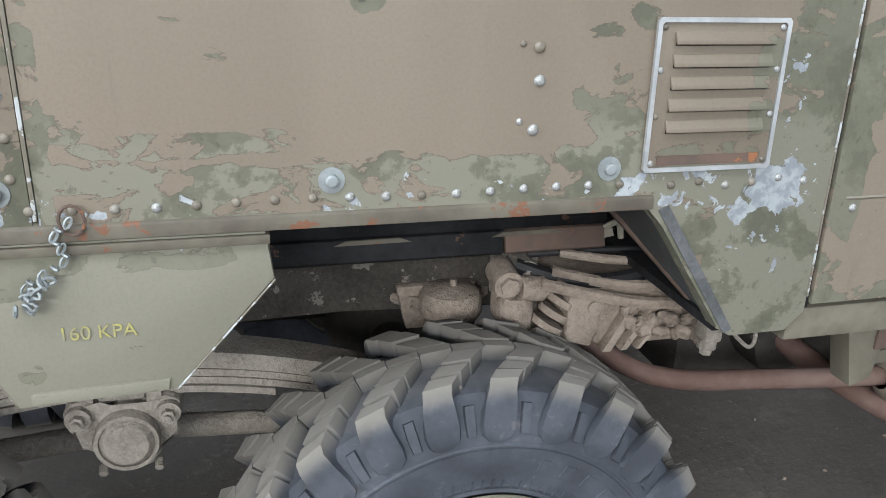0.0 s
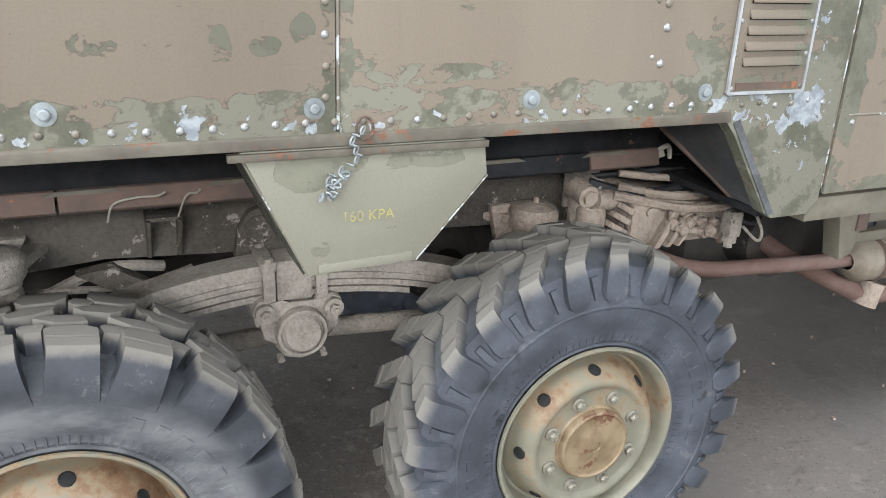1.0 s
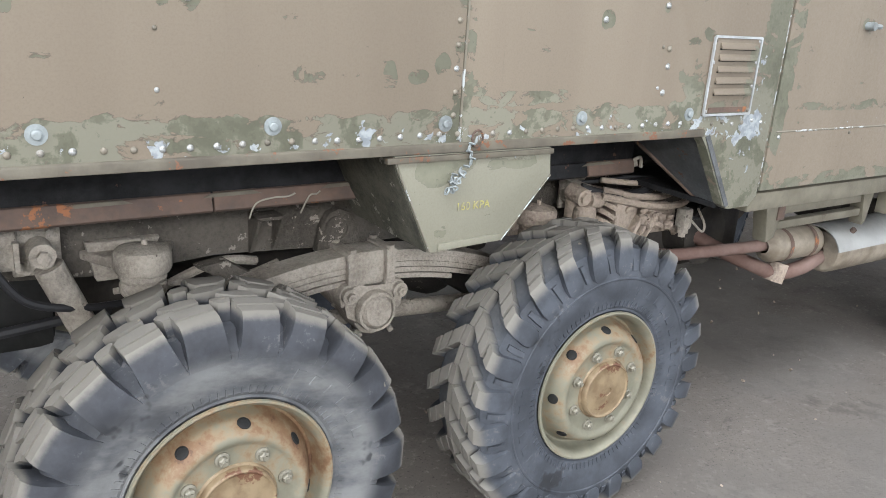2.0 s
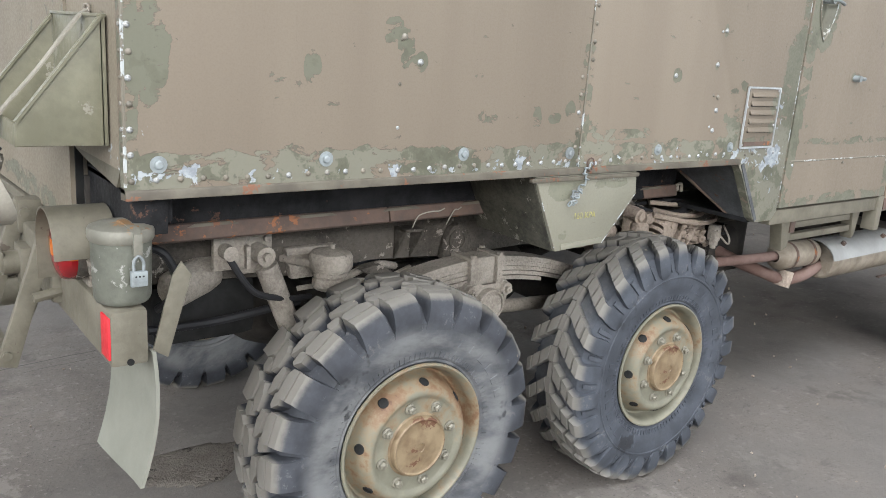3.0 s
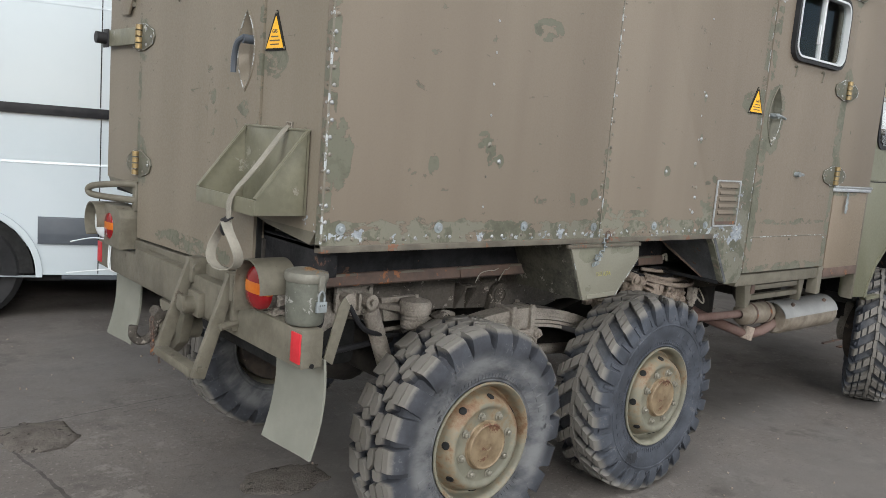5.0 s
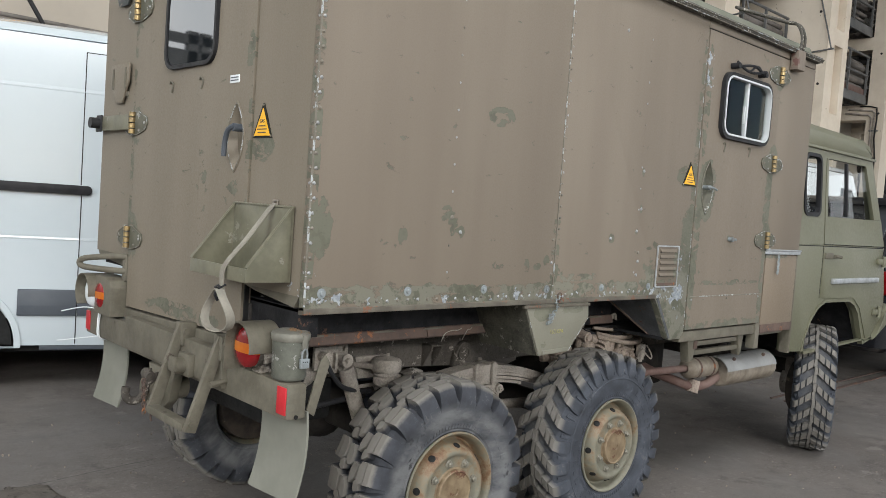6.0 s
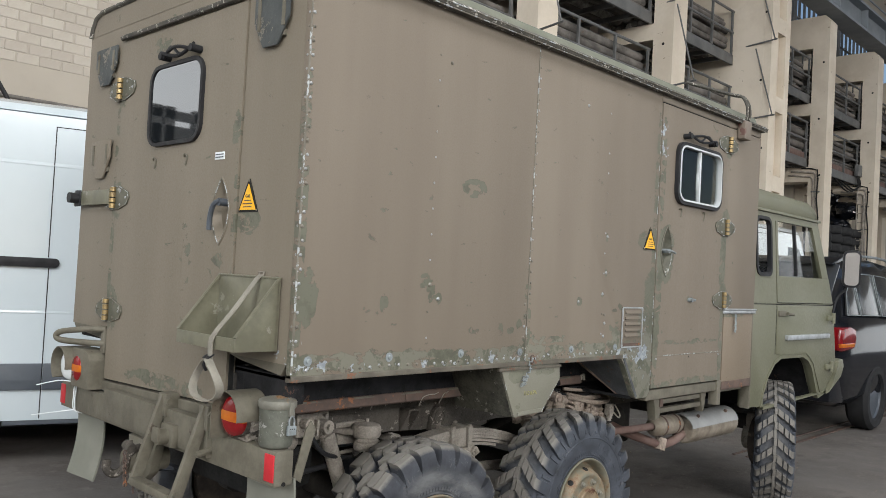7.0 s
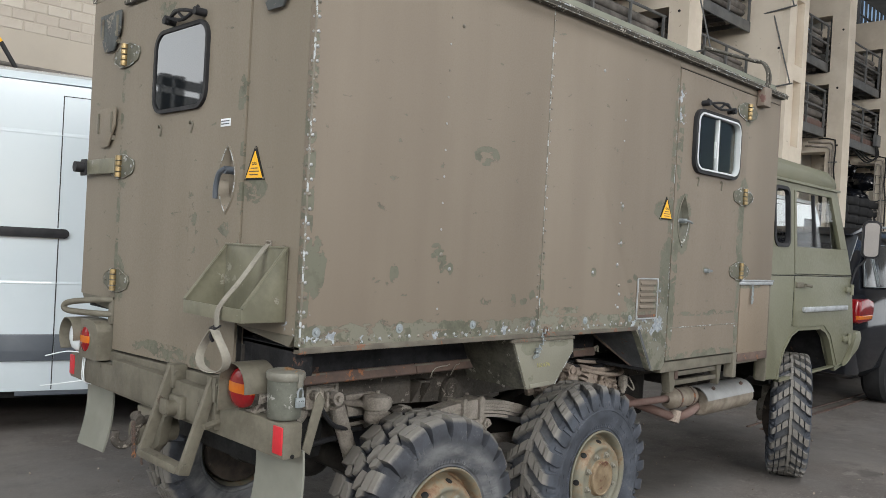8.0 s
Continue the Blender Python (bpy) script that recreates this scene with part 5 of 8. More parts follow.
def box_window(parent, axis, d, a0, a1, z0, z1, silver, out=-1):
    """A sliding caravan-style window: rubber seal, frame, panes. axis 'y' for the side door, 'x' for the rear."""
    r = 0.06
    bm = B()
    e = 0.017 if silver else 0.013
    ring(bm, rounded(a0 - e, a1 + e, z0 - e, z1 + e, r + 0.012), rounded(a0 + 0.002, a1 - 0.002, z0 + 0.002, z1 - 0.002, r), axis, d - (0.022 if silver else 0.014), d + 0.01)
    win = tp("window", bm, M_BLACK, parent, "rounded window in a black rubber seal")
    if silver:
        bm = B()
        ring(bm, rounded(a0 + 0.001, a1 - 0.001, z0 + 0.001, z1 - 0.001, r), rounded(a0 + 0.01, a1 - 0.01, z0 + 0.01, z1 - 0.01, r - 0.009), axis, d - 0.026, d + 0.008)
        tp("window", bm, M_FRAME, parent, "silver sliding window frame")
        mid = a0 + 0.5 * (a1 - a0)
        bm = B()
        box(bm, (mid - 0.01, d - 0.016, z0 + 0.012), (mid + 0.006, d + 0.006, z1 - 0.012), 0.003), box(bm, (mid - 0.024, d - 0.012, z0 + 0.08), (mid - 0.016, d - 0.0, z0 + 0.17), 0.002)
        tp("window_bar", bm, M_FRAME, parent)
    bm = B()
    prism(bm, rounded(a0 + 0.004, a1 - 0.004, z0 + 0.004, z1 - 0.004, r), axis, d - (0.004 if silver else 0.009), d + 0.001)
    pane = tp("pane", bm, M_GLASS if silver else M_PANE, parent)
    pane.visible_shadow = not silver


# side door with sliding window, handle recess, hinges
bm = B()
panel_with_hole(bm, [(2.262, 0.948), (3.066, 0.948), (3.066, 2.44), (2.262, 2.44)], [rounded(2.43, 2.925, 1.945, 2.25, 0.06), boat(2.36, 1.535, 1.8)[0]], "y", -0.004, 0.03)
DOOR = tp("side_door", bm, M_DOOR, label="peeling brown box door with a sliding window", smooth=0)
box_window(DOOR, "y", -0.004, 2.43, 2.925, 1.945, 2.25, True)
bm = B()
box(bm, (2.2575, 0.004, 0.94), (2.2625, 0.02, 2.445)), box(bm, (3.0655, 0.004, 0.94), (3.0725, 0.02, 2.445)), box(bm, (2.256, 0.004, 2.4395), (3.0725, 0.02, 2.4485))
tp("door_gap", bm, M_INK_SHADE, DOOR)


bm = B()
box(bm, (2.2535, -0.0015, 0.96), (2.2565, 0.01, 2.46), 0.0005)
tp("seam_strip", bm, M_SEAM)


def handle_recess(axis, d, a, z0, z1, parent, lever):
    """A pointed, boat-shaped pressed bowl with a lever in it."""
    zc = (z0 + z1) / 2
    outer, lip = boat(a, z0, z1)
    bowl = [(a + (x - a) * 0.62, zc + (z - zc) * 0.8) for x, z in outer]

    def at(p, w):
        return (p[0], w, p[1]) if axis == "y" else (w, p[0], p[1])
    bm = B()
    rows = [[bm.verts.new(at(p, w)) for p in o] for o, w in ((lip, d + 0.0005), (lip, d - 0.003), (outer, d - 0.003), (bowl, d + 0.026))]
    for p, q in zip(rows, rows[1:]):
        for i in range(len(p)):
            j = (i + 1) % len(p)
            bm.faces.new((p[i], p[j], q[j], q[i]))
    bm.faces.new(rows[-1])
    rec = tp("handle_recess", bm, M_HINGE if axis == "y" else M_REAR, parent, "boat-shaped recess with a door lever")
    bm = B()
    tube(bm, [at(p, d - 0.003) for p in outer + outer[:1]], 0.0022, 5, False)
    tp("scraped_rim", bm, M_SEAM, rec)
    bm = B()
    if axis == "y":
        cyl(bm, (a - 0.02, d + 0.024, zc), (a - 0.02, d - 0.03, zc), 0.012, seg=12), tube(bm, [(a - 0.05, d - 0.026, zc + 0.002), (a, d - 0.032, zc), (a + 0.055, d - 0.024, zc - 0.008)], 0.006)
        tp("lever", bm, M_ZINC, rec, "bright metal lever")
    else:
        cyl(bm, (d + 0.024, a - 0.03, zc + 0.03), (d - 0.03, a - 0.03, zc + 0.03), 0.014, seg=12)
        tube(bm, [(d - 0.026, a - 0.035, zc + 0.035), (d - 0.034, a - 0.005, zc + 0.02), (d - 0.032, a + 0.018, zc - 0.02), (d - 0.03, a + 0.024, zc - 0.07)], 0.0095)
        tp("lever", bm, M_VANGREY, rec, "grey cast lever")


handle_recess("y", -0.004, 2.36, 1.535, 1.8, DOOR, True)


def warning_sign(axis, d, a, z0, parent, sgn):
    """A yellow triangle with printed lines of writing too small to read."""
    w, h = 0.062, 0.115
    bm = B()
    prism(bm, [(a - w, z0), (a + w, z0), (a + 0.004, z0 + h), (a - 0.004, z0 + h)], axis, d - 0.003, d)
    s = tp("warning_sign", bm, M_INK_SHADE, parent, "yellow triangular warning sticker with small print")
    bm = B()
    prism(bm, [(a - w + 0.012, z0 + 0.007), (a + w - 0.012, z0 + 0.007), (a, z0 + h - 0.017)], axis, d - 0.005, d - 0.001)
    tp("yellow_field", bm, M_SIGN, s)
    for k, half in enumerate((0.026, 0.03, 0.021)):
        bm = B()
        z = z0 + 0.016 + 0.011 * k
        prism(bm, [(a - half, z), (a + half, z), (a + half, z + 0.0035), (a - half, z + 0.0035)], axis, d - 0.0058, d - 0.004)
        tp("print_line", bm, M_RUST, s)
    text_part("print_word", "GAS", 0.016, M_RUST, s, pose(a, d - 0.0056, z0 + 0.05, 90, 0, 0) if axis == "y" else pose(d - 0.0056, a, z0 + 0.05, 90, 0, -90))
    for da, dz in ((-w + 0.006, 0.006), (w - 0.006, 0.006), (0, h - 0.006)):
        place("screw", SMALL_RIVET, s, at=(pose(a + da, d - 0.003, z0 + dz) if axis == "y" else pose(d - 0.003, a + da, z0 + dz) @ REAR_TURN))


warning_sign("y", 0.0, 2.19, 1.665, PANEL_B, 1)


def strap_hinge(axis, d, a, z, parent, knob=True):
    """A cast leaf hinge with a brass knuckle and two plates."""
    def P(u, v, w):
        return (a + u, d - w, z + v) if axis == "y" else (d - w, a + u, z + v)
    bm = B()
    hexa = [(-0.115, 0.024), (-0.125, 0.0), (-0.105, -0.03), (-0.03, -0.05), (0.06, -0.05), (0.125, -0.022), (0.135, 0.0), (0.12, 0.022), (0.05, 0.052), (-0.03, 0.052)]
    prism(bm, [(a + u, z + v) for u, v in hexa], axis, d - 0.006, d, 0.002)
    hinge = tp("hinge", bm, M_HINGE, parent, "olive plate hinge with a brass knuckle")
    rim = [(a + u * 0.97, z + v * 0.97) for u, v in hexa]
    bm = B()
    tube(bm, [(p, d - 0.006, q) if axis == "y" else (d - 0.006, p, q) for p, q in rim + rim[:1]], 0.002, 5, False)
    tp("scraped_rim", bm, M_SEAM, hinge)
    for k in range(4):
        bm = B()
        z0 = -0.044 + 0.024 * k
        cyl(bm, P(0.01, z0, 0.014), P(0.01, z0 + 0.019, 0.014), 0.014, seg=10)
        tp("knuckle", bm, M_BRASS, hinge)
    for u, v in ((-0.095, 0.0), (-0.045, 0.03), (-0.045, -0.03), (0.065, 0.03), (0.065, -0.03), (0.105, 0.0)):
        place("bolt_head", RIVET, hinge, at=(pose(a + u, d - 0.006, z + v) if axis == "y" else pose(d - 0.006, a + u, z + v) @ REAR_TURN))
    return hinge


for z in (2.335, 1.845, 1.416):
    strap_hinge("y", -0.004, 3.035, z, DOOR)


def window_stay(axis, d, a0, a1, z, parent):
    def P(u, w, h):
        return (u, d - w, h) if axis == "y" else (d - w, u, h)
    bm = B()
    tube(bm, [P(a0, 0.03, z - 0.005), P((a0 + a1) / 2, 0.045, z + 0.02), P(a1, 0.03, z)], 0.007), tube(bm, [P(a0, 0.035, z + 0.012), P((a0 + a1) / 2, 0.03, z - 0.012), P(a1, 0.04, z + 0.014)], 0.007)
    tube(bm, [P(a0, 0.03, z + 0.02), P((a0 * 2 + a1) / 3, 0.04, z - 0.014), P((a0 + 2 * a1) / 3, 0.04, z + 0.026), P(a1, 0.03, z - 0.012)], 0.006)
    stay = tp("window_stay", bm, M_BLACK, parent, "black folded window stay")
    for u in (a0, a1):
        bm = B()
        cyl(bm, P(u, 0.0, z), P(u, 0.046, z), 0.015, seg=12)
        tp("knob", bm, M_BLACK, stay)


window_stay("y", -0.004, 2.5, 2.8, 2.3, DOOR)
for x in (2.49, 2.76):
    bm = B()
    tube(bm, [(x - 0.012, -0.006, 1.9), (x, -0.008, 1.908), (x + 0.012, -0.006, 1.895), (x + 0.003, -0.006, 1.86)], 0.004, 6)
    tp("hook", bm, M_OLIVE, DOOR)
bm = B()
cyl(bm, (2.63, -0.004, 1.413), (2.63, -0.03, 1.413), 0.012, seg=10), cyl(bm, (2.63, -0.02, 1.413), (2.66, -0.03, 1.413), 0.007, seg=8)
tp("door_bolt", bm, M_ZINC, DOOR)
bm = B()
prism(bm, [(-0.004, 1.112), (-0.006, 1.115), (-0.0045, 1.118)], "x", 2.285, 3.05)
tp("door_seam", bm, M_SEAM, DOOR)
for x in (2.3, 2.66, 3.02):
    place("bolt_head", RIVET, DOOR, at=pose(x, -0.004, 1.1))
# lower rail of the body under the door, hatch in front of it
bm = B()
box(bm, (2.23, 0.004, 0.885), (3.075, 0.05, 0.938), 0.004), box(bm, (3.03, -0.006, 0.8), (3.075, 0.05, 0.945), 0.004)
tp("door_sill", bm, M_OLIVE, label="olive steel sill under the door")
bm = B()
box(bm, (3.085, -0.002, 0.885), (3.49, 0.03, 1.335), 0.006)
HATCH = tp("hatch", bm, worn_paint("hatch_paint", 0, (0.175, 0.138, 0.1), (0.2, 0.16, 0.12), OLIVE, OLIVE2, ((3.2, 1.33, 0.2, 0.02, 0.3),), None), label="faded brown lower hatch with rusty bottom edge")
bm = B()
box(bm, (3.085, -0.006, 0.885), (3.49, 0.02, 0.935), 0.006)
tp("rusty_edge", bm, M_RUST, HATCH)
bm = B()
box(bm, (3.06, -0.012, 1.338), (3.515, 0.03, 1.356), 0.003), cyl(bm, (3.06, -0.012, 1.362), (3.515, -0.012, 1.362), 0.006, seg=8)
tp("hatch_hinge", bm, M_ALU, HATCH)
bm = B()
for k in range(7):
    c = Vector((3.212 + 0.006 * (k % 2), -0.018, 1.325 - 0.015 * k))
    tube(bm, [c + Vector((0.008 * math.cos(a), 0, 0.011 * math.sin(a))) for a in [2 * math.pi * i / 8 for i in range(9)]], 0.003, 5, False)
tp("hatch_chain", bm, M_ZINC, HATCH)
bm = B()
box(bm, (3.492, 0.0, 0.74), (3.51, 0.06, 1.358), 0.002), box(bm, (3.07, 0.012, 0.8), (3.086, 0.04, 1.35)), box(bm, (3.07, 0.05, 0.86), (3.5, 0.1, 1.36))
tp("hatch_surround", bm, M_OLIVE)

# rear wall and rear door
bm = B()
RW = 1.732
prism(bm, [(0.03, 1.168), (0.37, 1.168), (0.37, 2.425), (1.36, 2.425), (1.36, 1.168), (RW, 1.168), (RW, 2.5), (0.03, 2.5)], "x", 0.0, 0.03)
REAR = tp("rear_wall", bm, M_REAR, label="brown painted rear wall with peeling paint")
bm = B()
prism(bm, [(0.003, 2.502), (0.012, 2.54), (0.045, 2.583), (0.11, 2.604), (RW - 0.11, 2.604), (RW - 0.045, 2.583), (RW - 0.012, 2.54), (RW - 0.003, 2.502)], "x", 0.0, 0.03)
tp("rear_gable", bm, M_REAR, REAR)
bm = B()
prism(bm, [(0.03, 1.172), (0.37, 1.168), (0.3, 1.155), (0.06, 1.13)], "x", 0.002, 0.028)
tp("corner_gusset", bm, M_OLIVE, REAR)
bm = B()
prism(bm, [(1.36, 1.172), (RW, 1.172), (RW - 0.03, 1.14), (1.42, 1.12), (1.36, 1.13)], "x", 0.002, 0.028, 0.004)
tp("lower_edge", bm, M_OLIVE, REAR)
bm = B()
panel_with_hole(bm, [(0.375, 0.985), (1.353, 0.955), (1.353, 2.42), (0.375, 2.42)], [rounded(0.655, 1.055, 1.95, 2.255, 0.06), boat(0.475, 1.55, 1.79)[0]], "x", -0.006, 0.03)
RDOOR = tp("rear_door", bm, M_REAR, label="brown rear box door with a rounded window", smooth=0)
box_window(RDOOR, "x", -0.006, 0.655, 1.055, 1.95, 2.255, False)
bm = B()
box(bm, (0.004, 0.368, 0.97), (0.02, 0.3755, 2.43)), box(bm, (0.004, 1.3525, 0.95), (0.02, 1.3605, 2.43)), box(bm, (0.004, 0.368, 2.419), (0.02, 1.36, 2.426))
tp("door_gap", bm, M_INK_SHADE, RDOOR)
bm = B()
tube(bm, [(-0.012, 0.36, 2.437), (-0.012, 1.37, 2.442)], 0.012, 6, False)
tp("drip_rail", bm, M_TRIM, RDOOR)
bm = B()
prism(bm, [(0.37, 0.975), (1.36, 0.945), (1.36, 0.905), (0.37, 0.93)], "x", -0.01, 0.03, 0.004)
tp("door_sill", bm, M_OLIVE)
handle_recess("x", -0.006, 0.475, 1.55, 1.79, RDOOR, True)
warning_sign("x", 0.0, 0.305, 1.665, REAR, 1)
for z in (2.214, 1.738, 1.252):
    strap_hinge("x", -0.006, 1.34, z, RDOOR)
bm = B()
box(bm, (-0.03, 1.37, 1.71), (-0.022, 1.745, 1.775), 0.003)
ARM = tp("door_stay", bm, M_BASKET, REAR, "flat steel door stay with a rubber buffer")
bm = B()
cyl(bm, (-0.03, 1.69, 1.743), (-0.075, 1.69, 1.743), 0.024, seg=14), cyl(bm, (0, 1.69, 1.743), (-0.03, 1.69, 1.743), 0.012, seg=8), box(bm, (-0.036, 1.66, 1.705), (-0.03, 1.72, 1.78), 0.002)
tp("buffer", bm, M_BLACK, ARM)
window_stay("x", -0.006, 0.69, 0.93, 2.29, RDOOR)
bm = B()
box(bm, (-0.0085, 0.47, 1.858), (-0.006, 0.535, 1.886), 0.001)
PLATE = tp("type_plate", bm, M_CLEAR, RDOOR, "small white plate with grey lines")
for k in range(2):
    bm = B()
    box(bm, (-0.0095, 0.475, 1.865 + 0.01 * k), (-0.0083, 0.53, 1.869 + 0.01 * k))
    tp("print_line", bm, M_VANGREY, PLATE)
for y in (0.753, 1.006):
    bm = B()
    tube(bm, [(-0.008, y + 0.012, 1.885), (-0.012, y, 1.893), (-0.008, y - 0.012, 1.88), (-0.008, y - 0.002, 1.85)], 0.004, 6)
    tp("hook", bm, M_OLIVE, RDOOR)
# blank marker plates
for y0, y1, z0, z1, mat in ((0.105, 0.31, 2.225, 2.46, M_MARKER), (1.41, 1.62, 2.25, 2.42, M_MARKER), (1.42, 1.615, 1.83, 2.0, M_REAR)):
    bm = B()
    prism(bm, [(y0, z1), (y0, z0 + 0.09), (y0 + 0.06, z0), (y1 - 0.06, z0), (y1, z0 + 0.09), (y1, z1)], "x", -0.018, -0.01, 0.002)
    mp = tp("marker_plate", bm, mat, REAR, "cut-corner sheet metal marker plate")
    bm = B()
    box(bm, (-0.012, y0 + 0.03, z0 + 0.03), (0, y1 - 0.03, z0 + 0.05))
    for k in range(2):
        box(bm, (-0.022, y0 + 0.02 + k * (y1 - y0 - 0.06), z0 + 0.06), (-0.016, y0 + 0.035 + k * (y1 - y0 - 0.06), z1 - 0.02))
    tp("clip", bm, M_OLIVE, mp)
for k in range(28):
    place("rivet", SMALL_RIVET, REAR, at=pose(0.0, 0.012, 1.2 + 0.0463 * k) @ REAR_TURN)
bm = B()
prism(bm, [(-0.001, 0.004), (0.001, -0.001), (0.0045, 0.0), (0.0, 0.0045)], "z", 1.14, 2.49)
tp("corner_bead", bm, M_SEAM)

# roof, gutter, other walls, floor
bm = B()
prism(bm, [(0.03, 2.5), (0.02, 2.53), (0.04, 2.575), (0.1, 2.605), (0.3, 2.625), (YW - 0.3, 2.625), (YW - 0.1, 2.605), (YW - 0.04, 2.575), (YW - 0.02, 2.53), (YW - 0.03, 2.5)], "x", 0.032, 3.5, 0.004)
tp("roof", bm, M_ROOF, label="rounded grey-green box roof")
bm = B()
prism(bm, [(0.0, 2.482), (-0.035, 2.488), (-0.04, 2.5), (-0.03, 2.515), (0.01, 2.522), (0.025, 2.5)], "x", -0.01, 3.52, 0.003)
GUTTER = tp("gutter", bm, M_TRIM, label="weathered flaking rain gutter")
for y, z in ((-0.041, 2.501), (-0.033, 2.485)):
    bm = B()
    tube(bm, [(-0.01, y, z), (3.52, y, z)], 0.0025, 5, False)
    tp("scraped_lip", bm, M_SEAM, GUTTER)
bm = B()
tube(bm, [(-0.003, 0.0, 2.5), (-0.003, 0.012, 2.54), (-0.003, 0.045, 2.585), (-0.003, 0.11, 2.606), (-0.003, YW / 2, 2.612), (-0.003, YW - 0.11, 2.606), (-0.003, YW - 0.045, 2.585), (-0.003, YW - 0.012, 2.54), (-0.003, YW, 2.5)], 0.011, 6, False)
tp("rear_drip_edge", bm, M_TRIM)
bm = B()
box(bm, (0.032, YW - 0.03, 1.125), (3.51, YW, 2.5)), box(bm, (3.48, 0.03, 0.95), (3.51, YW - 0.03, 2.5))
tp("outer_wall", bm, M_SIDE, smooth=0)
bm = B()
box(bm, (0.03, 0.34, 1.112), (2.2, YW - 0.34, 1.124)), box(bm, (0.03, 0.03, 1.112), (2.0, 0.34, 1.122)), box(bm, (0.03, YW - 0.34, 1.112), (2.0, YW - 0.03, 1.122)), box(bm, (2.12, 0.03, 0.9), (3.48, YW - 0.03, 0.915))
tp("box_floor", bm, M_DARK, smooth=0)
bm = B()
box(bm, (0.04, YW - 0.06, 1.13), (3.47, YW - 0.035, 2.49)), box(bm, (3.45, 0.04, 1.13), (3.475, YW - 0.06, 2.49)), box(bm, (2.0, 0.5, 1.13), (2.02, YW - 0.06, 2.0)), box(bm, (2.4, 1.2, 1.13), (3.3, 1.65, 1.85), 0.01)
tp("lining", bm, M_INSIDE, label="pale inner lining and cupboard", smooth=0)
# conduits on the roof corner
bm = B()
box(bm, (3.155, -0.05, 2.39), (3.25, -0.004, 2.5), 0.005)
CB = tp("junction_box", bm, M_JBOX, label="small rusty junction box with two conduits")
for k in range(2):
    bm = B()
    x = 3.18 + 0.04 * k
    tube(bm, [(x, -0.036, 2.495), (x - 0.003, -0.05, 2.54), (x - 0.012, -0.045, 2.6), (x - 0.035, -0.02, 2.645), (x - 0.08, 0.03, 2.655), (x - 0.5, 0.1, 2.65)], 0.0085)
    tp("conduit", bm, M_TRIM, CB)


# ---- running gear ----
def lug(bm, th, secs, top=0.86):
    """A rubber block lofted over sections of (base radius, base y, top radius, top y, turn, half angle)."""
    rows = []
    for rb, yb, rt, yt, dth, half in secs:
        a0, a1 = th + dth - half, th + dth + half
        c0, c1 = th + dth - half * top, th + dth + half * top
        rows.append([bm.verts.new((rb * math.sin(a0), yb, rb * math.cos(a0))), bm.verts.new((rt * math.sin(c0), yt, rt * math.cos(c0))),
                     bm.verts.new((rt * math.sin(c1), yt, rt * math.cos(c1))), bm.verts.new((rb * math.sin(a1), yb, rb * math.cos(a1)))])
    bm.faces.new(rows[0]), bm.faces.new(rows[-1][::-1])
    for a, b in zip(rows, rows[1:]):
        for i in range(4):
            j = (i + 1) % 4
            bm.faces.new((a[i], b[i], b[j], a[j]))


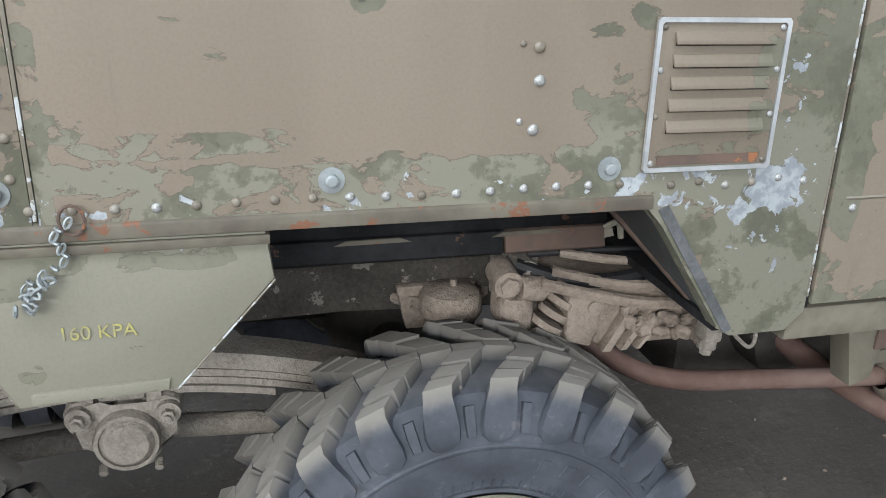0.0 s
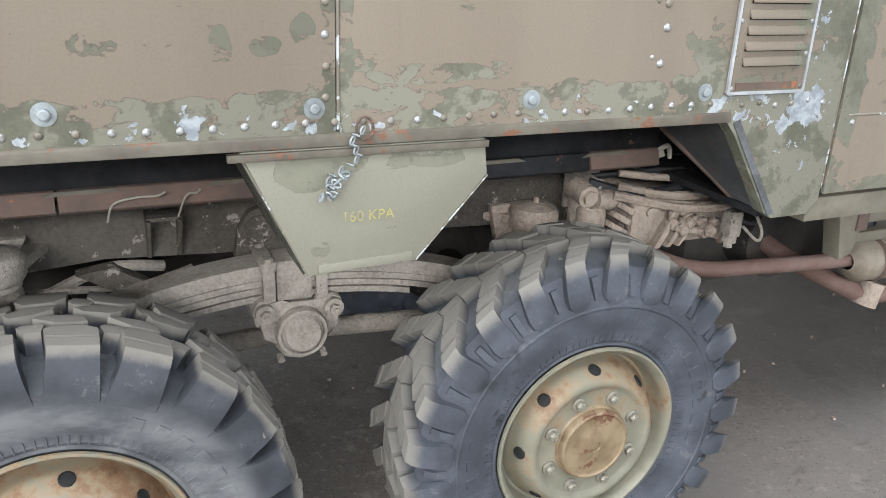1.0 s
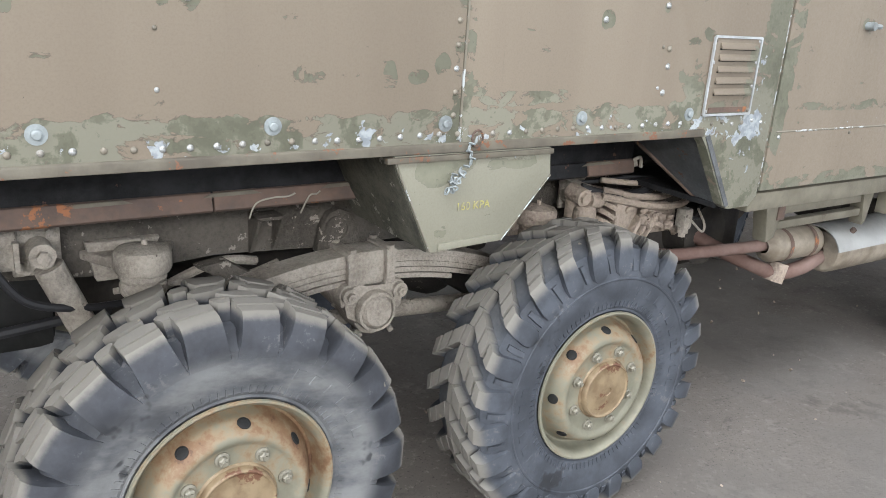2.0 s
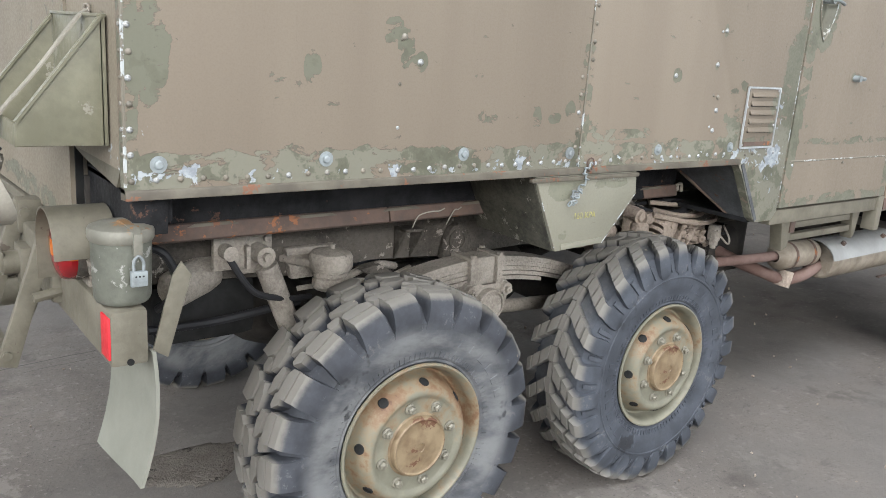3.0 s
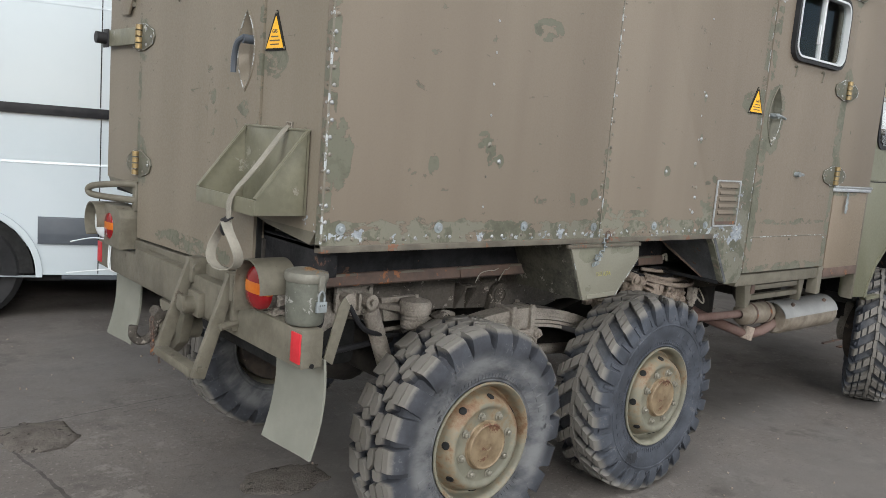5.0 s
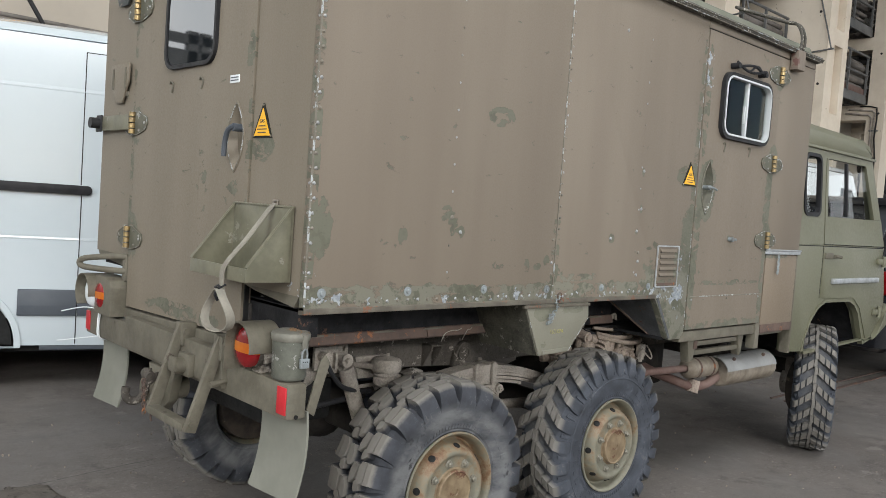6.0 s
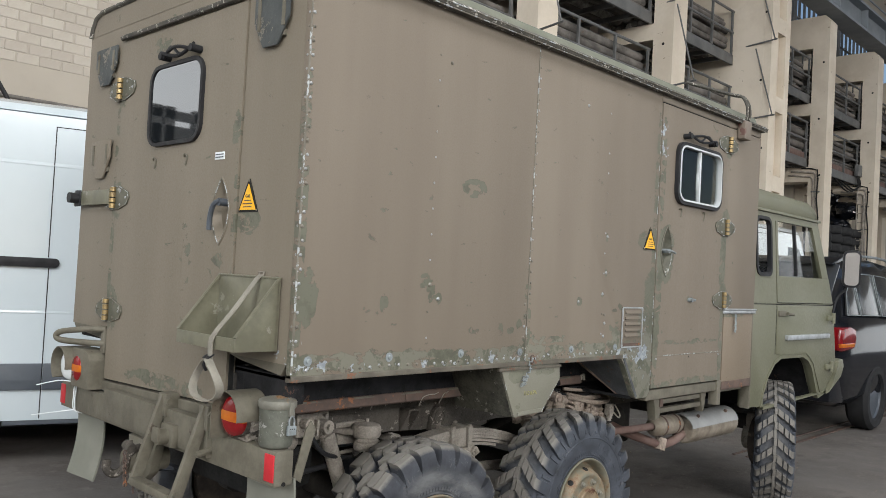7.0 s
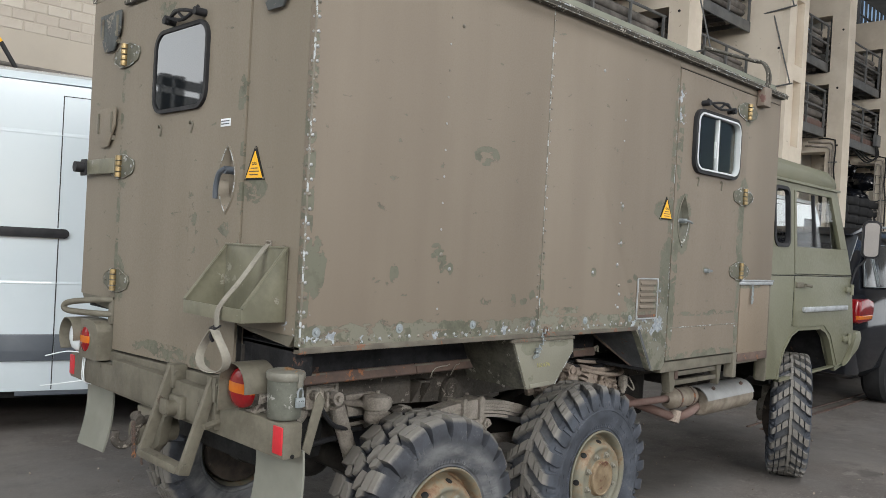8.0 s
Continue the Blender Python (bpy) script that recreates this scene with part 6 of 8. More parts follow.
def tyre_mesh(name, mat, style):
    bm = B()
    half = [(0.216, 0.085), (0.222, 0.103), (0.232, 0.112), (0.238, 0.1105), (0.246, 0.115), (0.252, 0.1145), (0.28, 0.123), (0.315, 0.1275), (0.345, 0.126), (0.375, 0.114), (0.396, 0.1), (0.408, 0.09), (0.415, 0.06), (0.417, 0.0)]
    if style == "block":
        half = [(r if r < 0.35 else 0.35 + (r - 0.35) * 0.55, y - (0.011 if r > 0.36 else 0)) for r, y in half]
    prof = [(r, -y) for r, y in half] + [(r, y) for r, y in half[-2::-1]]
    lathe(bm, prof, (0, 0, 0), (0, 1, 0), 72)
    rnd = random.Random(3)
    if style == "chevron":
        n = 25
        p = 2 * math.pi / n
        for k in range(n):
            for s in (-1, 1):
                th = k * p + (p / 2 if s > 0 else 0)
                j, w = rnd.uniform(-0.01, 0.01), rnd.uniform(-0.002, 0.002)
                f = 0.24 + rnd.uniform(-0.012, 0.012)
                lug(bm, th + j, [(0.408, s * 0.014, 0.446 + w, s * 0.016, 0.0, p * f), (0.406, s * 0.05, 0.4455 + w, s * 0.048, -0.066, p * f)], 0.93)
                lug(bm, th + j, [(0.406, s * 0.0545, 0.445 - w, s * 0.0565, -0.079, p * f), (0.401, s * 0.079, 0.4445 - w, s * 0.0795, -0.124, p * f)], 0.93)
                lug(bm, th + j, [(0.4, s * 0.0845, 0.444 + w, s * 0.0875, -0.138, p * f), (0.397, s * 0.092, 0.441, s * 0.106, -0.172, p * f), (0.39, s * 0.098, 0.43, s * 0.1165, -0.182, p * f),
                                 (0.386, s * 0.11, 0.407, s * 0.1235, -0.188, p * 0.28), (0.368, s * 0.119, 0.376, s * 0.1292, -0.19, p * 0.32), (0.35, s * 0.124, 0.354, s * 0.1302, -0.19, p * 0.29), (0.34, s * 0.126, 0.3405, s * 0.1278, -0.19, p * 0.16)], 0.9)
                # shallow rib in the pocket between two shoulder blocks
                lug(bm, th + j + p * 0.5, [(0.395, s * 0.101, 0.397, s * 0.1075, -0.186, p * 0.09), (0.375, s * 0.115, 0.378, s * 0.1205, -0.19, p * 0.1), (0.352, s * 0.1245, 0.354, s * 0.128, -0.19, p * 0.09)], 0.8)
        for k in range(2 * n):
            lug(bm, k * p / 2, [(0.412, -0.0125 + 0.004 * (k % 2), 0.445, -0.0115 + 0.004 * (k % 2), 0, p * 0.248), (0.412, 0.0085 + 0.004 * (k % 2), 0.445, 0.0075 + 0.004 * (k % 2), 0, p * 0.248)], 0.97)
        # moulded ring below the shoulder blocks
        lathe(bm, [(0.335, -0.1268), (0.3325, -0.1292), (0.329, -0.1292), (0.3265, -0.127)], (0, 0, 0), (0, 1, 0), 72)
    else:
        n = 22
        p = 2 * math.pi / n
        for k in range(n):
            for s in (-1, 1):
                th = k * p + (p / 2 if s > 0 else 0)
                j, w = rnd.uniform(-0.02, 0.02), rnd.uniform(-0.003, 0.003)
                t = rnd.uniform(-0.02, 0.02)
                # five-sided middle block, slanting
                lug(bm, th + j, [(0.376, s * 0.003, 0.425 + w, s * 0.006, -0.05, p * 0.2), (0.376, s * 0.014, 0.427 + w, s * 0.017, -0.03 + t, p * 0.36), (0.376, s * 0.036, 0.426 + w, s * 0.036, 0.01, p * 0.24)], 0.88)
                # small block in the mouth of the shoulder groove
                lug(bm, th + j + p * 0.5, [(0.376, s * 0.032, 0.423 - w, s * 0.036, 0.02, p * 0.13), (0.376, s * 0.046, 0.425 - w, s * 0.047, 0.02, p * 0.2), (0.374, s * 0.066, 0.422 - w, s * 0.065, 0.02 + t, p * 0.12)], 0.86)
                # inner half of the shoulder block
                lug(bm, th + j, [(0.376, s * 0.045, 0.426 + w, s * 0.048, 0.0, p * 0.22), (0.374, s * 0.06, 0.428 + w, s * 0.062, 0.01, p * 0.37), (0.372, s * 0.083, 0.426 + w, s * 0.083, 0.015, p * 0.36)], 0.9)
                # outer half, running down over the shoulder
                lug(bm, th + j, [(0.372, s * 0.078, 0.424 + w, s * 0.086, 0.015, p * 0.36), (0.371, s * 0.084, 0.42 + w, s * 0.107, 0.018, p * 0.355), (0.37, s * 0.088, 0.408, s * 0.119, 0.018, p * 0.365),
                                 (0.366, s * 0.096, 0.388, s * 0.1265, 0.018, p * 0.385), (0.352, s * 0.108, 0.364, s * 0.13, 0.018, p * 0.42), (0.338, s * 0.12, 0.345, s * 0.1296, 0.018, p * 0.46), (0.326, s * 0.124, 0.327, s * 0.1272, 0.018, p * 0.49)], 0.92)
    # raised blocks on the sidewall
    for k in range(10 if style == "chevron" else 6):
        for a in (0.35 + 0.155 * k, 3.5 + 0.155 * k):
            lug(bm, a, [(0.284, -0.1215, 0.284, -0.1256, 0, 0.045), (0.309, -0.1255, 0.309, -0.1288, 0, 0.04)])
    # moulded ticks next to the rim
    for k in range(96):
        a = 2 * math.pi * k / 96
        lug(bm, a, [(0.243, -0.1125, 0.243, -0.1165, 0, 0.007), (0.262, -0.1165, 0.262, -0.1195, 0, 0.006)])
    bmesh.ops.recalc_face_normals(bm, faces=bm.faces[:])
    me = bpy.data.meshes.new(name)
    bm.to_mesh(me)
    bm.free()
    me.materials.append(mat)
    me.shade_smooth()
    me.set_sharp_from_angle(angle=radians(28))
    return me


def turned(name, prof, mat, seg=48):
    bm = B()
    lathe(bm, prof, (0, 0, 0), (0, 1, 0), seg)
    bmesh.ops.recalc_face_normals(bm, faces=bm.faces[:])
    me = bpy.data.meshes.new(name)
    bm.to_mesh(me)
    bm.free()
    me.materials.append(mat)
    me.shade_smooth()
    me.set_sharp_from_angle(angle=radians(50))
    return me


TYRES = {"chevron": tyre_mesh("tyre", M_TYRE, "chevron"), "block": tyre_mesh("tyre", M_TYRE_OLD, "block")}
RIM_PROFILE = [(0.214, 0.1), (0.2, 0.05), (0.205, -0.06), (0.209, -0.092), (0.213, -0.1), (0.222, -0.107), (0.2285, -0.114), (0.2275, -0.1195), (0.2225, -0.1205), (0.217, -0.116), (0.21, -0.104), (0.2075, -0.09),
               (0.205, -0.074), (0.2, -0.066), (0.194, -0.066), (0.188, -0.074), (0.18, -0.094), (0.17, -0.117), (0.161, -0.13), (0.151, -0.135), (0.142, -0.133), (0.136, -0.1275), (0.13, -0.125), (0.09, -0.125), (0.08, -0.125)]
RIM_ME = turned("rim", RIM_PROFILE, M_RIM, 64)
RIM_OLD_ME = turned("rim", RIM_PROFILE, M_RIM_OLD, 64)
HUB_ME = turned("hub_cap", [(0.092, -0.1247), (0.09, -0.128), (0.0865, -0.129), (0.085, -0.142), (0.083, -0.145), (0.0795, -0.1455), (0.077, -0.143), (0.074, -0.142), (0.05, -0.1455), (0.02, -0.148), (0.013, -0.148), (0.0115, -0.146), (0, -0.1455)], M_HUB, 40)


def nut_mesh():
    bm = B()
    lathe(bm, [(0.0165, 0.0), (0.016, -0.004), (0.011, -0.006)], (0, 0, 0), (0, 1, 0), 12)
    lathe(bm, [(0.0115, -0.004), (0.0115, -0.014), (0.0085, -0.017), (0.006, -0.0175), (0.0055, -0.021), (0, -0.021)], (0, 0, 0), (0, 1, 0), 6)
    bmesh.ops.recalc_face_normals(bm, faces=bm.faces[:])
    me = bpy.data.meshes.new("wheel_nut")
    bm.to_mesh(me)
    bm.free()
    me.materials.append(M_NUT)
    return me


NUT_ME = nut_mesh()
bm = B()
lathe(bm, [(0.0145, 0.012), (0.0145, -0.001), (0.012, -0.002), (0.0115, 0.0)], (0, 0, 0), (0, 1, 0), 14), cyl(bm, (0, 0.0002, 0), (0, 0.004, 0), 0.0118, seg=14)
HOLE_ME = bpy.data.meshes.new("vent_hole")
bm.to_mesh(HOLE_ME)
bm.free()
HOLE_ME.materials.append(M_INK_SHADE)


def truck_wheel(x, y, z, style, far=False, spin=0.0, steer=0.0):
    s = 0.955 if style == "chevron" else 0.972
    m = pose(x, y, z, 0, 0, steer + (180 if far else 0)) @ pose(0, 0, 0, 0, spin, 0) @ Matrix.Diagonal((s, 1, s, 1))
    rim = place("wheel", RIM_ME if style == "chevron" else RIM_OLD_ME, TRUCK, "olive steel wheel with rust and a chunky off-road tyre", m)
    place("tyre", TYRES[style], rim, at=m)
    place("hub_cap", HUB_ME, rim, at=m)
    for k in range(8):
        a = 2 * math.pi * (k + 0.5) / 8
        place("wheel_nut", NUT_ME, rim, at=m @ pose(0.1135 * math.sin(a), -0.125, 0.1135 * math.cos(a)))
        place("vent_hole", HOLE_ME, rim, at=m @ pose(0, 0, 0, 0, 45 * k, 0) @ pose(0, -0.1105, 0.1735, -65, 0, 0))


WY, WZ = 0.152, 0.427
for x, z, style, spin, steer in ((0.731, 0.413, "block", 8, 0), (1.763, 0.427, "chevron", 0, 0), (4.28, WZ, "chevron", 5, 24)):
    truck_wheel(x, WY, z, style, False, spin, steer)
    truck_wheel(x, YW - WY, z, style, True, spin + 20, steer)

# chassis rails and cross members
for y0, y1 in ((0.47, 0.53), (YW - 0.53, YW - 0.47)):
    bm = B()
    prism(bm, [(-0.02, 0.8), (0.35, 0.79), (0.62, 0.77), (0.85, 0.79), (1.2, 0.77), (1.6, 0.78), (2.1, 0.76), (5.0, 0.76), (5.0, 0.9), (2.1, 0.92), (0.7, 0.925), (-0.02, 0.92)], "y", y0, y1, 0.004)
    # the far rail has the shade under the body in its colour
    tp("chassis_rail", bm, M_RAIL if y0 < 0.8 else M_DEEP_SHADE, label="dusty brown chassis rail")
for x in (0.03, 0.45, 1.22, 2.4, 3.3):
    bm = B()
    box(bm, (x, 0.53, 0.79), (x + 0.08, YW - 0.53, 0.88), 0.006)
    tp("cross_member", bm, M_DEEP_SHADE)
# inner sill sheets under the box, with rusty angles
for y, s in ((0.3, -1), (YW - 0.3, 1)):
    bm = B()
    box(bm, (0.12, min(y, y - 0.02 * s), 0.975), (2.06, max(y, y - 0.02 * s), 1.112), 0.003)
    sheet = tp("sill_sheet", bm, M_DARK, label="tarry underbody sheet blackened further for the shade")
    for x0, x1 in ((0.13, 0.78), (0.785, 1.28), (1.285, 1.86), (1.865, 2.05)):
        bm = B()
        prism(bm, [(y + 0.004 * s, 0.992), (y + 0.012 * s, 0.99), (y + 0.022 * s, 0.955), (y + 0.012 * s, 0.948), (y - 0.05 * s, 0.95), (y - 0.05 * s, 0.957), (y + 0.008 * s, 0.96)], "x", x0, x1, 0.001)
        # the length at 1.285 is blackened for the skirt's shade, the rest is rust
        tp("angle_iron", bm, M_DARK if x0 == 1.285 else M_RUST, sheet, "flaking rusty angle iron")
    for k in range(7):
        bm = B()
        x = 0.22 + 0.27 * k
        prism(bm, [(x, 0.982), (x + 0.13, 0.983), (x + 0.11, 0.991), (x + 0.02, 0.99)], "y", y + 0.012 * s, y + 0.016 * s)
        tp("rust_flake", bm, M_FLANGE, sheet)
bm = B()
for k, (x, s) in enumerate(((0.86, 1), (0.98, 0.4))):
    tube(bm, [(x, 0.28, 0.93), (x + 0.012, 0.27, 0.965), (x + 0.05 * s, 0.268, 0.975), (x + 0.085 * s, 0.272, 0.974), (x + 0.1 * s, 0.266, 0.982)], 0.002, 6)
tp("dangling_wire", bm, M_STRAP)
bm = B()
box(bm, (0.03, 0.06, 1.03), (0.1, 0.42, 1.125), 0.004), box(bm, (0.035, 0.34, 0.92), (0.09, 0.4, 1.03), 0.004), box(bm, (0.1, 0.12, 1.04), (0.13, 0.4, 1.11), 0.004)
tp("rear_channel", bm, M_DARK)
bm = B()
box(bm, (0.06, 0.34, 0.92), (0.14, 0.36, 1.13)), box(bm, (0.02, 0.36, 0.93), (0.05, YW - 0.36, 1.1), 0.004), box(bm, (0.02, YW - 0.37, 0.93), (0.14, YW - 0.34, 1.13))
tp("rear_bulkhead", bm, M_DEEP_SHADE)
# U-shaped bracket on the rail
bm = B()
for x in (0.93, 0.99):
    prism(bm, [(0.47, 0.885), (0.408, 0.885), (0.408, 0.872), (0.462, 0.785), (0.47, 0.785)], "x", x, x + 0.008, 0.001)
box(bm, (0.93, 0.408, 0.879), (0.998, 0.47, 0.887), 0.001), cyl(bm, (0.964, 0.43, 0.886), (0.964, 0.43, 0.889), 0.008, seg=8)
tp("rail_bracket", bm, M_RAIL)
bm = B()
prism(bm, [(0.79, 0.775), (0.86, 0.785), (1.03, 0.675), (0.99, 0.655)], "y", 0.43, 0.47, 0.003)
tp("rail_gusset", bm, M_RAIL)


def bump_stop(x, y, top, mat, mat2):
    """A rubber mushroom in a dished steel cap, hung from a bracket on the rail."""
    bm = B()
    lathe(bm, [(0, 0.0), (0.03, -0.002), (0.054, -0.009), (0.061, -0.02), (0.061, -0.05), (0.055, -0.06), (0.04, -0.063)], (x, y, top), (0, 0, 1), 24)
    bs = tp("bump_stop", bm, mat2, label="dusty rubber bump stop under a dished cap")
    bm = B()
    lathe(bm, [(0.04, -0.06), (0.047, -0.064), (0.05, -0.072), (0.046, -0.08), (0.05, -0.086), (0.0505, -0.102), (0.044, -0.113), (0.02, -0.118), (0, -0.118)], (x, y, top), (0, 0, 1), 24)
    tp("rubber", bm, mat2, bs)
    bm = B()
    prism(bm, [(x - 0.05, y - 0.005), (x + 0.05, y - 0.005), (x + 0.062, y + 0.03), (x + 0.095, 0.47), (x - 0.11, 0.47), (x - 0.068, y + 0.03)], "z", top - 0.052, top - 0.03, 0.006)
    tp("bracket", bm, mat, bs)
    bm = B()
    prism(bm, [(x - 0.1, top - 0.01), (x + 0.06, top - 0.01), (x + 0.01, top - 0.1), (x - 0.08, top - 0.1)], "y", 0.445, 0.47, 0.004)
    tp("gusset", bm, mat, bs)
    bm = B()
    cyl(bm, (x + 0.005, y, top - 0.004), (x + 0.005, y, top + 0.012), 0.007, seg=6)
    tp("bolt", bm, mat, bs)


bump_stop(0.655, 0.371, 0.868, M_DUST, M_DUST)
bump_stop(1.806, 0.415, 0.842, M_PALE, M_PALE)


def leaf_pack(y0, y1, near):
    def zc(x, drop):
        return 0.785 - 0.42 * (x - 1.207) ** 2 - drop
    pack = None
    for k in range(5):
        half = (0.56, 0.54, 0.47, 0.38, 0.26)[k]
        t = 0.0155 if k < 2 else 0.013
        drop = 0.0165 * k
        bm = B()
        xs = [1.207 - half + 2 * half * i / 20 for i in range(21)]
        up = [(x, zc(x, drop)) for x in xs]
        down = [(x, zc(x, drop) - t) for x in xs[::-1]]
        prism(bm, up + down, "y", y0 + 0.002 * (k % 2), y1 - 0.002 * (k % 2))
        if pack is None:
            # the far spring's first leaf carries its shade in the colour
            pack = tp("leaf_spring", bm, M_DUST if near else M_DEEP_SHADE, label="dusty stacked leaf spring")
        else:
            tp("leaf", bm, M_DUST, pack)
    for x in (1.152, 1.262):
        bm = B()
        for y in (y0 - 0.008, y1 + 0.008):
            tube(bm, [(x, y, 0.655), (x, y, 0.778)], 0, 8, False, flat=(0.012, 0.008, (1, 0, 0)))
        box(bm, (x - 0.016, y0 - 0.017, 0.772), (x + 0.016, y1 + 0.017, 0.794), 0.006)
        tp("u_bolt", bm, M_DUST, pack)
        for y in (y0 - 0.008, y1 + 0.008):
            bm = B()
            cyl(bm, (x, y, 0.79), (x, y, 0.802), 0.011, seg=6)
            tp("nut", bm, M_DUST, pack)
    bm = B()
    box(bm, (1.135, y0 - 0.004, 0.655), (1.28, y1 + 0.004, 0.69), 0.006), box(bm, (1.168, y0 - 0.005, 0.7), (1.246, y1 + 0.001, 0.79), 0.006)
    tp("saddle", bm, M_DUST, pack)
    return pack


leaf_pack(0.355, 0.43, True)
leaf_pack(YW - 0.43, YW - 0.355, False)
# trunnion with its ears
bm = B()
lathe(bm, [(0.0, -0.074), (0.036, -0.073), (0.041, -0.068), (0.044, -0.062), (0.0465, -0.06), (0.0465, -0.066), (0.053, -0.066), (0.055, -0.06), (0.055, -0.03), (0.06, -0.028), (0.06, 0.02), (0.05, 0.2)], (1.213, 0.378, 0.637), (0, 1, 0), 32)
TR = tp("trunnion", bm, M_DUST, label="dusty round trunnion end cap")
bm = B()
prism(bm, [(1.118, 0.655), (1.112, 0.69), (1.125, 0.712), (1.15, 0.716), (1.168, 0.7), (1.19, 0.69), (1.236, 0.69), (1.256, 0.702), (1.282, 0.712), (1.305, 0.7), (1.308, 0.672), (1.285, 0.645), (1.268, 0.6), (1.25, 0.575), (1.213, 0.565), (1.178, 0.575), (1.16, 0.6), (1.148, 0.632)], "y", 0.335, 0.425, 0.012)
tp("housing", bm, M_DUST, TR)
for x, z in ((1.139, 0.686), (1.284, 0.682)):
    bm = B()
    cyl(bm, (x, 0.322, z), (x, 0.44, z), 0.021, seg=14), cyl(bm, (x, 0.31, z), (x, 0.326, z), 0.012, seg=6), cyl(bm, (x, 0.303, z), (x, 0.312, z), 0.006, seg=8)
    tp("clamp_bolt", bm, M_DUST, TR)
for x in (1.168, 1.26):
    bm = B()
    cyl(bm, (x, 0.338, 0.582), (x, 0.322, 0.576), 0.008, seg=6)
    tp("bolt", bm, M_DUST, TR)
bm = B()
prism(bm, [(1.1, 0.77), (1.112, 0.835), (1.132, 0.87), (1.16, 0.882), (1.192, 0.87), (1.212, 0.83), (1.235, 0.77)], "y", 0.44, 0.47, 0.006), ring(bm, [(1.156 + 0.034 * math.cos(k * 0.3142), 0.83 + 0.034 * math.sin(k * 0.3142)) for k in range(20)], [(1.156 + 0.029 * math.cos(k * 0.3142), 0.83 + 0.029 * math.sin(k * 0.3142)) for k in range(20)], "y", 0.435, 0.441)
tp("hanger_plate", bm, M_RAIL)
bm = B()
cyl(bm, (1.25, 0.46, 0.575), (1.75, 0.46, 0.54), 0.024, seg=12), cyl(bm, (0.75, 0.46, 0.54), (1.2, 0.46, 0.575), 0.024, seg=12)
tp("torque_rod", bm, M_DUST)
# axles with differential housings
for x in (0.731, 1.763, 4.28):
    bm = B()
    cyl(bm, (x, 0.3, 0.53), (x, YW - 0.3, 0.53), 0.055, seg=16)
    ax = tp("axle", bm, M_DEEP_SHADE, label="dusty portal axle with differential")
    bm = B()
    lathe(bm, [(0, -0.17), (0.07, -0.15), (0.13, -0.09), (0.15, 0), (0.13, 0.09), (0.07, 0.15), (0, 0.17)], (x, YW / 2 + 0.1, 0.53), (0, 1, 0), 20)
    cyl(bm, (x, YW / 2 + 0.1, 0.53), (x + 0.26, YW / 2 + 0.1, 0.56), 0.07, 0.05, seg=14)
    tp("differential", bm, M_DEEP_SHADE, ax)
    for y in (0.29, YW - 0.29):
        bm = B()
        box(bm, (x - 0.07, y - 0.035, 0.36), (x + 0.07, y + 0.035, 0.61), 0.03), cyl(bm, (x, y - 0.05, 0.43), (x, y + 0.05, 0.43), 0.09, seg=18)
        # near box dusty, far box in the steel darkened for shade
        tp("portal_box", bm, M_DUST if y < 0.8 else M_DEEP_SHADE, ax)
        bm = B()
        w = 1 if y > 0.8 else -1
        lathe(bm, [(0.0, 0.03), (0.14, 0.032), (0.186, 0.036), (0.192, 0.045), (0.19, 0.11), (0.1, 0.12)], (x, y, 0.42), (0, w, 0), 32)
        tp("brake_drum", bm, M_RUSTDARK, ax, "dark rusty brake drum")
bm = B()
cyl(bm, (0.98, YW / 2 + 0.1, 0.58), (1.62, YW / 2 + 0.1, 0.57), 0.03, seg=12)
tp("drive_shaft", bm, M_DEEP_SHADE)
bm = B()
cyl(bm, (2.03, YW / 2 + 0.1, 0.57), (2.5, YW / 2 + 0.05, 0.72), 0.03, seg=12)
tp("drive_shaft", bm, M_DEEP_SHADE)


def shock(x0, z0, x1, z1, y):
    a, b = Vector((x0, y, z0)), Vector((x1, y, z1))
    bm = B()
    d = (b - a).normalized()
    cyl(bm, a + 0.035 * d, b, 0.031, seg=18)
    s = tp("shock_absorber", bm, M_DUST, label="dusty grey shock absorber")
    bm = B()
    cyl(bm, a - Vector((0, 0.03, 0)), a + Vector((0, 0.05, 0)), 0.026, seg=14), cyl(bm, a - Vector((0, 0.045, 0)), a - Vector((0, 0.03, 0)), 0.013, seg=6), cyl(bm, a, a + 0.05 * d, 0.014, seg=10)
    tp("bush", bm, M_DUST, s)
    bm = B()
    box(bm, (x0 - 0.05, y + 0.03, z0 - 0.06), (x0 + 0.045, y + 0.045, z0 + 0.05), 0.006), box(bm, (x0 - 0.05, y - 0.02, z0 - 0.03), (x0 - 0.04, y + 0.04, z0 + 0.03))
    tp("bracket", bm, M_DUST, s)
    for k in (-1, 1):
        bm = B()
        cyl(bm, (x0 + 0.03 * k - 0.005, y + 0.018, z0 + 0.035 * k), (x0 + 0.03 * k - 0.005, y + 0.032, z0 + 0.035 * k), 0.009, seg=6)
        tp("bolt", bm, M_DUST, s)


shock(0.462, 0.865, 0.585, 0.56, 0.4)
shock(1.93, 0.885, 1.95, 0.56, 0.37)
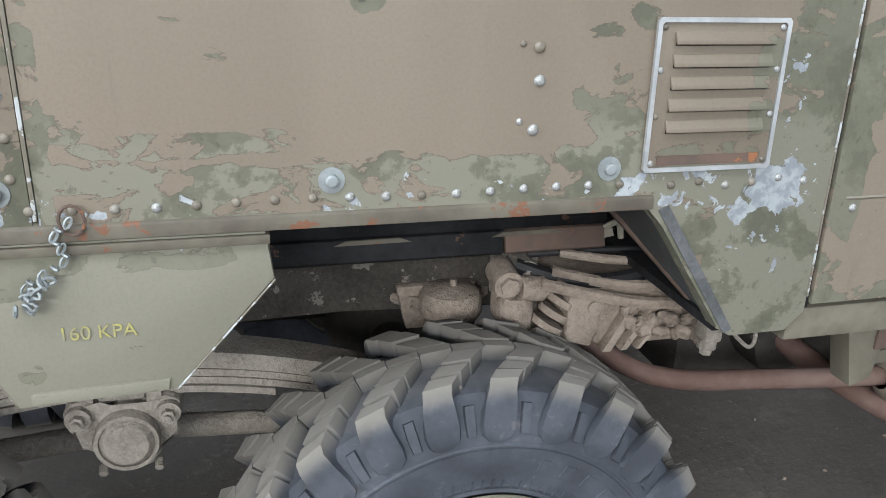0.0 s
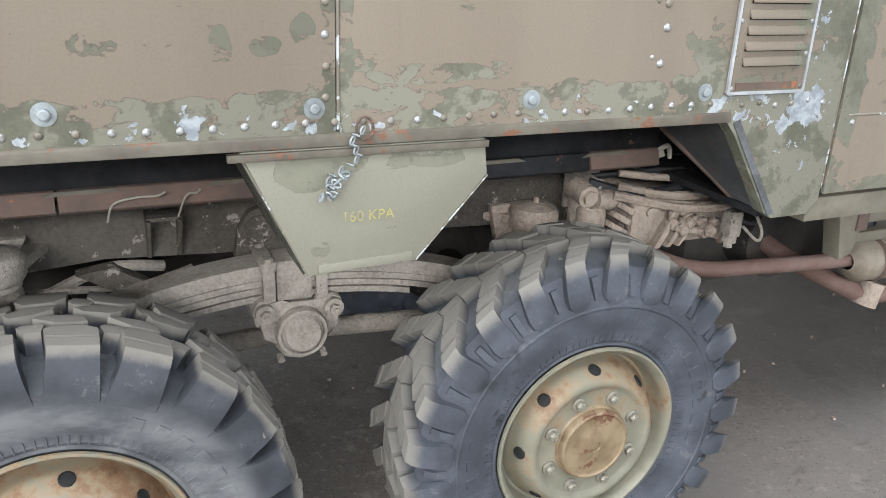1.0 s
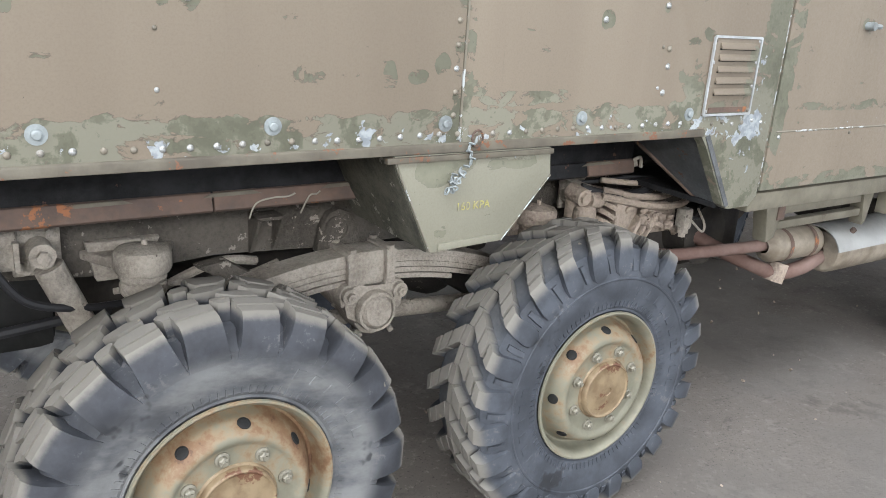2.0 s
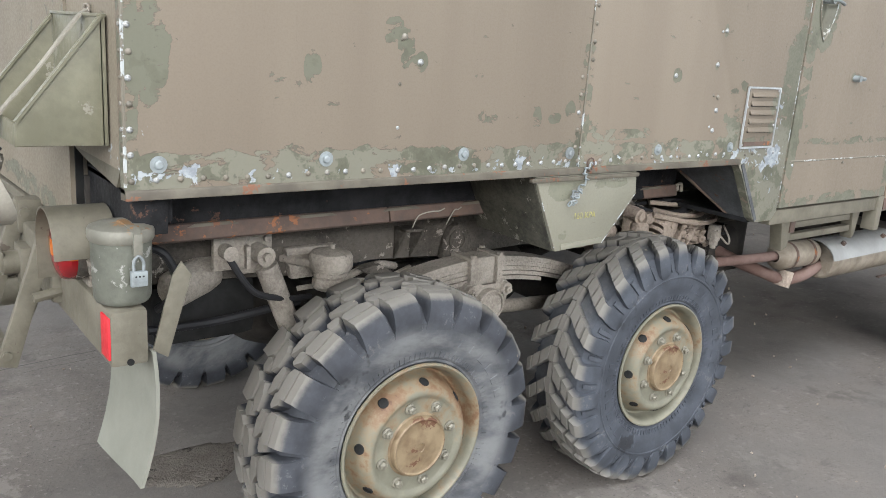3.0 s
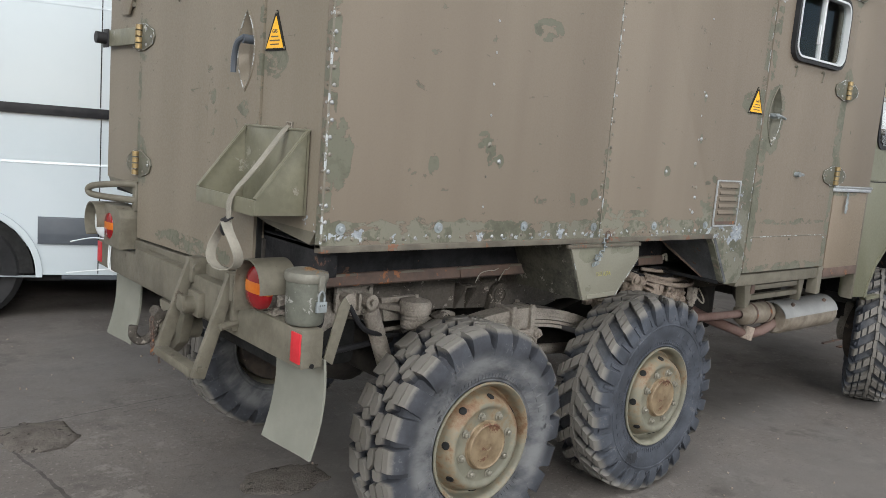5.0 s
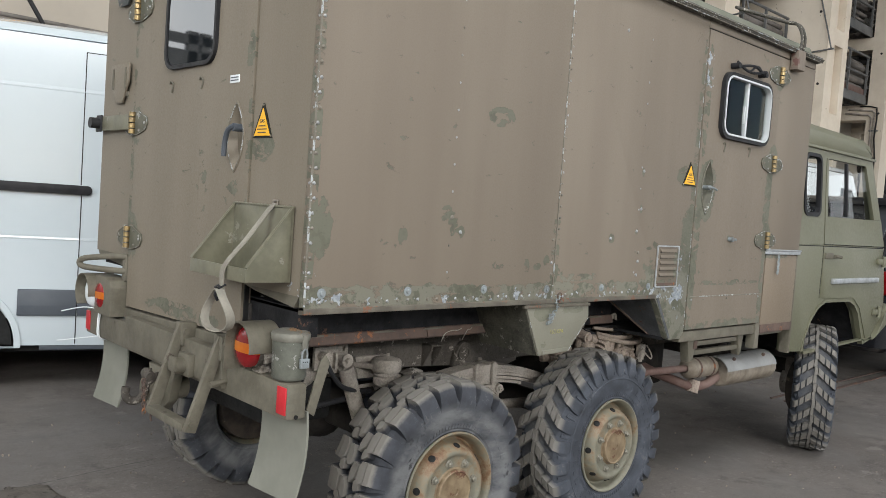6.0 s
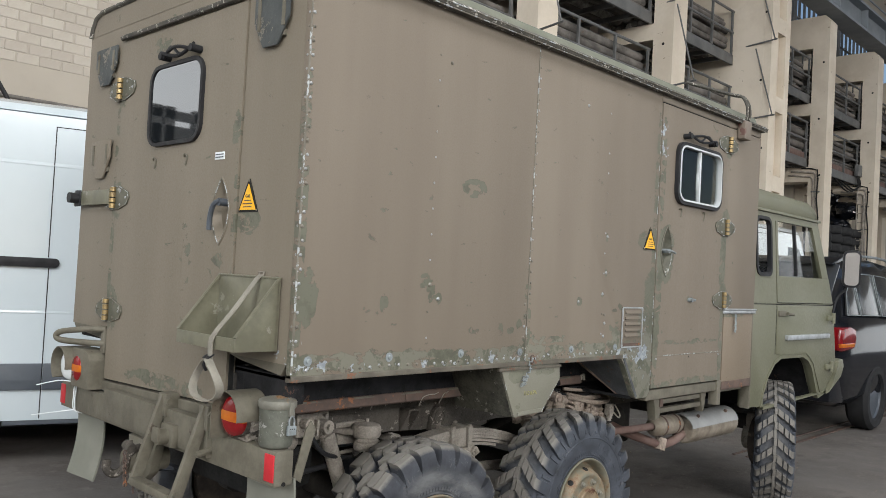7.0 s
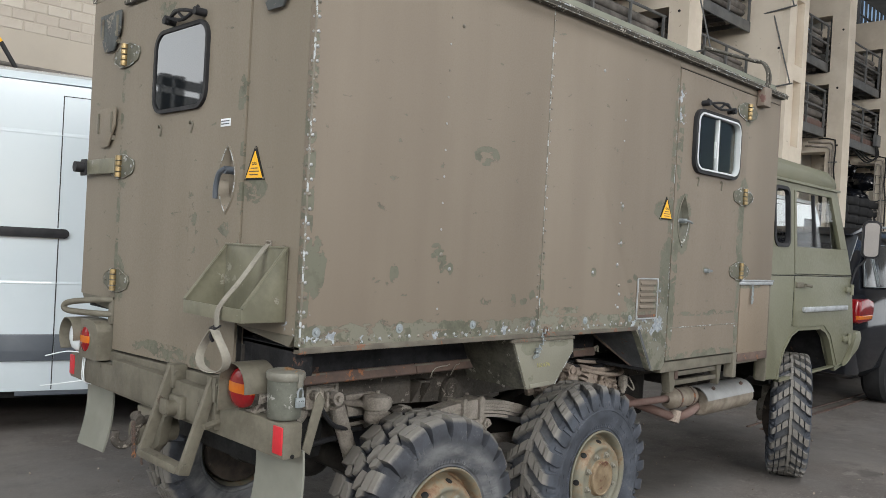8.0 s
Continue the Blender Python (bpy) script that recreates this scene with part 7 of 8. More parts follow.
# small air bottle, hoses and brackets by the rear
bm = B()
lathe(bm, [(0, -0.1), (0.03, -0.095), (0.048, -0.075), (0.05, 0.03), (0.045, 0.06), (0.02, 0.075), (0.012, 0.11), (0, 0.11)], (0.3, 0.46, 0.8), (0.75, 0.35, 0.15), 16)
tp("air_bottle", bm, M_DUST)
bm = B()
cyl(bm, (0.36, 0.4, 0.885), (0.36, 0.36, 0.885), 0.02, seg=12), box(bm, (0.33, 0.4, 0.83), (0.42, 0.42, 0.92), 0.006)
tp("hose_bracket", bm, M_DUST)
for k, pts in enumerate((((0.36, 0.37, 0.87), (0.42, 0.36, 0.78), (0.52, 0.38, 0.74), (0.62, 0.42, 0.72)), ((0.1, 0.3, 0.95), (0.16, 0.26, 0.93), (0.19, 0.27, 0.84), (0.16, 0.32, 0.78)),
                         ((0.16, 0.4, 0.7), (0.35, 0.42, 0.69), (0.6, 0.45, 0.7)), ((0.62, 0.5, 0.72), (0.75, 0.45, 0.74), (0.9, 0.48, 0.72), (1.02, 0.5, 0.74)), ((0.72, 0.52, 0.7), (0.85, 0.47, 0.77), (0.96, 0.5, 0.75)))):
    bm = B()
    tube(bm, pts, (0.009, 0.01, 0.012, 0.008, 0.012)[k])
    tp("hose", bm, M_BLACK if k < 3 else M_DUST)
# tank coloured black for the shade between the rails
bm = B()
box(bm, (0.2, 0.5, 0.6), (0.5, 1.2, 0.78), 0.04)
tp("fuel_tank", bm, M_INK_SHADE)

# mud-caked gearbox cluster ahead of the middle wheel
bm = B()
prism(bm, [(1.98, 0.8), (1.985, 0.868), (2.06, 0.872), (2.16, 0.85), (2.245, 0.845), (2.29, 0.82), (2.295, 0.742), (2.07, 0.742)], "y", 0.295, 0.75, 0.014)
GB = tp("gearbox", bm, M_PALE, label="mud-caked transfer gearbox with hoses")
bm = B()
prism(bm, [(1.985, 0.775), (1.985, 0.866), (2.075, 0.86), (2.06, 0.815), (2.035, 0.76)], "y", 0.268, 0.3, 0.008)
cyl(bm, (2.035, 0.262, 0.842), (2.035, 0.27, 0.842), 0.012, seg=10)
tp("cover_plate", bm, M_PALE, GB)
for x, w, z1 in ((2.062, 0.018, 0.845), (2.098, 0.014, 0.828), (2.13, 0.01, 0.815)):
    bm = B()
    prism(bm, [(x, 0.745), (x + 0.055, z1), (x + 0.055 + w, z1), (x + w, 0.745)], "y", 0.27, 0.3, 0.003)
    tp("rib", bm, M_PALE, GB)
bm = B()
rnd = random.Random(21)
for k in range(26):
    u = k / 25
    c = Vector((2.1 + 0.17 * u, 0.272 + rnd.uniform(-0.008, 0.008), 0.83 - 0.06 * u + rnd.uniform(-0.028, 0.02)))
    r = rnd.uniform(0.008, 0.017)
    box(bm, (-r, -r * 0.6, -r), (r, r * 0.6, r), r * 0.45, Matrix.Translation(c) @ pose(0, 0, 0, rnd.uniform(0, 90), rnd.uniform(0, 90), rnd.uniform(0, 90)), 1)
part("mud_crust", bm, M_PALE, GB, "lumpy crust of dried mud", kind="stuff")
bm = B()
box(bm, (2.238, 0.215, 0.77), (2.276, 0.255, 0.838), 0.01), cyl(bm, (2.254, 0.232, 0.775), (2.254, 0.232, 0.757), 0.018, seg=12), cyl(bm, (2.254, 0.232, 0.76), (2.254, 0.232, 0.744), 0.012, seg=6)
tp("drain_plug", bm, M_DUST, GB)
# brake valve: an upright cylinder with a domed head and a flanged boss
bm = B()
cyl(bm, (1.898, 0.31, 0.76), (1.898, 0.31, 0.838), 0.036, 0.034, seg=18), lathe(bm, [(0.034, 0.0), (0.033, 0.01), (0.024, 0.019), (0, 0.022)], (1.898, 0.31, 0.838), (0, 0, 1), 18)
VALVE = tp("brake_valve", bm, M_PALE, GB)
bm = B()
box(bm, (1.868, 0.33, 0.8), (1.905, 0.37, 0.9), 0.012), cyl(bm, (1.882, 0.3, 0.882), (1.882, 0.36, 0.89), 0.027, seg=14), cyl(bm, (1.882, 0.29, 0.881), (1.882, 0.3, 0.882), 0.018, seg=6)
tp("boss", bm, M_PALE, VALVE)
bm = B()
cyl(bm, (1.905, 0.31, 0.872), (1.95, 0.31, 0.868), 0.024, seg=14), cyl(bm, (1.95, 0.31, 0.868), (1.957, 0.31, 0.867), 0.019, seg=12)
tp("port", bm, M_PALE, VALVE)
for x, z in ((1.862, 0.79), (1.932, 0.785)):
    bm = B()
    cyl(bm, (x, 0.285, z), (x, 0.31, z), 0.008, seg=6)
    tp("bolt", bm, M_PALE, VALVE)
for k in range(4):
    bm = B()
    c = Vector((1.952 + 0.012 * k, 0.292, 0.8 + 0.022 * k))
    d = Vector((0.5, 0.0, 0.86))
    cyl(bm, c, c + 0.013 * d, 0.033 - 0.003 * k, seg=18)
    tp("cooling_fin", bm, M_PALE, GB)
for k, (r, mat, pts) in enumerate((
        (0.0145, M_BLACK, ((1.91, 0.35, 0.9), (1.98, 0.32, 0.882), (2.07, 0.3, 0.878), (2.15, 0.3, 0.89), (2.2, 0.33, 0.905))), (0.0115, M_PALE, ((1.94, 0.29, 0.885), (2.03, 0.262, 0.868), (2.13, 0.25, 0.85), (2.24, 0.25, 0.845), (2.31, 0.28, 0.853), (2.35, 0.36, 0.86))),
        (0.011, M_PALE, ((1.97, 0.32, 0.895), (2.08, 0.29, 0.875), (2.19, 0.28, 0.868), (2.27, 0.31, 0.872), (2.31, 0.38, 0.88))), (0.009, M_PALE, ((2.0, 0.36, 0.915), (2.1, 0.33, 0.905), (2.2, 0.33, 0.9), (2.29, 0.38, 0.905))),
        (0.007, M_BLACK, ((1.95, 0.4, 0.9), (2.1, 0.36, 0.915), (2.25, 0.36, 0.905), (2.36, 0.42, 0.88))), (0.004, M_DUST, ((2.3, 0.24, 0.79), (2.335, 0.22, 0.755), (2.355, 0.23, 0.775), (2.35, 0.26, 0.82))),
        (0.005, M_BLACK, ((2.3, 0.26, 0.8), (2.35, 0.25, 0.79), (2.38, 0.28, 0.82))))):
    bm = B()
    tube(bm, pts, r)
    tp("hose", bm, mat, GB)
bm = B()
prism(bm, [(2.0, 0.958), (2.07, 0.97), (2.065, 0.985), (2.0, 0.975)], "y", 0.286, 0.29, 0.001), tube(bm, [(2.05, 0.29, 0.985), (2.075, 0.286, 0.995), (2.085, 0.288, 0.965)], 0.006, 6)
tp("torn_sealant", bm, M_STRAP)
# added mass that hides the far wheel, in place of dark clutter
bm = B()
box(bm, (2.36, 0.5, 0.5), (2.95, 1.2, 0.86), 0.05), cyl(bm, (2.6, 0.4, 0.66), (2.6, 1.3, 0.66), 0.11, seg=18)
tp("transfer_case", bm, M_DEEP_SHADE, label="dark block standing in for clutter under the body")
# exhaust
bm = B()
tube(bm, [(1.98, 0.52, 0.8), (2.05, 0.4, 0.74), (2.17, 0.27, 0.686), (2.4, 0.21, 0.685), (2.64, 0.17, 0.69)], 0.02, 12)
EX = tp("exhaust", bm, M_REDPIPE, label="rusty exhaust pipes with a grey muffler")
bm = B()
tube(bm, [(2.5, 0.75, 0.78), (2.54, 0.52, 0.7), (2.58, 0.36, 0.64), (2.65, 0.24, 0.6), (2.72, 0.18, 0.575), (2.82, 0.15, 0.59), (2.9, 0.14, 0.62), (2.98, 0.14, 0.635)], 0.026, 12)
tp("lower_pipe", bm, M_REDPIPE, EX, "pinkish brown pipe bend")
bm = B()
cyl(bm, (2.715, 0.18, 0.545), (2.735, 0.18, 0.61), 0.035, seg=12)
tp("pipe_clamp", bm, M_PALE, EX)
bm = B()
lathe(bm, [(0.022, -0.16), (0.05, -0.14), (0.056, -0.13), (0.056, 0.1), (0.05, 0.115), (0.022, 0.13)], (2.76, 0.165, 0.685), (1, -0.01, -0.02), 20)
tp("front_silencer", bm, M_MUFF, EX)
for k in range(2):
    bm = B()
    lathe(bm, [(0.058, -0.01), (0.06, 0), (0.058, 0.01)], (2.68 + 0.14 * k, 0.165, 0.686), (1, -0.01, -0.02), 20)
    tp("silencer_band", bm, M_RUST, EX)
bm = B()
lathe(bm, [(0.02, -0.3), (0.07, -0.295), (0.078, -0.285), (0.08, -0.27), (0.08, 0.27), (0.078, 0.285), (0.07, 0.295), (0, 0.3)], (3.2, 0.14, 0.645), (1, -0.01, -0.0), 28)
tp("muffler", bm, M_MUFF, EX, "weathered grey muffler with rust")
bm = B()
n = 9
arc = [(0.14 + 0.098 * math.cos(radians(35 + 130 * k / n)), 0.645 + 0.098 * math.sin(radians(35 + 130 * k / n))) for k in range(n + 1)]
inn = [(0.14 + 0.094 * math.cos(radians(35 + 130 * k / n)), 0.645 + 0.094 * math.sin(radians(35 + 130 * k / n))) for k in range(n, -1, -1)]
prism(bm, arc + inn, "x", 2.86, 3.46)
SH = tp("heat_shield", bm, M_SHIELD, EX, "bent grey heat shield sheet")
for x in (2.98, 3.34):
    bm = B()
    cyl(bm, (x, 0.09, 0.715), (x, 0.075, 0.735), 0.01, seg=8)
    tp("shield_bolt", bm, M_RUST, SH)
# outrigger under the door
bm = B()
for z0, z1 in ((0.842, 0.868), (0.794, 0.82)):
    box(bm, (2.46, 0.05, z0), (2.94, 0.08, z1), 0.004)
OUT = tp("outrigger", bm, M_OLIVE, label="olive and rusty steel step bars below the door")
for x0, x1 in ((2.38, 2.47), (2.92, 2.99)):
    bm = B()
    prism(bm, [(x0, 0.89), (x1, 0.89), (x1 - 0.02, 0.775), (x0 + 0.03, 0.76)], "y", 0.04, 0.09, 0.006)
    tp("bracket", bm, M_OLIVE, OUT)
bm = B()
box(bm, (2.36, 0.03, 0.885), (2.5, 0.3, 0.9), 0.003), box(bm, (2.44, 0.035, 0.83), (2.475, 0.06, 0.885), 0.004)
tp("rusty_pad", bm, M_RUST, OUT)

# ---- rear end ----
bm = B()
box(bm, (-0.03, 0.016, 0.782), (0.042, 1.74, 0.895), 0.008)
BUMP = tp("bumper", bm, M_OLIVE, label="scuffed olive steel bumper beam with red reflectors")
for y0, y1 in ((0.02, 0.07), (1.69, 1.738)):
    bm = B()
    box(bm, (-0.034, y0, 0.797), (-0.028, y1, 0.884), 0.002)
    tp("reflector", bm, M_REFL, BUMP, "red reflector")
bm = B()
cyl(bm, (0.006, 0.013, 0.79), (0.006, 0.03, 0.79), 0.007, seg=14)
tp("drain_hole", bm, M_INK_SHADE, BUMP)
bm = B()
box(bm, (-0.05, 0.4, 0.8), (0.0, 1.25, 0.93), 0.01), box(bm, (0.04, 0.4, 0.8), (0.12, 1.3, 0.9), 0.01)
tp("centre_plate", bm, M_OLIVE, BUMP)
# folding step
STEP = None
for y in (0.42, 0.72):
    bm = B()
    prism(bm, [(-0.062, 0.985), (-0.028, 0.975), (-0.128, 0.655), (-0.17, 0.665)], "y", y - 0.011, y + 0.011, 0.004)
    if STEP is None:
        STEP = tp("folding_step", bm, M_OLIVE, label="olive steel folding step frame")
    else:
        tp("side_rail", bm, M_OLIVE, STEP)
    bm = B()
    box(bm, (-0.06, y - 0.03, 0.9), (0.0, y + 0.03, 0.985), 0.006), cyl(bm, (-0.045, y - 0.04, 0.955), (-0.045, y - 0.028, 0.955), 0.013, seg=8)
    tp("hinge_block", bm, M_OLIVE, STEP)
bm = B()
box(bm, (-0.172, 0.43, 0.662), (-0.128, 0.71, 0.69), 0.005)
tp("tread_bar", bm, M_OLIVE, STEP)
for y in (0.4, 0.735):
    bm = B()
    cyl(bm, (-0.148, y, 0.69), (-0.148, y + 0.01, 0.69), 0.01, seg=8), cyl(bm, (-0.09, y, 0.82), (-0.02, y + 0.005, 0.83), 0.012, seg=8)
    tp("bolt", bm, M_OLIVE, STEP)
bm = B()
tube(bm, [(-0.15, 0.72, 0.655), (-0.15, 0.722, 0.64), (-0.148, 0.72, 0.625)], 0.004, 6)
tp("split_pin", bm, M_RUST, STEP)
# trailer socket, drawbar and tow hook
bm = B()
box(bm, (-0.075, 0.6, 0.8), (-0.045, 0.69, 0.885), 0.01), cyl(bm, (-0.075, 0.645, 0.84), (-0.11, 0.645, 0.84), 0.03, seg=16), box(bm, (-0.12, 0.62, 0.82), (-0.105, 0.672, 0.875), 0.01)
tp("trailer_socket", bm, M_OLIVE, label="dusty round trailer socket")
bm = B()
prism(bm, [(0.78, 0.78), (1.02, 0.78), (0.98, 0.66), (0.9, 0.6), (0.82, 0.66)], "x", -0.04, 0.0, 0.01), cyl(bm, (-0.1, 0.9, 0.7), (0.06, 0.9, 0.7), 0.05, seg=16)
HOOKP = tp("drawbar", bm, M_OLIVE, label="olive drawbar plate with a tow hook")
bm = B()
tube(bm, [(-0.05, 0.87, 0.755), (-0.09, 0.87, 0.745), (-0.11, 0.87, 0.715), (-0.118, 0.872, 0.685), (-0.14, 0.875, 0.667), (-0.165, 0.88, 0.668), (-0.182, 0.882, 0.69), (-0.18, 0.882, 0.72)], 0.016, 10)
tp("tow_hook", bm, M_RAIL, HOOKP)
bm = B()
cyl(bm, (-0.1, 0.85, 0.755), (-0.1, 0.9, 0.765), 0.02, seg=10), cyl(bm, (-0.11, 0.87, 0.73), (-0.1, 0.88, 0.785), 0.014, seg=10)
tp("latch", bm, M_RAIL, HOOKP)
bm = B()
for k in range(9):
    c = Vector((-0.13, 0.845 - 0.002 * k, 0.745 - 0.014 * k))
    turn = pose(0, 0, 0, 0, 0, 90 * (k % 2))
    tube(bm, [c + turn @ Vector((0.007 * math.cos(a), 0, 0.011 * math.sin(a))) for a in [2 * math.pi * i / 8 for i in range(9)]], 0.0025, 5, False)
tp("hook_chain", bm, M_RUST, HOOKP)
bm = B()
tube(bm, [(-0.034, 1.58, 0.91), (-0.04, 1.575, 0.85), (-0.038, 1.57, 0.79), (0.0, 1.565, 0.77)], 0.003, 6), tube(bm, [(-0.034, 1.56, 0.905), (-0.042, 1.555, 0.84), (-0.036, 1.56, 0.785)], 0.003, 6)
tube(bm, [(-0.036, 1.57, 0.91), (-0.09, 1.62, 0.915), (-0.16, 1.69, 0.89)], 0.0025, 6), tube(bm, [(-0.036, 1.56, 0.79), (-0.1, 1.62, 0.775), (-0.17, 1.7, 0.755)], 0.0025, 6)
tp("cable_tie", bm, M_CLEAR, BUMP, "white cable ties with loose tails")


def tail_lamp(y, z, clear, hooded=True, r=0.068):
    x = -0.06
    bm = B()
    lathe(bm, [(r, -0.0), (r + 0.003, 0.008), (r * 0.9, 0.05), (r * 0.55, 0.075), (0, 0.08)], (x + 0.012, y, z), (1, 0, 0), 28)
    lamp = tp("tail_lamp", bm, M_RAIL, label="round tail lamp under a rolled olive hood")
    bands = ((-1.0, -0.2, M_REDL), (-0.2, 0.28, M_AMBER), (0.28, 1.0, M_REDL)) if not clear else ((-1.0, 1.0, M_CLEAR),)
    for a, b, mat in bands:
        bm = B()
        zs = [a + (b - a) * i / 8 for i in range(9)]
        cols = []
        for v in zs:
            half = math.sqrt(max(0.0, 1 - v * v))
            cols.append([bm.verts.new((x - 0.024 * math.sqrt(max(0.0, 1 - v * v - (half * u) ** 2)), y + r * half * u, z + r * v)) for u in [k / 6 for k in range(-6, 7)]])
        for p, q in zip(cols, cols[1:]):
            for k in range(12):
                bm.faces.new((p[k], p[k + 1], q[k + 1], q[k]))
        bmesh.ops.remove_doubles(bm, verts=bm.verts[:], dist=1e-5)
        grown = bmesh.ops.extrude_face_region(bm, geom=bm.faces[:])
        bmesh.ops.translate(bm, verts=[g for g in grown["geom"] if isinstance(g, bmesh.types.BMVert)], vec=(0.012, 0, 0))
        tp("lens", bm, mat, lamp, "clear lens" if clear else "")
    if not hooded:
        return lamp
    bm = B()
    R = 0.082
    a0, a1, n = (0 if not clear else -50), (188 if not clear else 190), 18
    outer = [(y + R * math.cos(radians(a0 + (a1 - a0) * k / n)), z + 0.004 + R * math.sin(radians(a0 + (a1 - a0) * k / n))) for k in range(n + 1)]
    inner = [(y + (R - 0.004) * math.cos(radians(a0 + (a1 - a0) * k / n)), z + 0.004 + (R - 0.004) * math.sin(radians(a0 + (a1 - a0) * k / n))) for k in range(n, -1, -1)]
    prism(bm, outer + inner, "x", -0.096 if not clear else -0.108, 0.025)
    if not clear:
        box(bm, (-0.096, y + R - 0.004, z - 0.085), (0.025, y + R, z + 0.006))
    tp("hood", bm, M_OLIVE, lamp, "rolled olive steel hood")
    bm = B()
    box(bm, (-0.02, y - 0.03, z - 0.09), (0.0, y + 0.03, z + 0.03), 0.004), cyl(bm, (-0.03, y - 0.06, z - 0.03), (0.01, y - 0.06, z - 0.02), 0.02, seg=6)
    tp("bracket", bm, M_DUST, lamp)
    return lamp


tail_lamp(0.226, 0.979, False)
tail_lamp(1.6, 0.985, True)
LL = tail_lamp(1.485, 0.985, False, False, 0.062)
bm = B()
prism(bm, [(1.36, 0.905), (1.36, 1.03), (1.38, 1.06), (1.42, 1.072), (1.54, 1.072), (1.54, 0.905)], "x", -0.072, 0.02, 0.004)
tp("lamp_housing", bm, M_OLIVE, LL)
bm = B()
tube(bm, [(0.0, 1.37, 1.165), (-0.035, 1.42, 1.163), (-0.075, 1.54, 1.148), (-0.098, 1.615, 1.135), (-0.108, 1.64, 1.118), (-0.1, 1.625, 1.1), (-0.07, 1.55, 1.097), (-0.03, 1.43, 1.1), (0.0, 1.37, 1.102)], 0.0135, 10)
tp("grab_handle", bm, M_OLIVE, label="dusty bent tube grab handle")
bm = B()
box(bm, (-0.012, 1.362, 1.06), (0.01, 1.4, 1.168), 0.004)
tp("handle_plate", bm, M_OLIVE)
# screw-top can with padlock, standing on the bumper
bm = B()
lathe(bm, [(0, 0.9), (0.05, 0.9), (0.053, 0.905), (0.0545, 0.91), (0.0575, 1.025), (0.0575, 1.03), (0, 1.03)], (0.014, 0.083, 0), (0, 0, 1), 32)
CAN = tp("metal_can", bm, M_CAN, label="scuffed galvanised can with a hinged lid and padlock")
bm = B()
lathe(bm, [(0.06, 1.024), (0.063, 1.03), (0.063, 1.043), (0.06, 1.05), (0.045, 1.056), (0.02, 1.059), (0, 1.059)], (0.014, 0.083, 0), (0, 0, 1), 32)
LID = tp("lid", bm, M_CANTOP, CAN, "rust-stained lid")
bm = B()
box(bm, (0.018, 0.018, 1.002), (0.036, 0.028, 1.046), 0.003), tube(bm, [(0.014, 0.083, 1.061), (0.022, 0.04, 1.056), (0.027, 0.02, 1.045)], 0, flat=(0.008, 0.0015, (1, 0, 0)))
tp("hasp", bm, M_CANTOP, LID)
bm = B()
box(bm, (0.01, 0.01, 0.943), (0.042, 0.022, 0.974), 0.003)
LOCK = tp("padlock", bm, M_ZINC, CAN, "grey steel padlock")
bm = B()
tube(bm, [(0.017, 0.016, 0.972), (0.017, 0.016, 0.992), (0.026, 0.016, 1.003), (0.035, 0.016, 0.992), (0.035, 0.016, 0.972)], 0.0032, 8)
tp("shackle", bm, M_ZINC, LOCK)
for k in range(3):
    bm = B()
    cyl(bm, (0.019 + 0.007 * k, 0.0102, 0.964), (0.019 + 0.007 * k, 0.0092, 0.964), 0.0018, seg=8)
    tp("mark", bm, M_INK_SHADE, LOCK)
bm = B()
cyl(bm, (0.0, 0.2, 0.9), (0.0, 0.2, 0.915), 0.014, seg=6), tube(bm, [(0.0, 0.2, 0.91), (0.01, 0.185, 0.9), (0.0, 0.17, 0.91)], 0.004, 6)
tp("bumper_bolt", bm, M_DUST, BUMP)
bm = B()
prism(bm, [(0.055, 0.8), (0.085, 0.78), (0.135, 0.95), (0.115, 0.98), (0.095, 0.95)], "y", 0.03, 0.036, 0.001)
tp("bent_bracket", bm, M_OLIVE, BUMP)


def mud_flap(y0, y1, lo, hi):
    bm = B()
    n, k = 6, 8
    rows = []
    for i in range(k + 1):
        t = i / k
        z = hi - (hi - lo) * t
        rows.append([bm.verts.new((0.04 + 0.012 * math.sin(3 * t) + 0.01 * math.cos(u / n * 3) - 0.03 * t * t, y0 + (y1 - y0) * u / n + 0.012 * t * (1 if u > n / 2 else 0.4), z - 0.0 * u)) for u in range(n + 1)])
    for a, b in zip(rows, rows[1:]):
        for u in range(n):
            bm.faces.new((a[u], a[u + 1], b[u + 1], b[u]))
    grown = bmesh.ops.extrude_face_region(bm, geom=bm.faces[:])
    bmesh.ops.translate(bm, verts=[g for g in grown["geom"] if isinstance(g, bmesh.types.BMVert)], vec=(0.008, 0, 0))
    tp("mud_flap", bm, M_FLAP, label="grey-green rubber mud flap below the bumper")


mud_flap(0.022, 0.262, 0.5, 0.8)
mud_flap(1.46, 1.69, 0.48, 0.8)
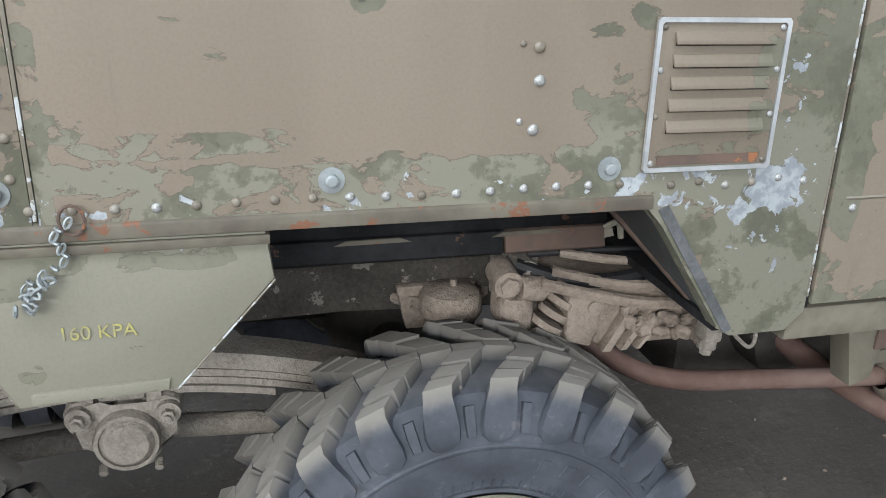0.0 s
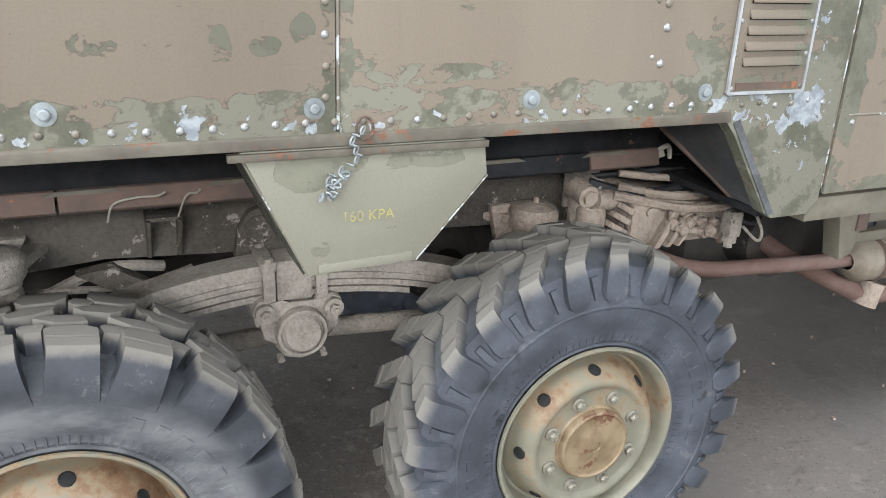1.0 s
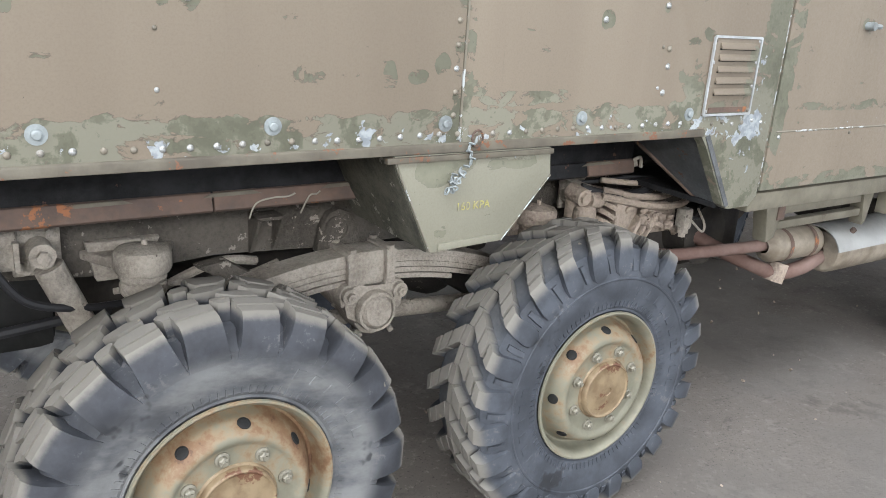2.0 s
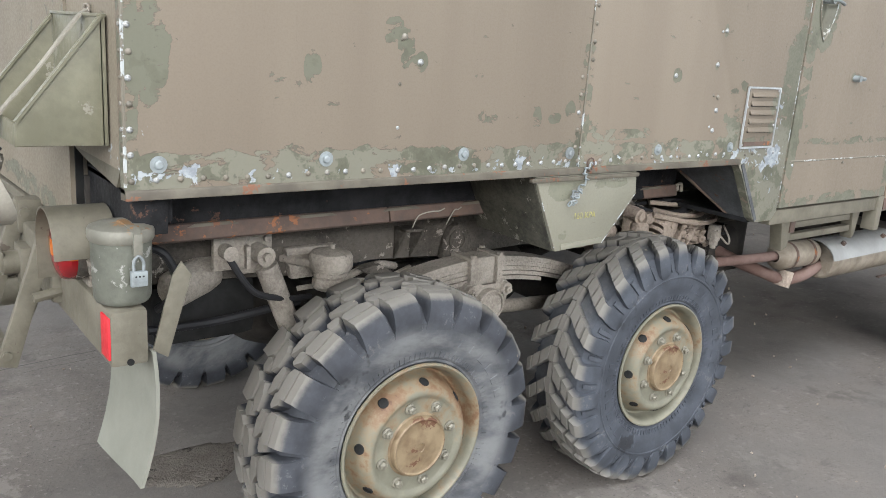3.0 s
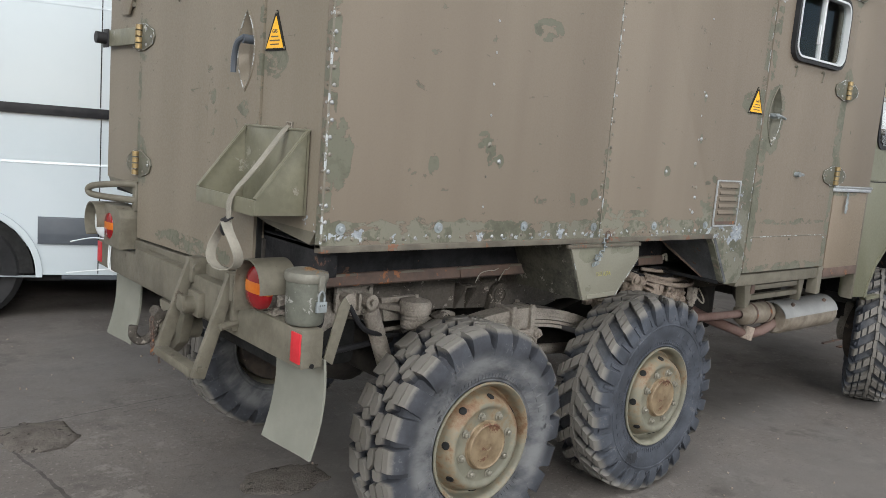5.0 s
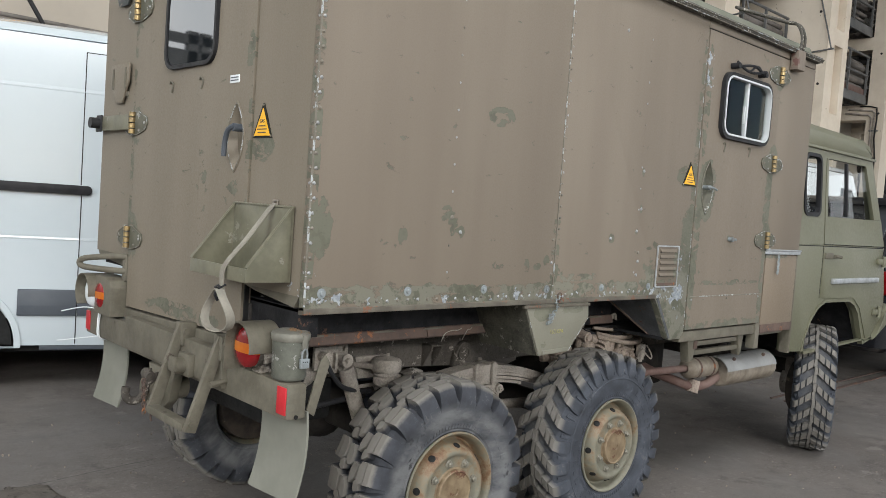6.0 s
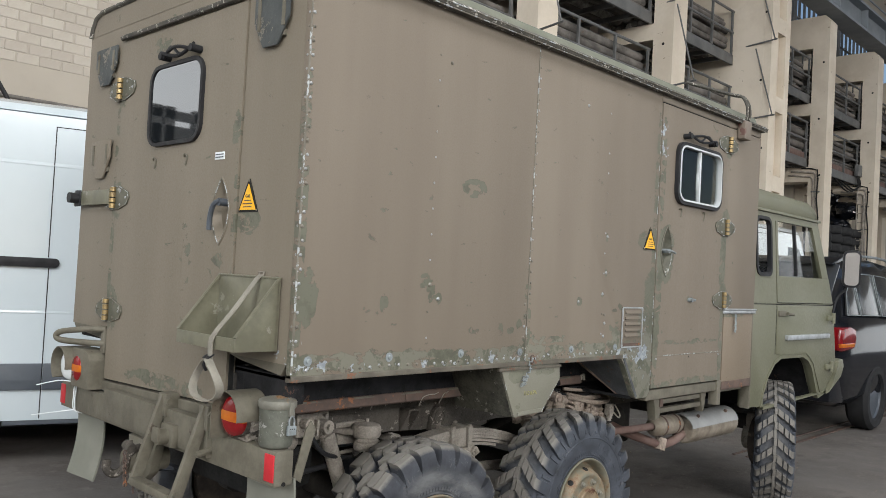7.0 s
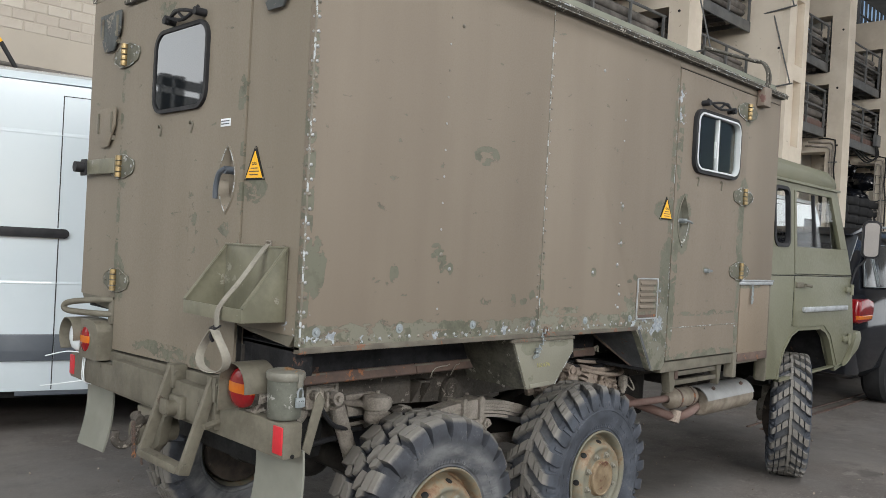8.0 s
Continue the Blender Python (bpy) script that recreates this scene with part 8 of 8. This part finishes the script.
# jerrycan carrier with its strap
bm = B()
box(bm, (-0.014, 0.079, 1.207), (-0.01, 0.445, 1.443), 0.001), box(bm, (-0.16, 0.082, 1.207), (-0.004, 0.442, 1.212), 0.001), box(bm, (-0.164, 0.079, 1.207), (-0.158, 0.445, 1.25), 0.002)
CARRIER = tp("can_carrier", bm, M_BASKET, label="olive steel can carrier with a webbing strap")
for y in (0.079, 0.441):
    bm = B()
    prism(bm, [(-0.004, 1.443), (-0.016, 1.443), (-0.16, 1.255), (-0.16, 1.209), (-0.004, 1.207)], "y", y, y + 0.004, 0.001)
    side = tp("side_plate", bm, M_BASKET, CARRIER)
    bm = B()
    tube(bm, [(-0.01, y + 0.003, 1.443), (-0.16, y + 0.003, 1.252)], 0, 8, False, flat=(0.009, 0.0025, (0, 1, 0)))
    tp("folded_edge", bm, M_BASKET, side)
bm = B()
box(bm, (-0.018, 0.079, 1.441), (-0.002, 0.445, 1.447), 0.001)
tp("top_fold", bm, M_BASKET, CARRIER)
for z in (1.29, 1.36):
    bm = B()
    cyl(bm, (-0.006, 0.25, z), (-0.01, 0.25, z), 0.012, seg=12)
    tp("bolt", bm, M_BASKET, CARRIER)
bm = B()
tube(bm, [(-0.008, 0.19, 1.452), (-0.03, 0.19, 1.43), (-0.1, 0.195, 1.335), (-0.168, 0.2, 1.25), (-0.175, 0.2, 1.2), (-0.17, 0.2, 1.165)], 0, flat=(0.013, 0.0015, (0, 1, 0)))
STRAP = tp("strap", bm, M_STRAP, CARRIER, "worn grey webbing strap with a loop")
bm = B()
loop = [(-0.185 + 0.014 * math.sin(2 * a), 0.195 + 0.072 * math.sin(a), 1.11 + 0.066 * math.cos(a)) for a in [2 * math.pi * i / 18 for i in range(19)]]
tube(bm, loop, 0, flat=(0.015, 0.0016, (1, 0.15, 0)), smooth=False)
tp("strap_loop", bm, M_STRAP, STRAP)
bm = B()
tube(bm, [(-0.17, 0.215, 1.19), (-0.19, 0.215, 1.18), (-0.19, 0.185, 1.18), (-0.17, 0.185, 1.19), (-0.17, 0.215, 1.19)], 0.003, 6, False), tube(bm, [(-0.18, 0.2, 1.185), (-0.195, 0.2, 1.16), (-0.185, 0.2, 1.14)], 0.005, 6)
tp("buckle", bm, M_BLACK, STRAP)
bm = B()
tube(bm, [(-0.006, 0.18, 1.44), (-0.006, 0.178, 1.462), (-0.006, 0.205, 1.462), (-0.006, 0.203, 1.44)], 0.003, 6, False)
tp("strap_eye", bm, M_DUST, CARRIER)

# ---- cab ----
CY0, CY1 = 0.045, YW - 0.045
LEAN = 0.06


def lean_y(z):
    return CY0 + max(0.0, z - 1.4) * LEAN


body = [(3.56, 0.735), (3.775, 0.72), (3.8, 0.8), (3.88, 0.93), (3.98, 1.01), (4.09, 1.045), (4.5, 1.04), (4.6, 1.01), (4.68, 0.95), (4.76, 0.82), (4.83, 0.72), (4.98, 0.75), (5.2, 0.92), (5.17, 1.0), (5.1, 1.38), (5.08, 1.405), (3.56, 1.405)]
bm = B()
prism(bm, body, "y", CY0, CY0 + 0.06, 0.008)
CAB = tp("cab", bm, M_CAB, label="olive green forward-control cab with slightly faded paint")
bm = B()
prism(bm, body, "y", CY1 - 0.06, CY1, 0.008)
tp("cab_side", bm, M_CAB, CAB)
bm = B()
box(bm, (3.57, CY0 + 0.06, 0.95), (3.62, CY1 - 0.06, 2.02)), prism(bm, [(4.98, 0.75), (5.2, 0.92), (5.1, 1.39), (5.02, 1.39), (5.1, 0.95), (4.9, 0.8)], "y", CY0 + 0.06, CY1 - 0.06), box(bm, (3.6, CY0 + 0.06, 1.06), (5.05, CY1 - 0.06, 1.12))
tp("cab_shell", bm, M_CAB, CAB)
bm = B()
ring(bm, [(x, z) for x, z in body[1:12]] + [(4.83, 0.74)], [(3.81 if k == 0 else x * 0.985 + 0.064, z - 0.02) for k, (x, z) in enumerate(body[1:12])] + [(4.8, 0.73)], "y", CY0 - 0.006, CY0 + 0.03)
tp("wheel_arch_lip", bm, M_CAB, CAB)
# arch hollows closed off, their shade in the blackened material
for y0, y1 in ((CY0 + 0.06, CY0 + 0.4), (CY1 - 0.4, CY1 - 0.06)):
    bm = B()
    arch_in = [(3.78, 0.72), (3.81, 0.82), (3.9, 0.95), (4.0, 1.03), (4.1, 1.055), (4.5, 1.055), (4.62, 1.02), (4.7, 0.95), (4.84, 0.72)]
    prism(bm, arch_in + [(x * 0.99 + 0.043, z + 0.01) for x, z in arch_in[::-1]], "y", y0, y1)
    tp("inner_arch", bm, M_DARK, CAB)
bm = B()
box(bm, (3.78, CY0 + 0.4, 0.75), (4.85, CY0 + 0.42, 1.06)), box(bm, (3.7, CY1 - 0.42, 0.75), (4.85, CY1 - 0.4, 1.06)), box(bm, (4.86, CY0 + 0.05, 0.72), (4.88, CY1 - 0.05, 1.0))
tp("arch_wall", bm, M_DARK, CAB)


def leaning(name, pts, mat, parent, inset=0.0, thick=0.025, label=""):
    """A flat piece in the leaning upper side of the cab."""
    obs = []
    for side in (0, 1):
        bm = B()
        prism(bm, pts, "y", 0, 1)
        for v in bm.verts:
            d = lean_y(v.co.z) + inset + (thick if v.co.y > 0.5 else 0)
            v.co.y = d if side == 0 else YW - d
        obs.append(tp(name, bm, mat, parent, label))
    return obs


QW = rounded(3.675, 3.9, 1.60, 1.965, 0.05)
DW = [(4.03, 1.59), (4.86, 1.597), (4.67, 1.968), (4.02, 1.957)]
leaning("rear_quarter", [(3.56, 1.405), (3.985, 1.405), (3.985, 1.6), (3.56, 1.6)], M_CAB, CAB)
leaning("rear_quarter", [(3.56, 1.6), (3.675, 1.6), (3.675, 1.97), (3.56, 1.97)], M_CAB, CAB)
leaning("middle_post", [(3.9, 1.6), (3.985, 1.6), (3.985, 1.97), (3.9, 1.97)], M_CAB, CAB)
leaning("side_header", [(3.56, 1.965), (4.0, 1.965), (4.67, 1.968), (4.78, 2.03), (3.56, 2.03)], M_CAB, CAB)
door = leaning("cab_door", [(3.992, 1.41), (5.07, 1.41), (4.99, 1.597), (3.992, 1.59)], M_CAB, CAB, -0.003, 0.03, "olive cab door with a large window")
leaning("a_pillar", [(4.86, 1.597), (4.99, 1.6), (4.78, 2.03), (4.67, 1.968)], M_CAB, CAB)
leaning("door_post", [(3.992, 1.59), (4.03, 1.59), (4.02, 1.965), (3.992, 1.965)], M_CAB, CAB, -0.002)
for d in leaning("door_glass", DW, M_CABGLASS, CAB, 0.01, 0.004) + leaning("quarter_glass", QW, M_CABGLASS, CAB, 0.01, 0.004):
    d.visible_shadow = False
leaning("glass_bar", [(4.36, 1.6), (4.38, 1.6), (4.35, 1.96), (4.33, 1.96)], M_BLACK, CAB, 0.0, 0.02)
bm = B()
ring(bm, rounded(3.66, 3.915, 1.582, 1.98, 0.062), rounded(3.682, 3.893, 1.606, 1.958, 0.045), "y", 0, 1)
for v in bm.verts:
    v.co.y = lean_y(v.co.z) - 0.008 + 0.03 * v.co.y
tp("quarter_seal", bm, M_BLACK, CAB, "thick black rubber window seal")
bm = B()
prism(bm, [(4.0, 1.058), (4.09, 1.052), (4.56, 1.05), (4.7, 0.97), (4.86, 0.74), (5.0, 0.78), (5.12, 0.93), (5.06, 1.385), (3.99, 1.385)], "y", CY0 - 0.005, CY0 + 0.01, 0.004)
tp("lower_door", bm, M_CAB, CAB)
bm = B()
box(bm, (3.985, CY0 - 0.001, 1.06), (3.991, CY0 + 0.01, 1.4)), box(bm, (3.56, CY0 - 0.001, 1.394), (5.06, CY0 + 0.01, 1.4))
tp("door_gap", bm, M_INK_SHADE, CAB)
bm = B()
box(bm, (4.14, CY0 - 0.03, 1.15), (4.96, CY0 - 0.004, 1.185), 0.006)
tp("rub_strip", bm, M_ALU, CAB, "scuffed grey rub strip")
bm = B()
box(bm, (4.0, CY0 - 0.02, 1.315), (4.12, CY0, 1.355), 0.01), cyl(bm, (4.11, CY0 - 0.03, 1.335), (4.2, CY0 - 0.035, 1.328), 0.011, seg=10)
tp("door_handle", bm, M_OLIVE, CAB)
for z in (1.3, 0.93):
    bm = B()
    box(bm, (4.94, CY0 - 0.025, z - 0.02), (5.06, CY0, z + 0.02), 0.006), cyl(bm, (5.03, CY0 - 0.025, z - 0.04), (5.03, CY0 - 0.025, z + 0.04), 0.014, seg=10)
    tp("door_hinge", bm, M_CAB, CAB)
for k in range(7):
    place("bolt_head", RIVET, CAB, at=pose(3.585, CY0, 0.8 + 0.09 * k))
bm = B()
prism(bm, [(3.55, 2.02), (4.78, 2.03), (4.81, 2.045), (4.76, 2.11), (4.6, 2.15), (3.6, 2.165), (3.55, 2.15)], "y", CY0 + 0.04, CY1 - 0.04, 0.03)
tp("cab_roof", bm, M_CAB, CAB)
for s in (CY0 + 0.02, CY1 - 0.035):
    bm = B()
    box(bm, (3.55, s, 2.012), (4.81, s + 0.015, 2.03), 0.003)
    tp("rain_gutter", bm, M_CAB, CAB)
bm = B()
prism(bm, [(4.79, 2.02), (5.06, 1.42), (5.065, 1.425), (4.796, 2.025)], "y", CY0 + 0.12, CY1 - 0.12)
tp("windscreen", bm, M_CABGLASS, CAB).visible_shadow = False
for s in (CY0 + 0.06, CY1 - 0.12, YW / 2 - 0.02):
    bm = B()
    prism(bm, [(4.77, 2.02), (5.05, 1.4), (5.09, 1.41), (4.8, 2.03)], "y", s, s + 0.05)
    tp("windscreen_post", bm, M_CAB, CAB)
bm = B()
prism(bm, [(5.0, 0.72), (5.28, 0.84), (5.34, 0.92), (5.3, 0.98), (5.2, 0.97), (5.15, 0.85)], "y", CY0 - 0.02, CY1 + 0.02, 0.015)
tp("front_bumper", bm, M_CAB, CAB)
for y0 in (0.35, 1.0):
    bm = B()
    box(bm, (3.75, y0, 1.1), (4.25, y0 + 0.4, 1.25), 0.04), box(bm, (3.72, y0, 1.2), (3.84, y0 + 0.4, 1.6), 0.04)
    tp("cab_seat", bm, M_BLACK, CAB)
bm = B()
tube(bm, [(5.05, CY0, 1.28), (5.07, CY0 - 0.03, 1.45), (5.09, CY0 - 0.08, 1.52), (5.1, CY0 - 0.1, 1.6)], 0.009)
MIRRORP = tp("wing_mirror", bm, M_BLACK, CAB, "black wing mirror on a bent arm")
bm = B()
prism(bm, rounded(-0.062, 0.062, -0.142, 0.142, 0.04), "x", -0.02, 0.03, 0.01)
bm.transform(pose(5.08, CY0 - 0.125, 1.685, 0, -6, 24))
tp("mirror_housing", bm, M_BLACK, MIRRORP)
bm = B()
prism(bm, rounded(-0.049, 0.049, -0.126, 0.126, 0.03), "x", -0.0235, -0.021)
bm.transform(pose(5.08, CY0 - 0.125, 1.685, 0, -6, 24))
tp("mirror_glass", bm, M_MIRROR, MIRRORP)
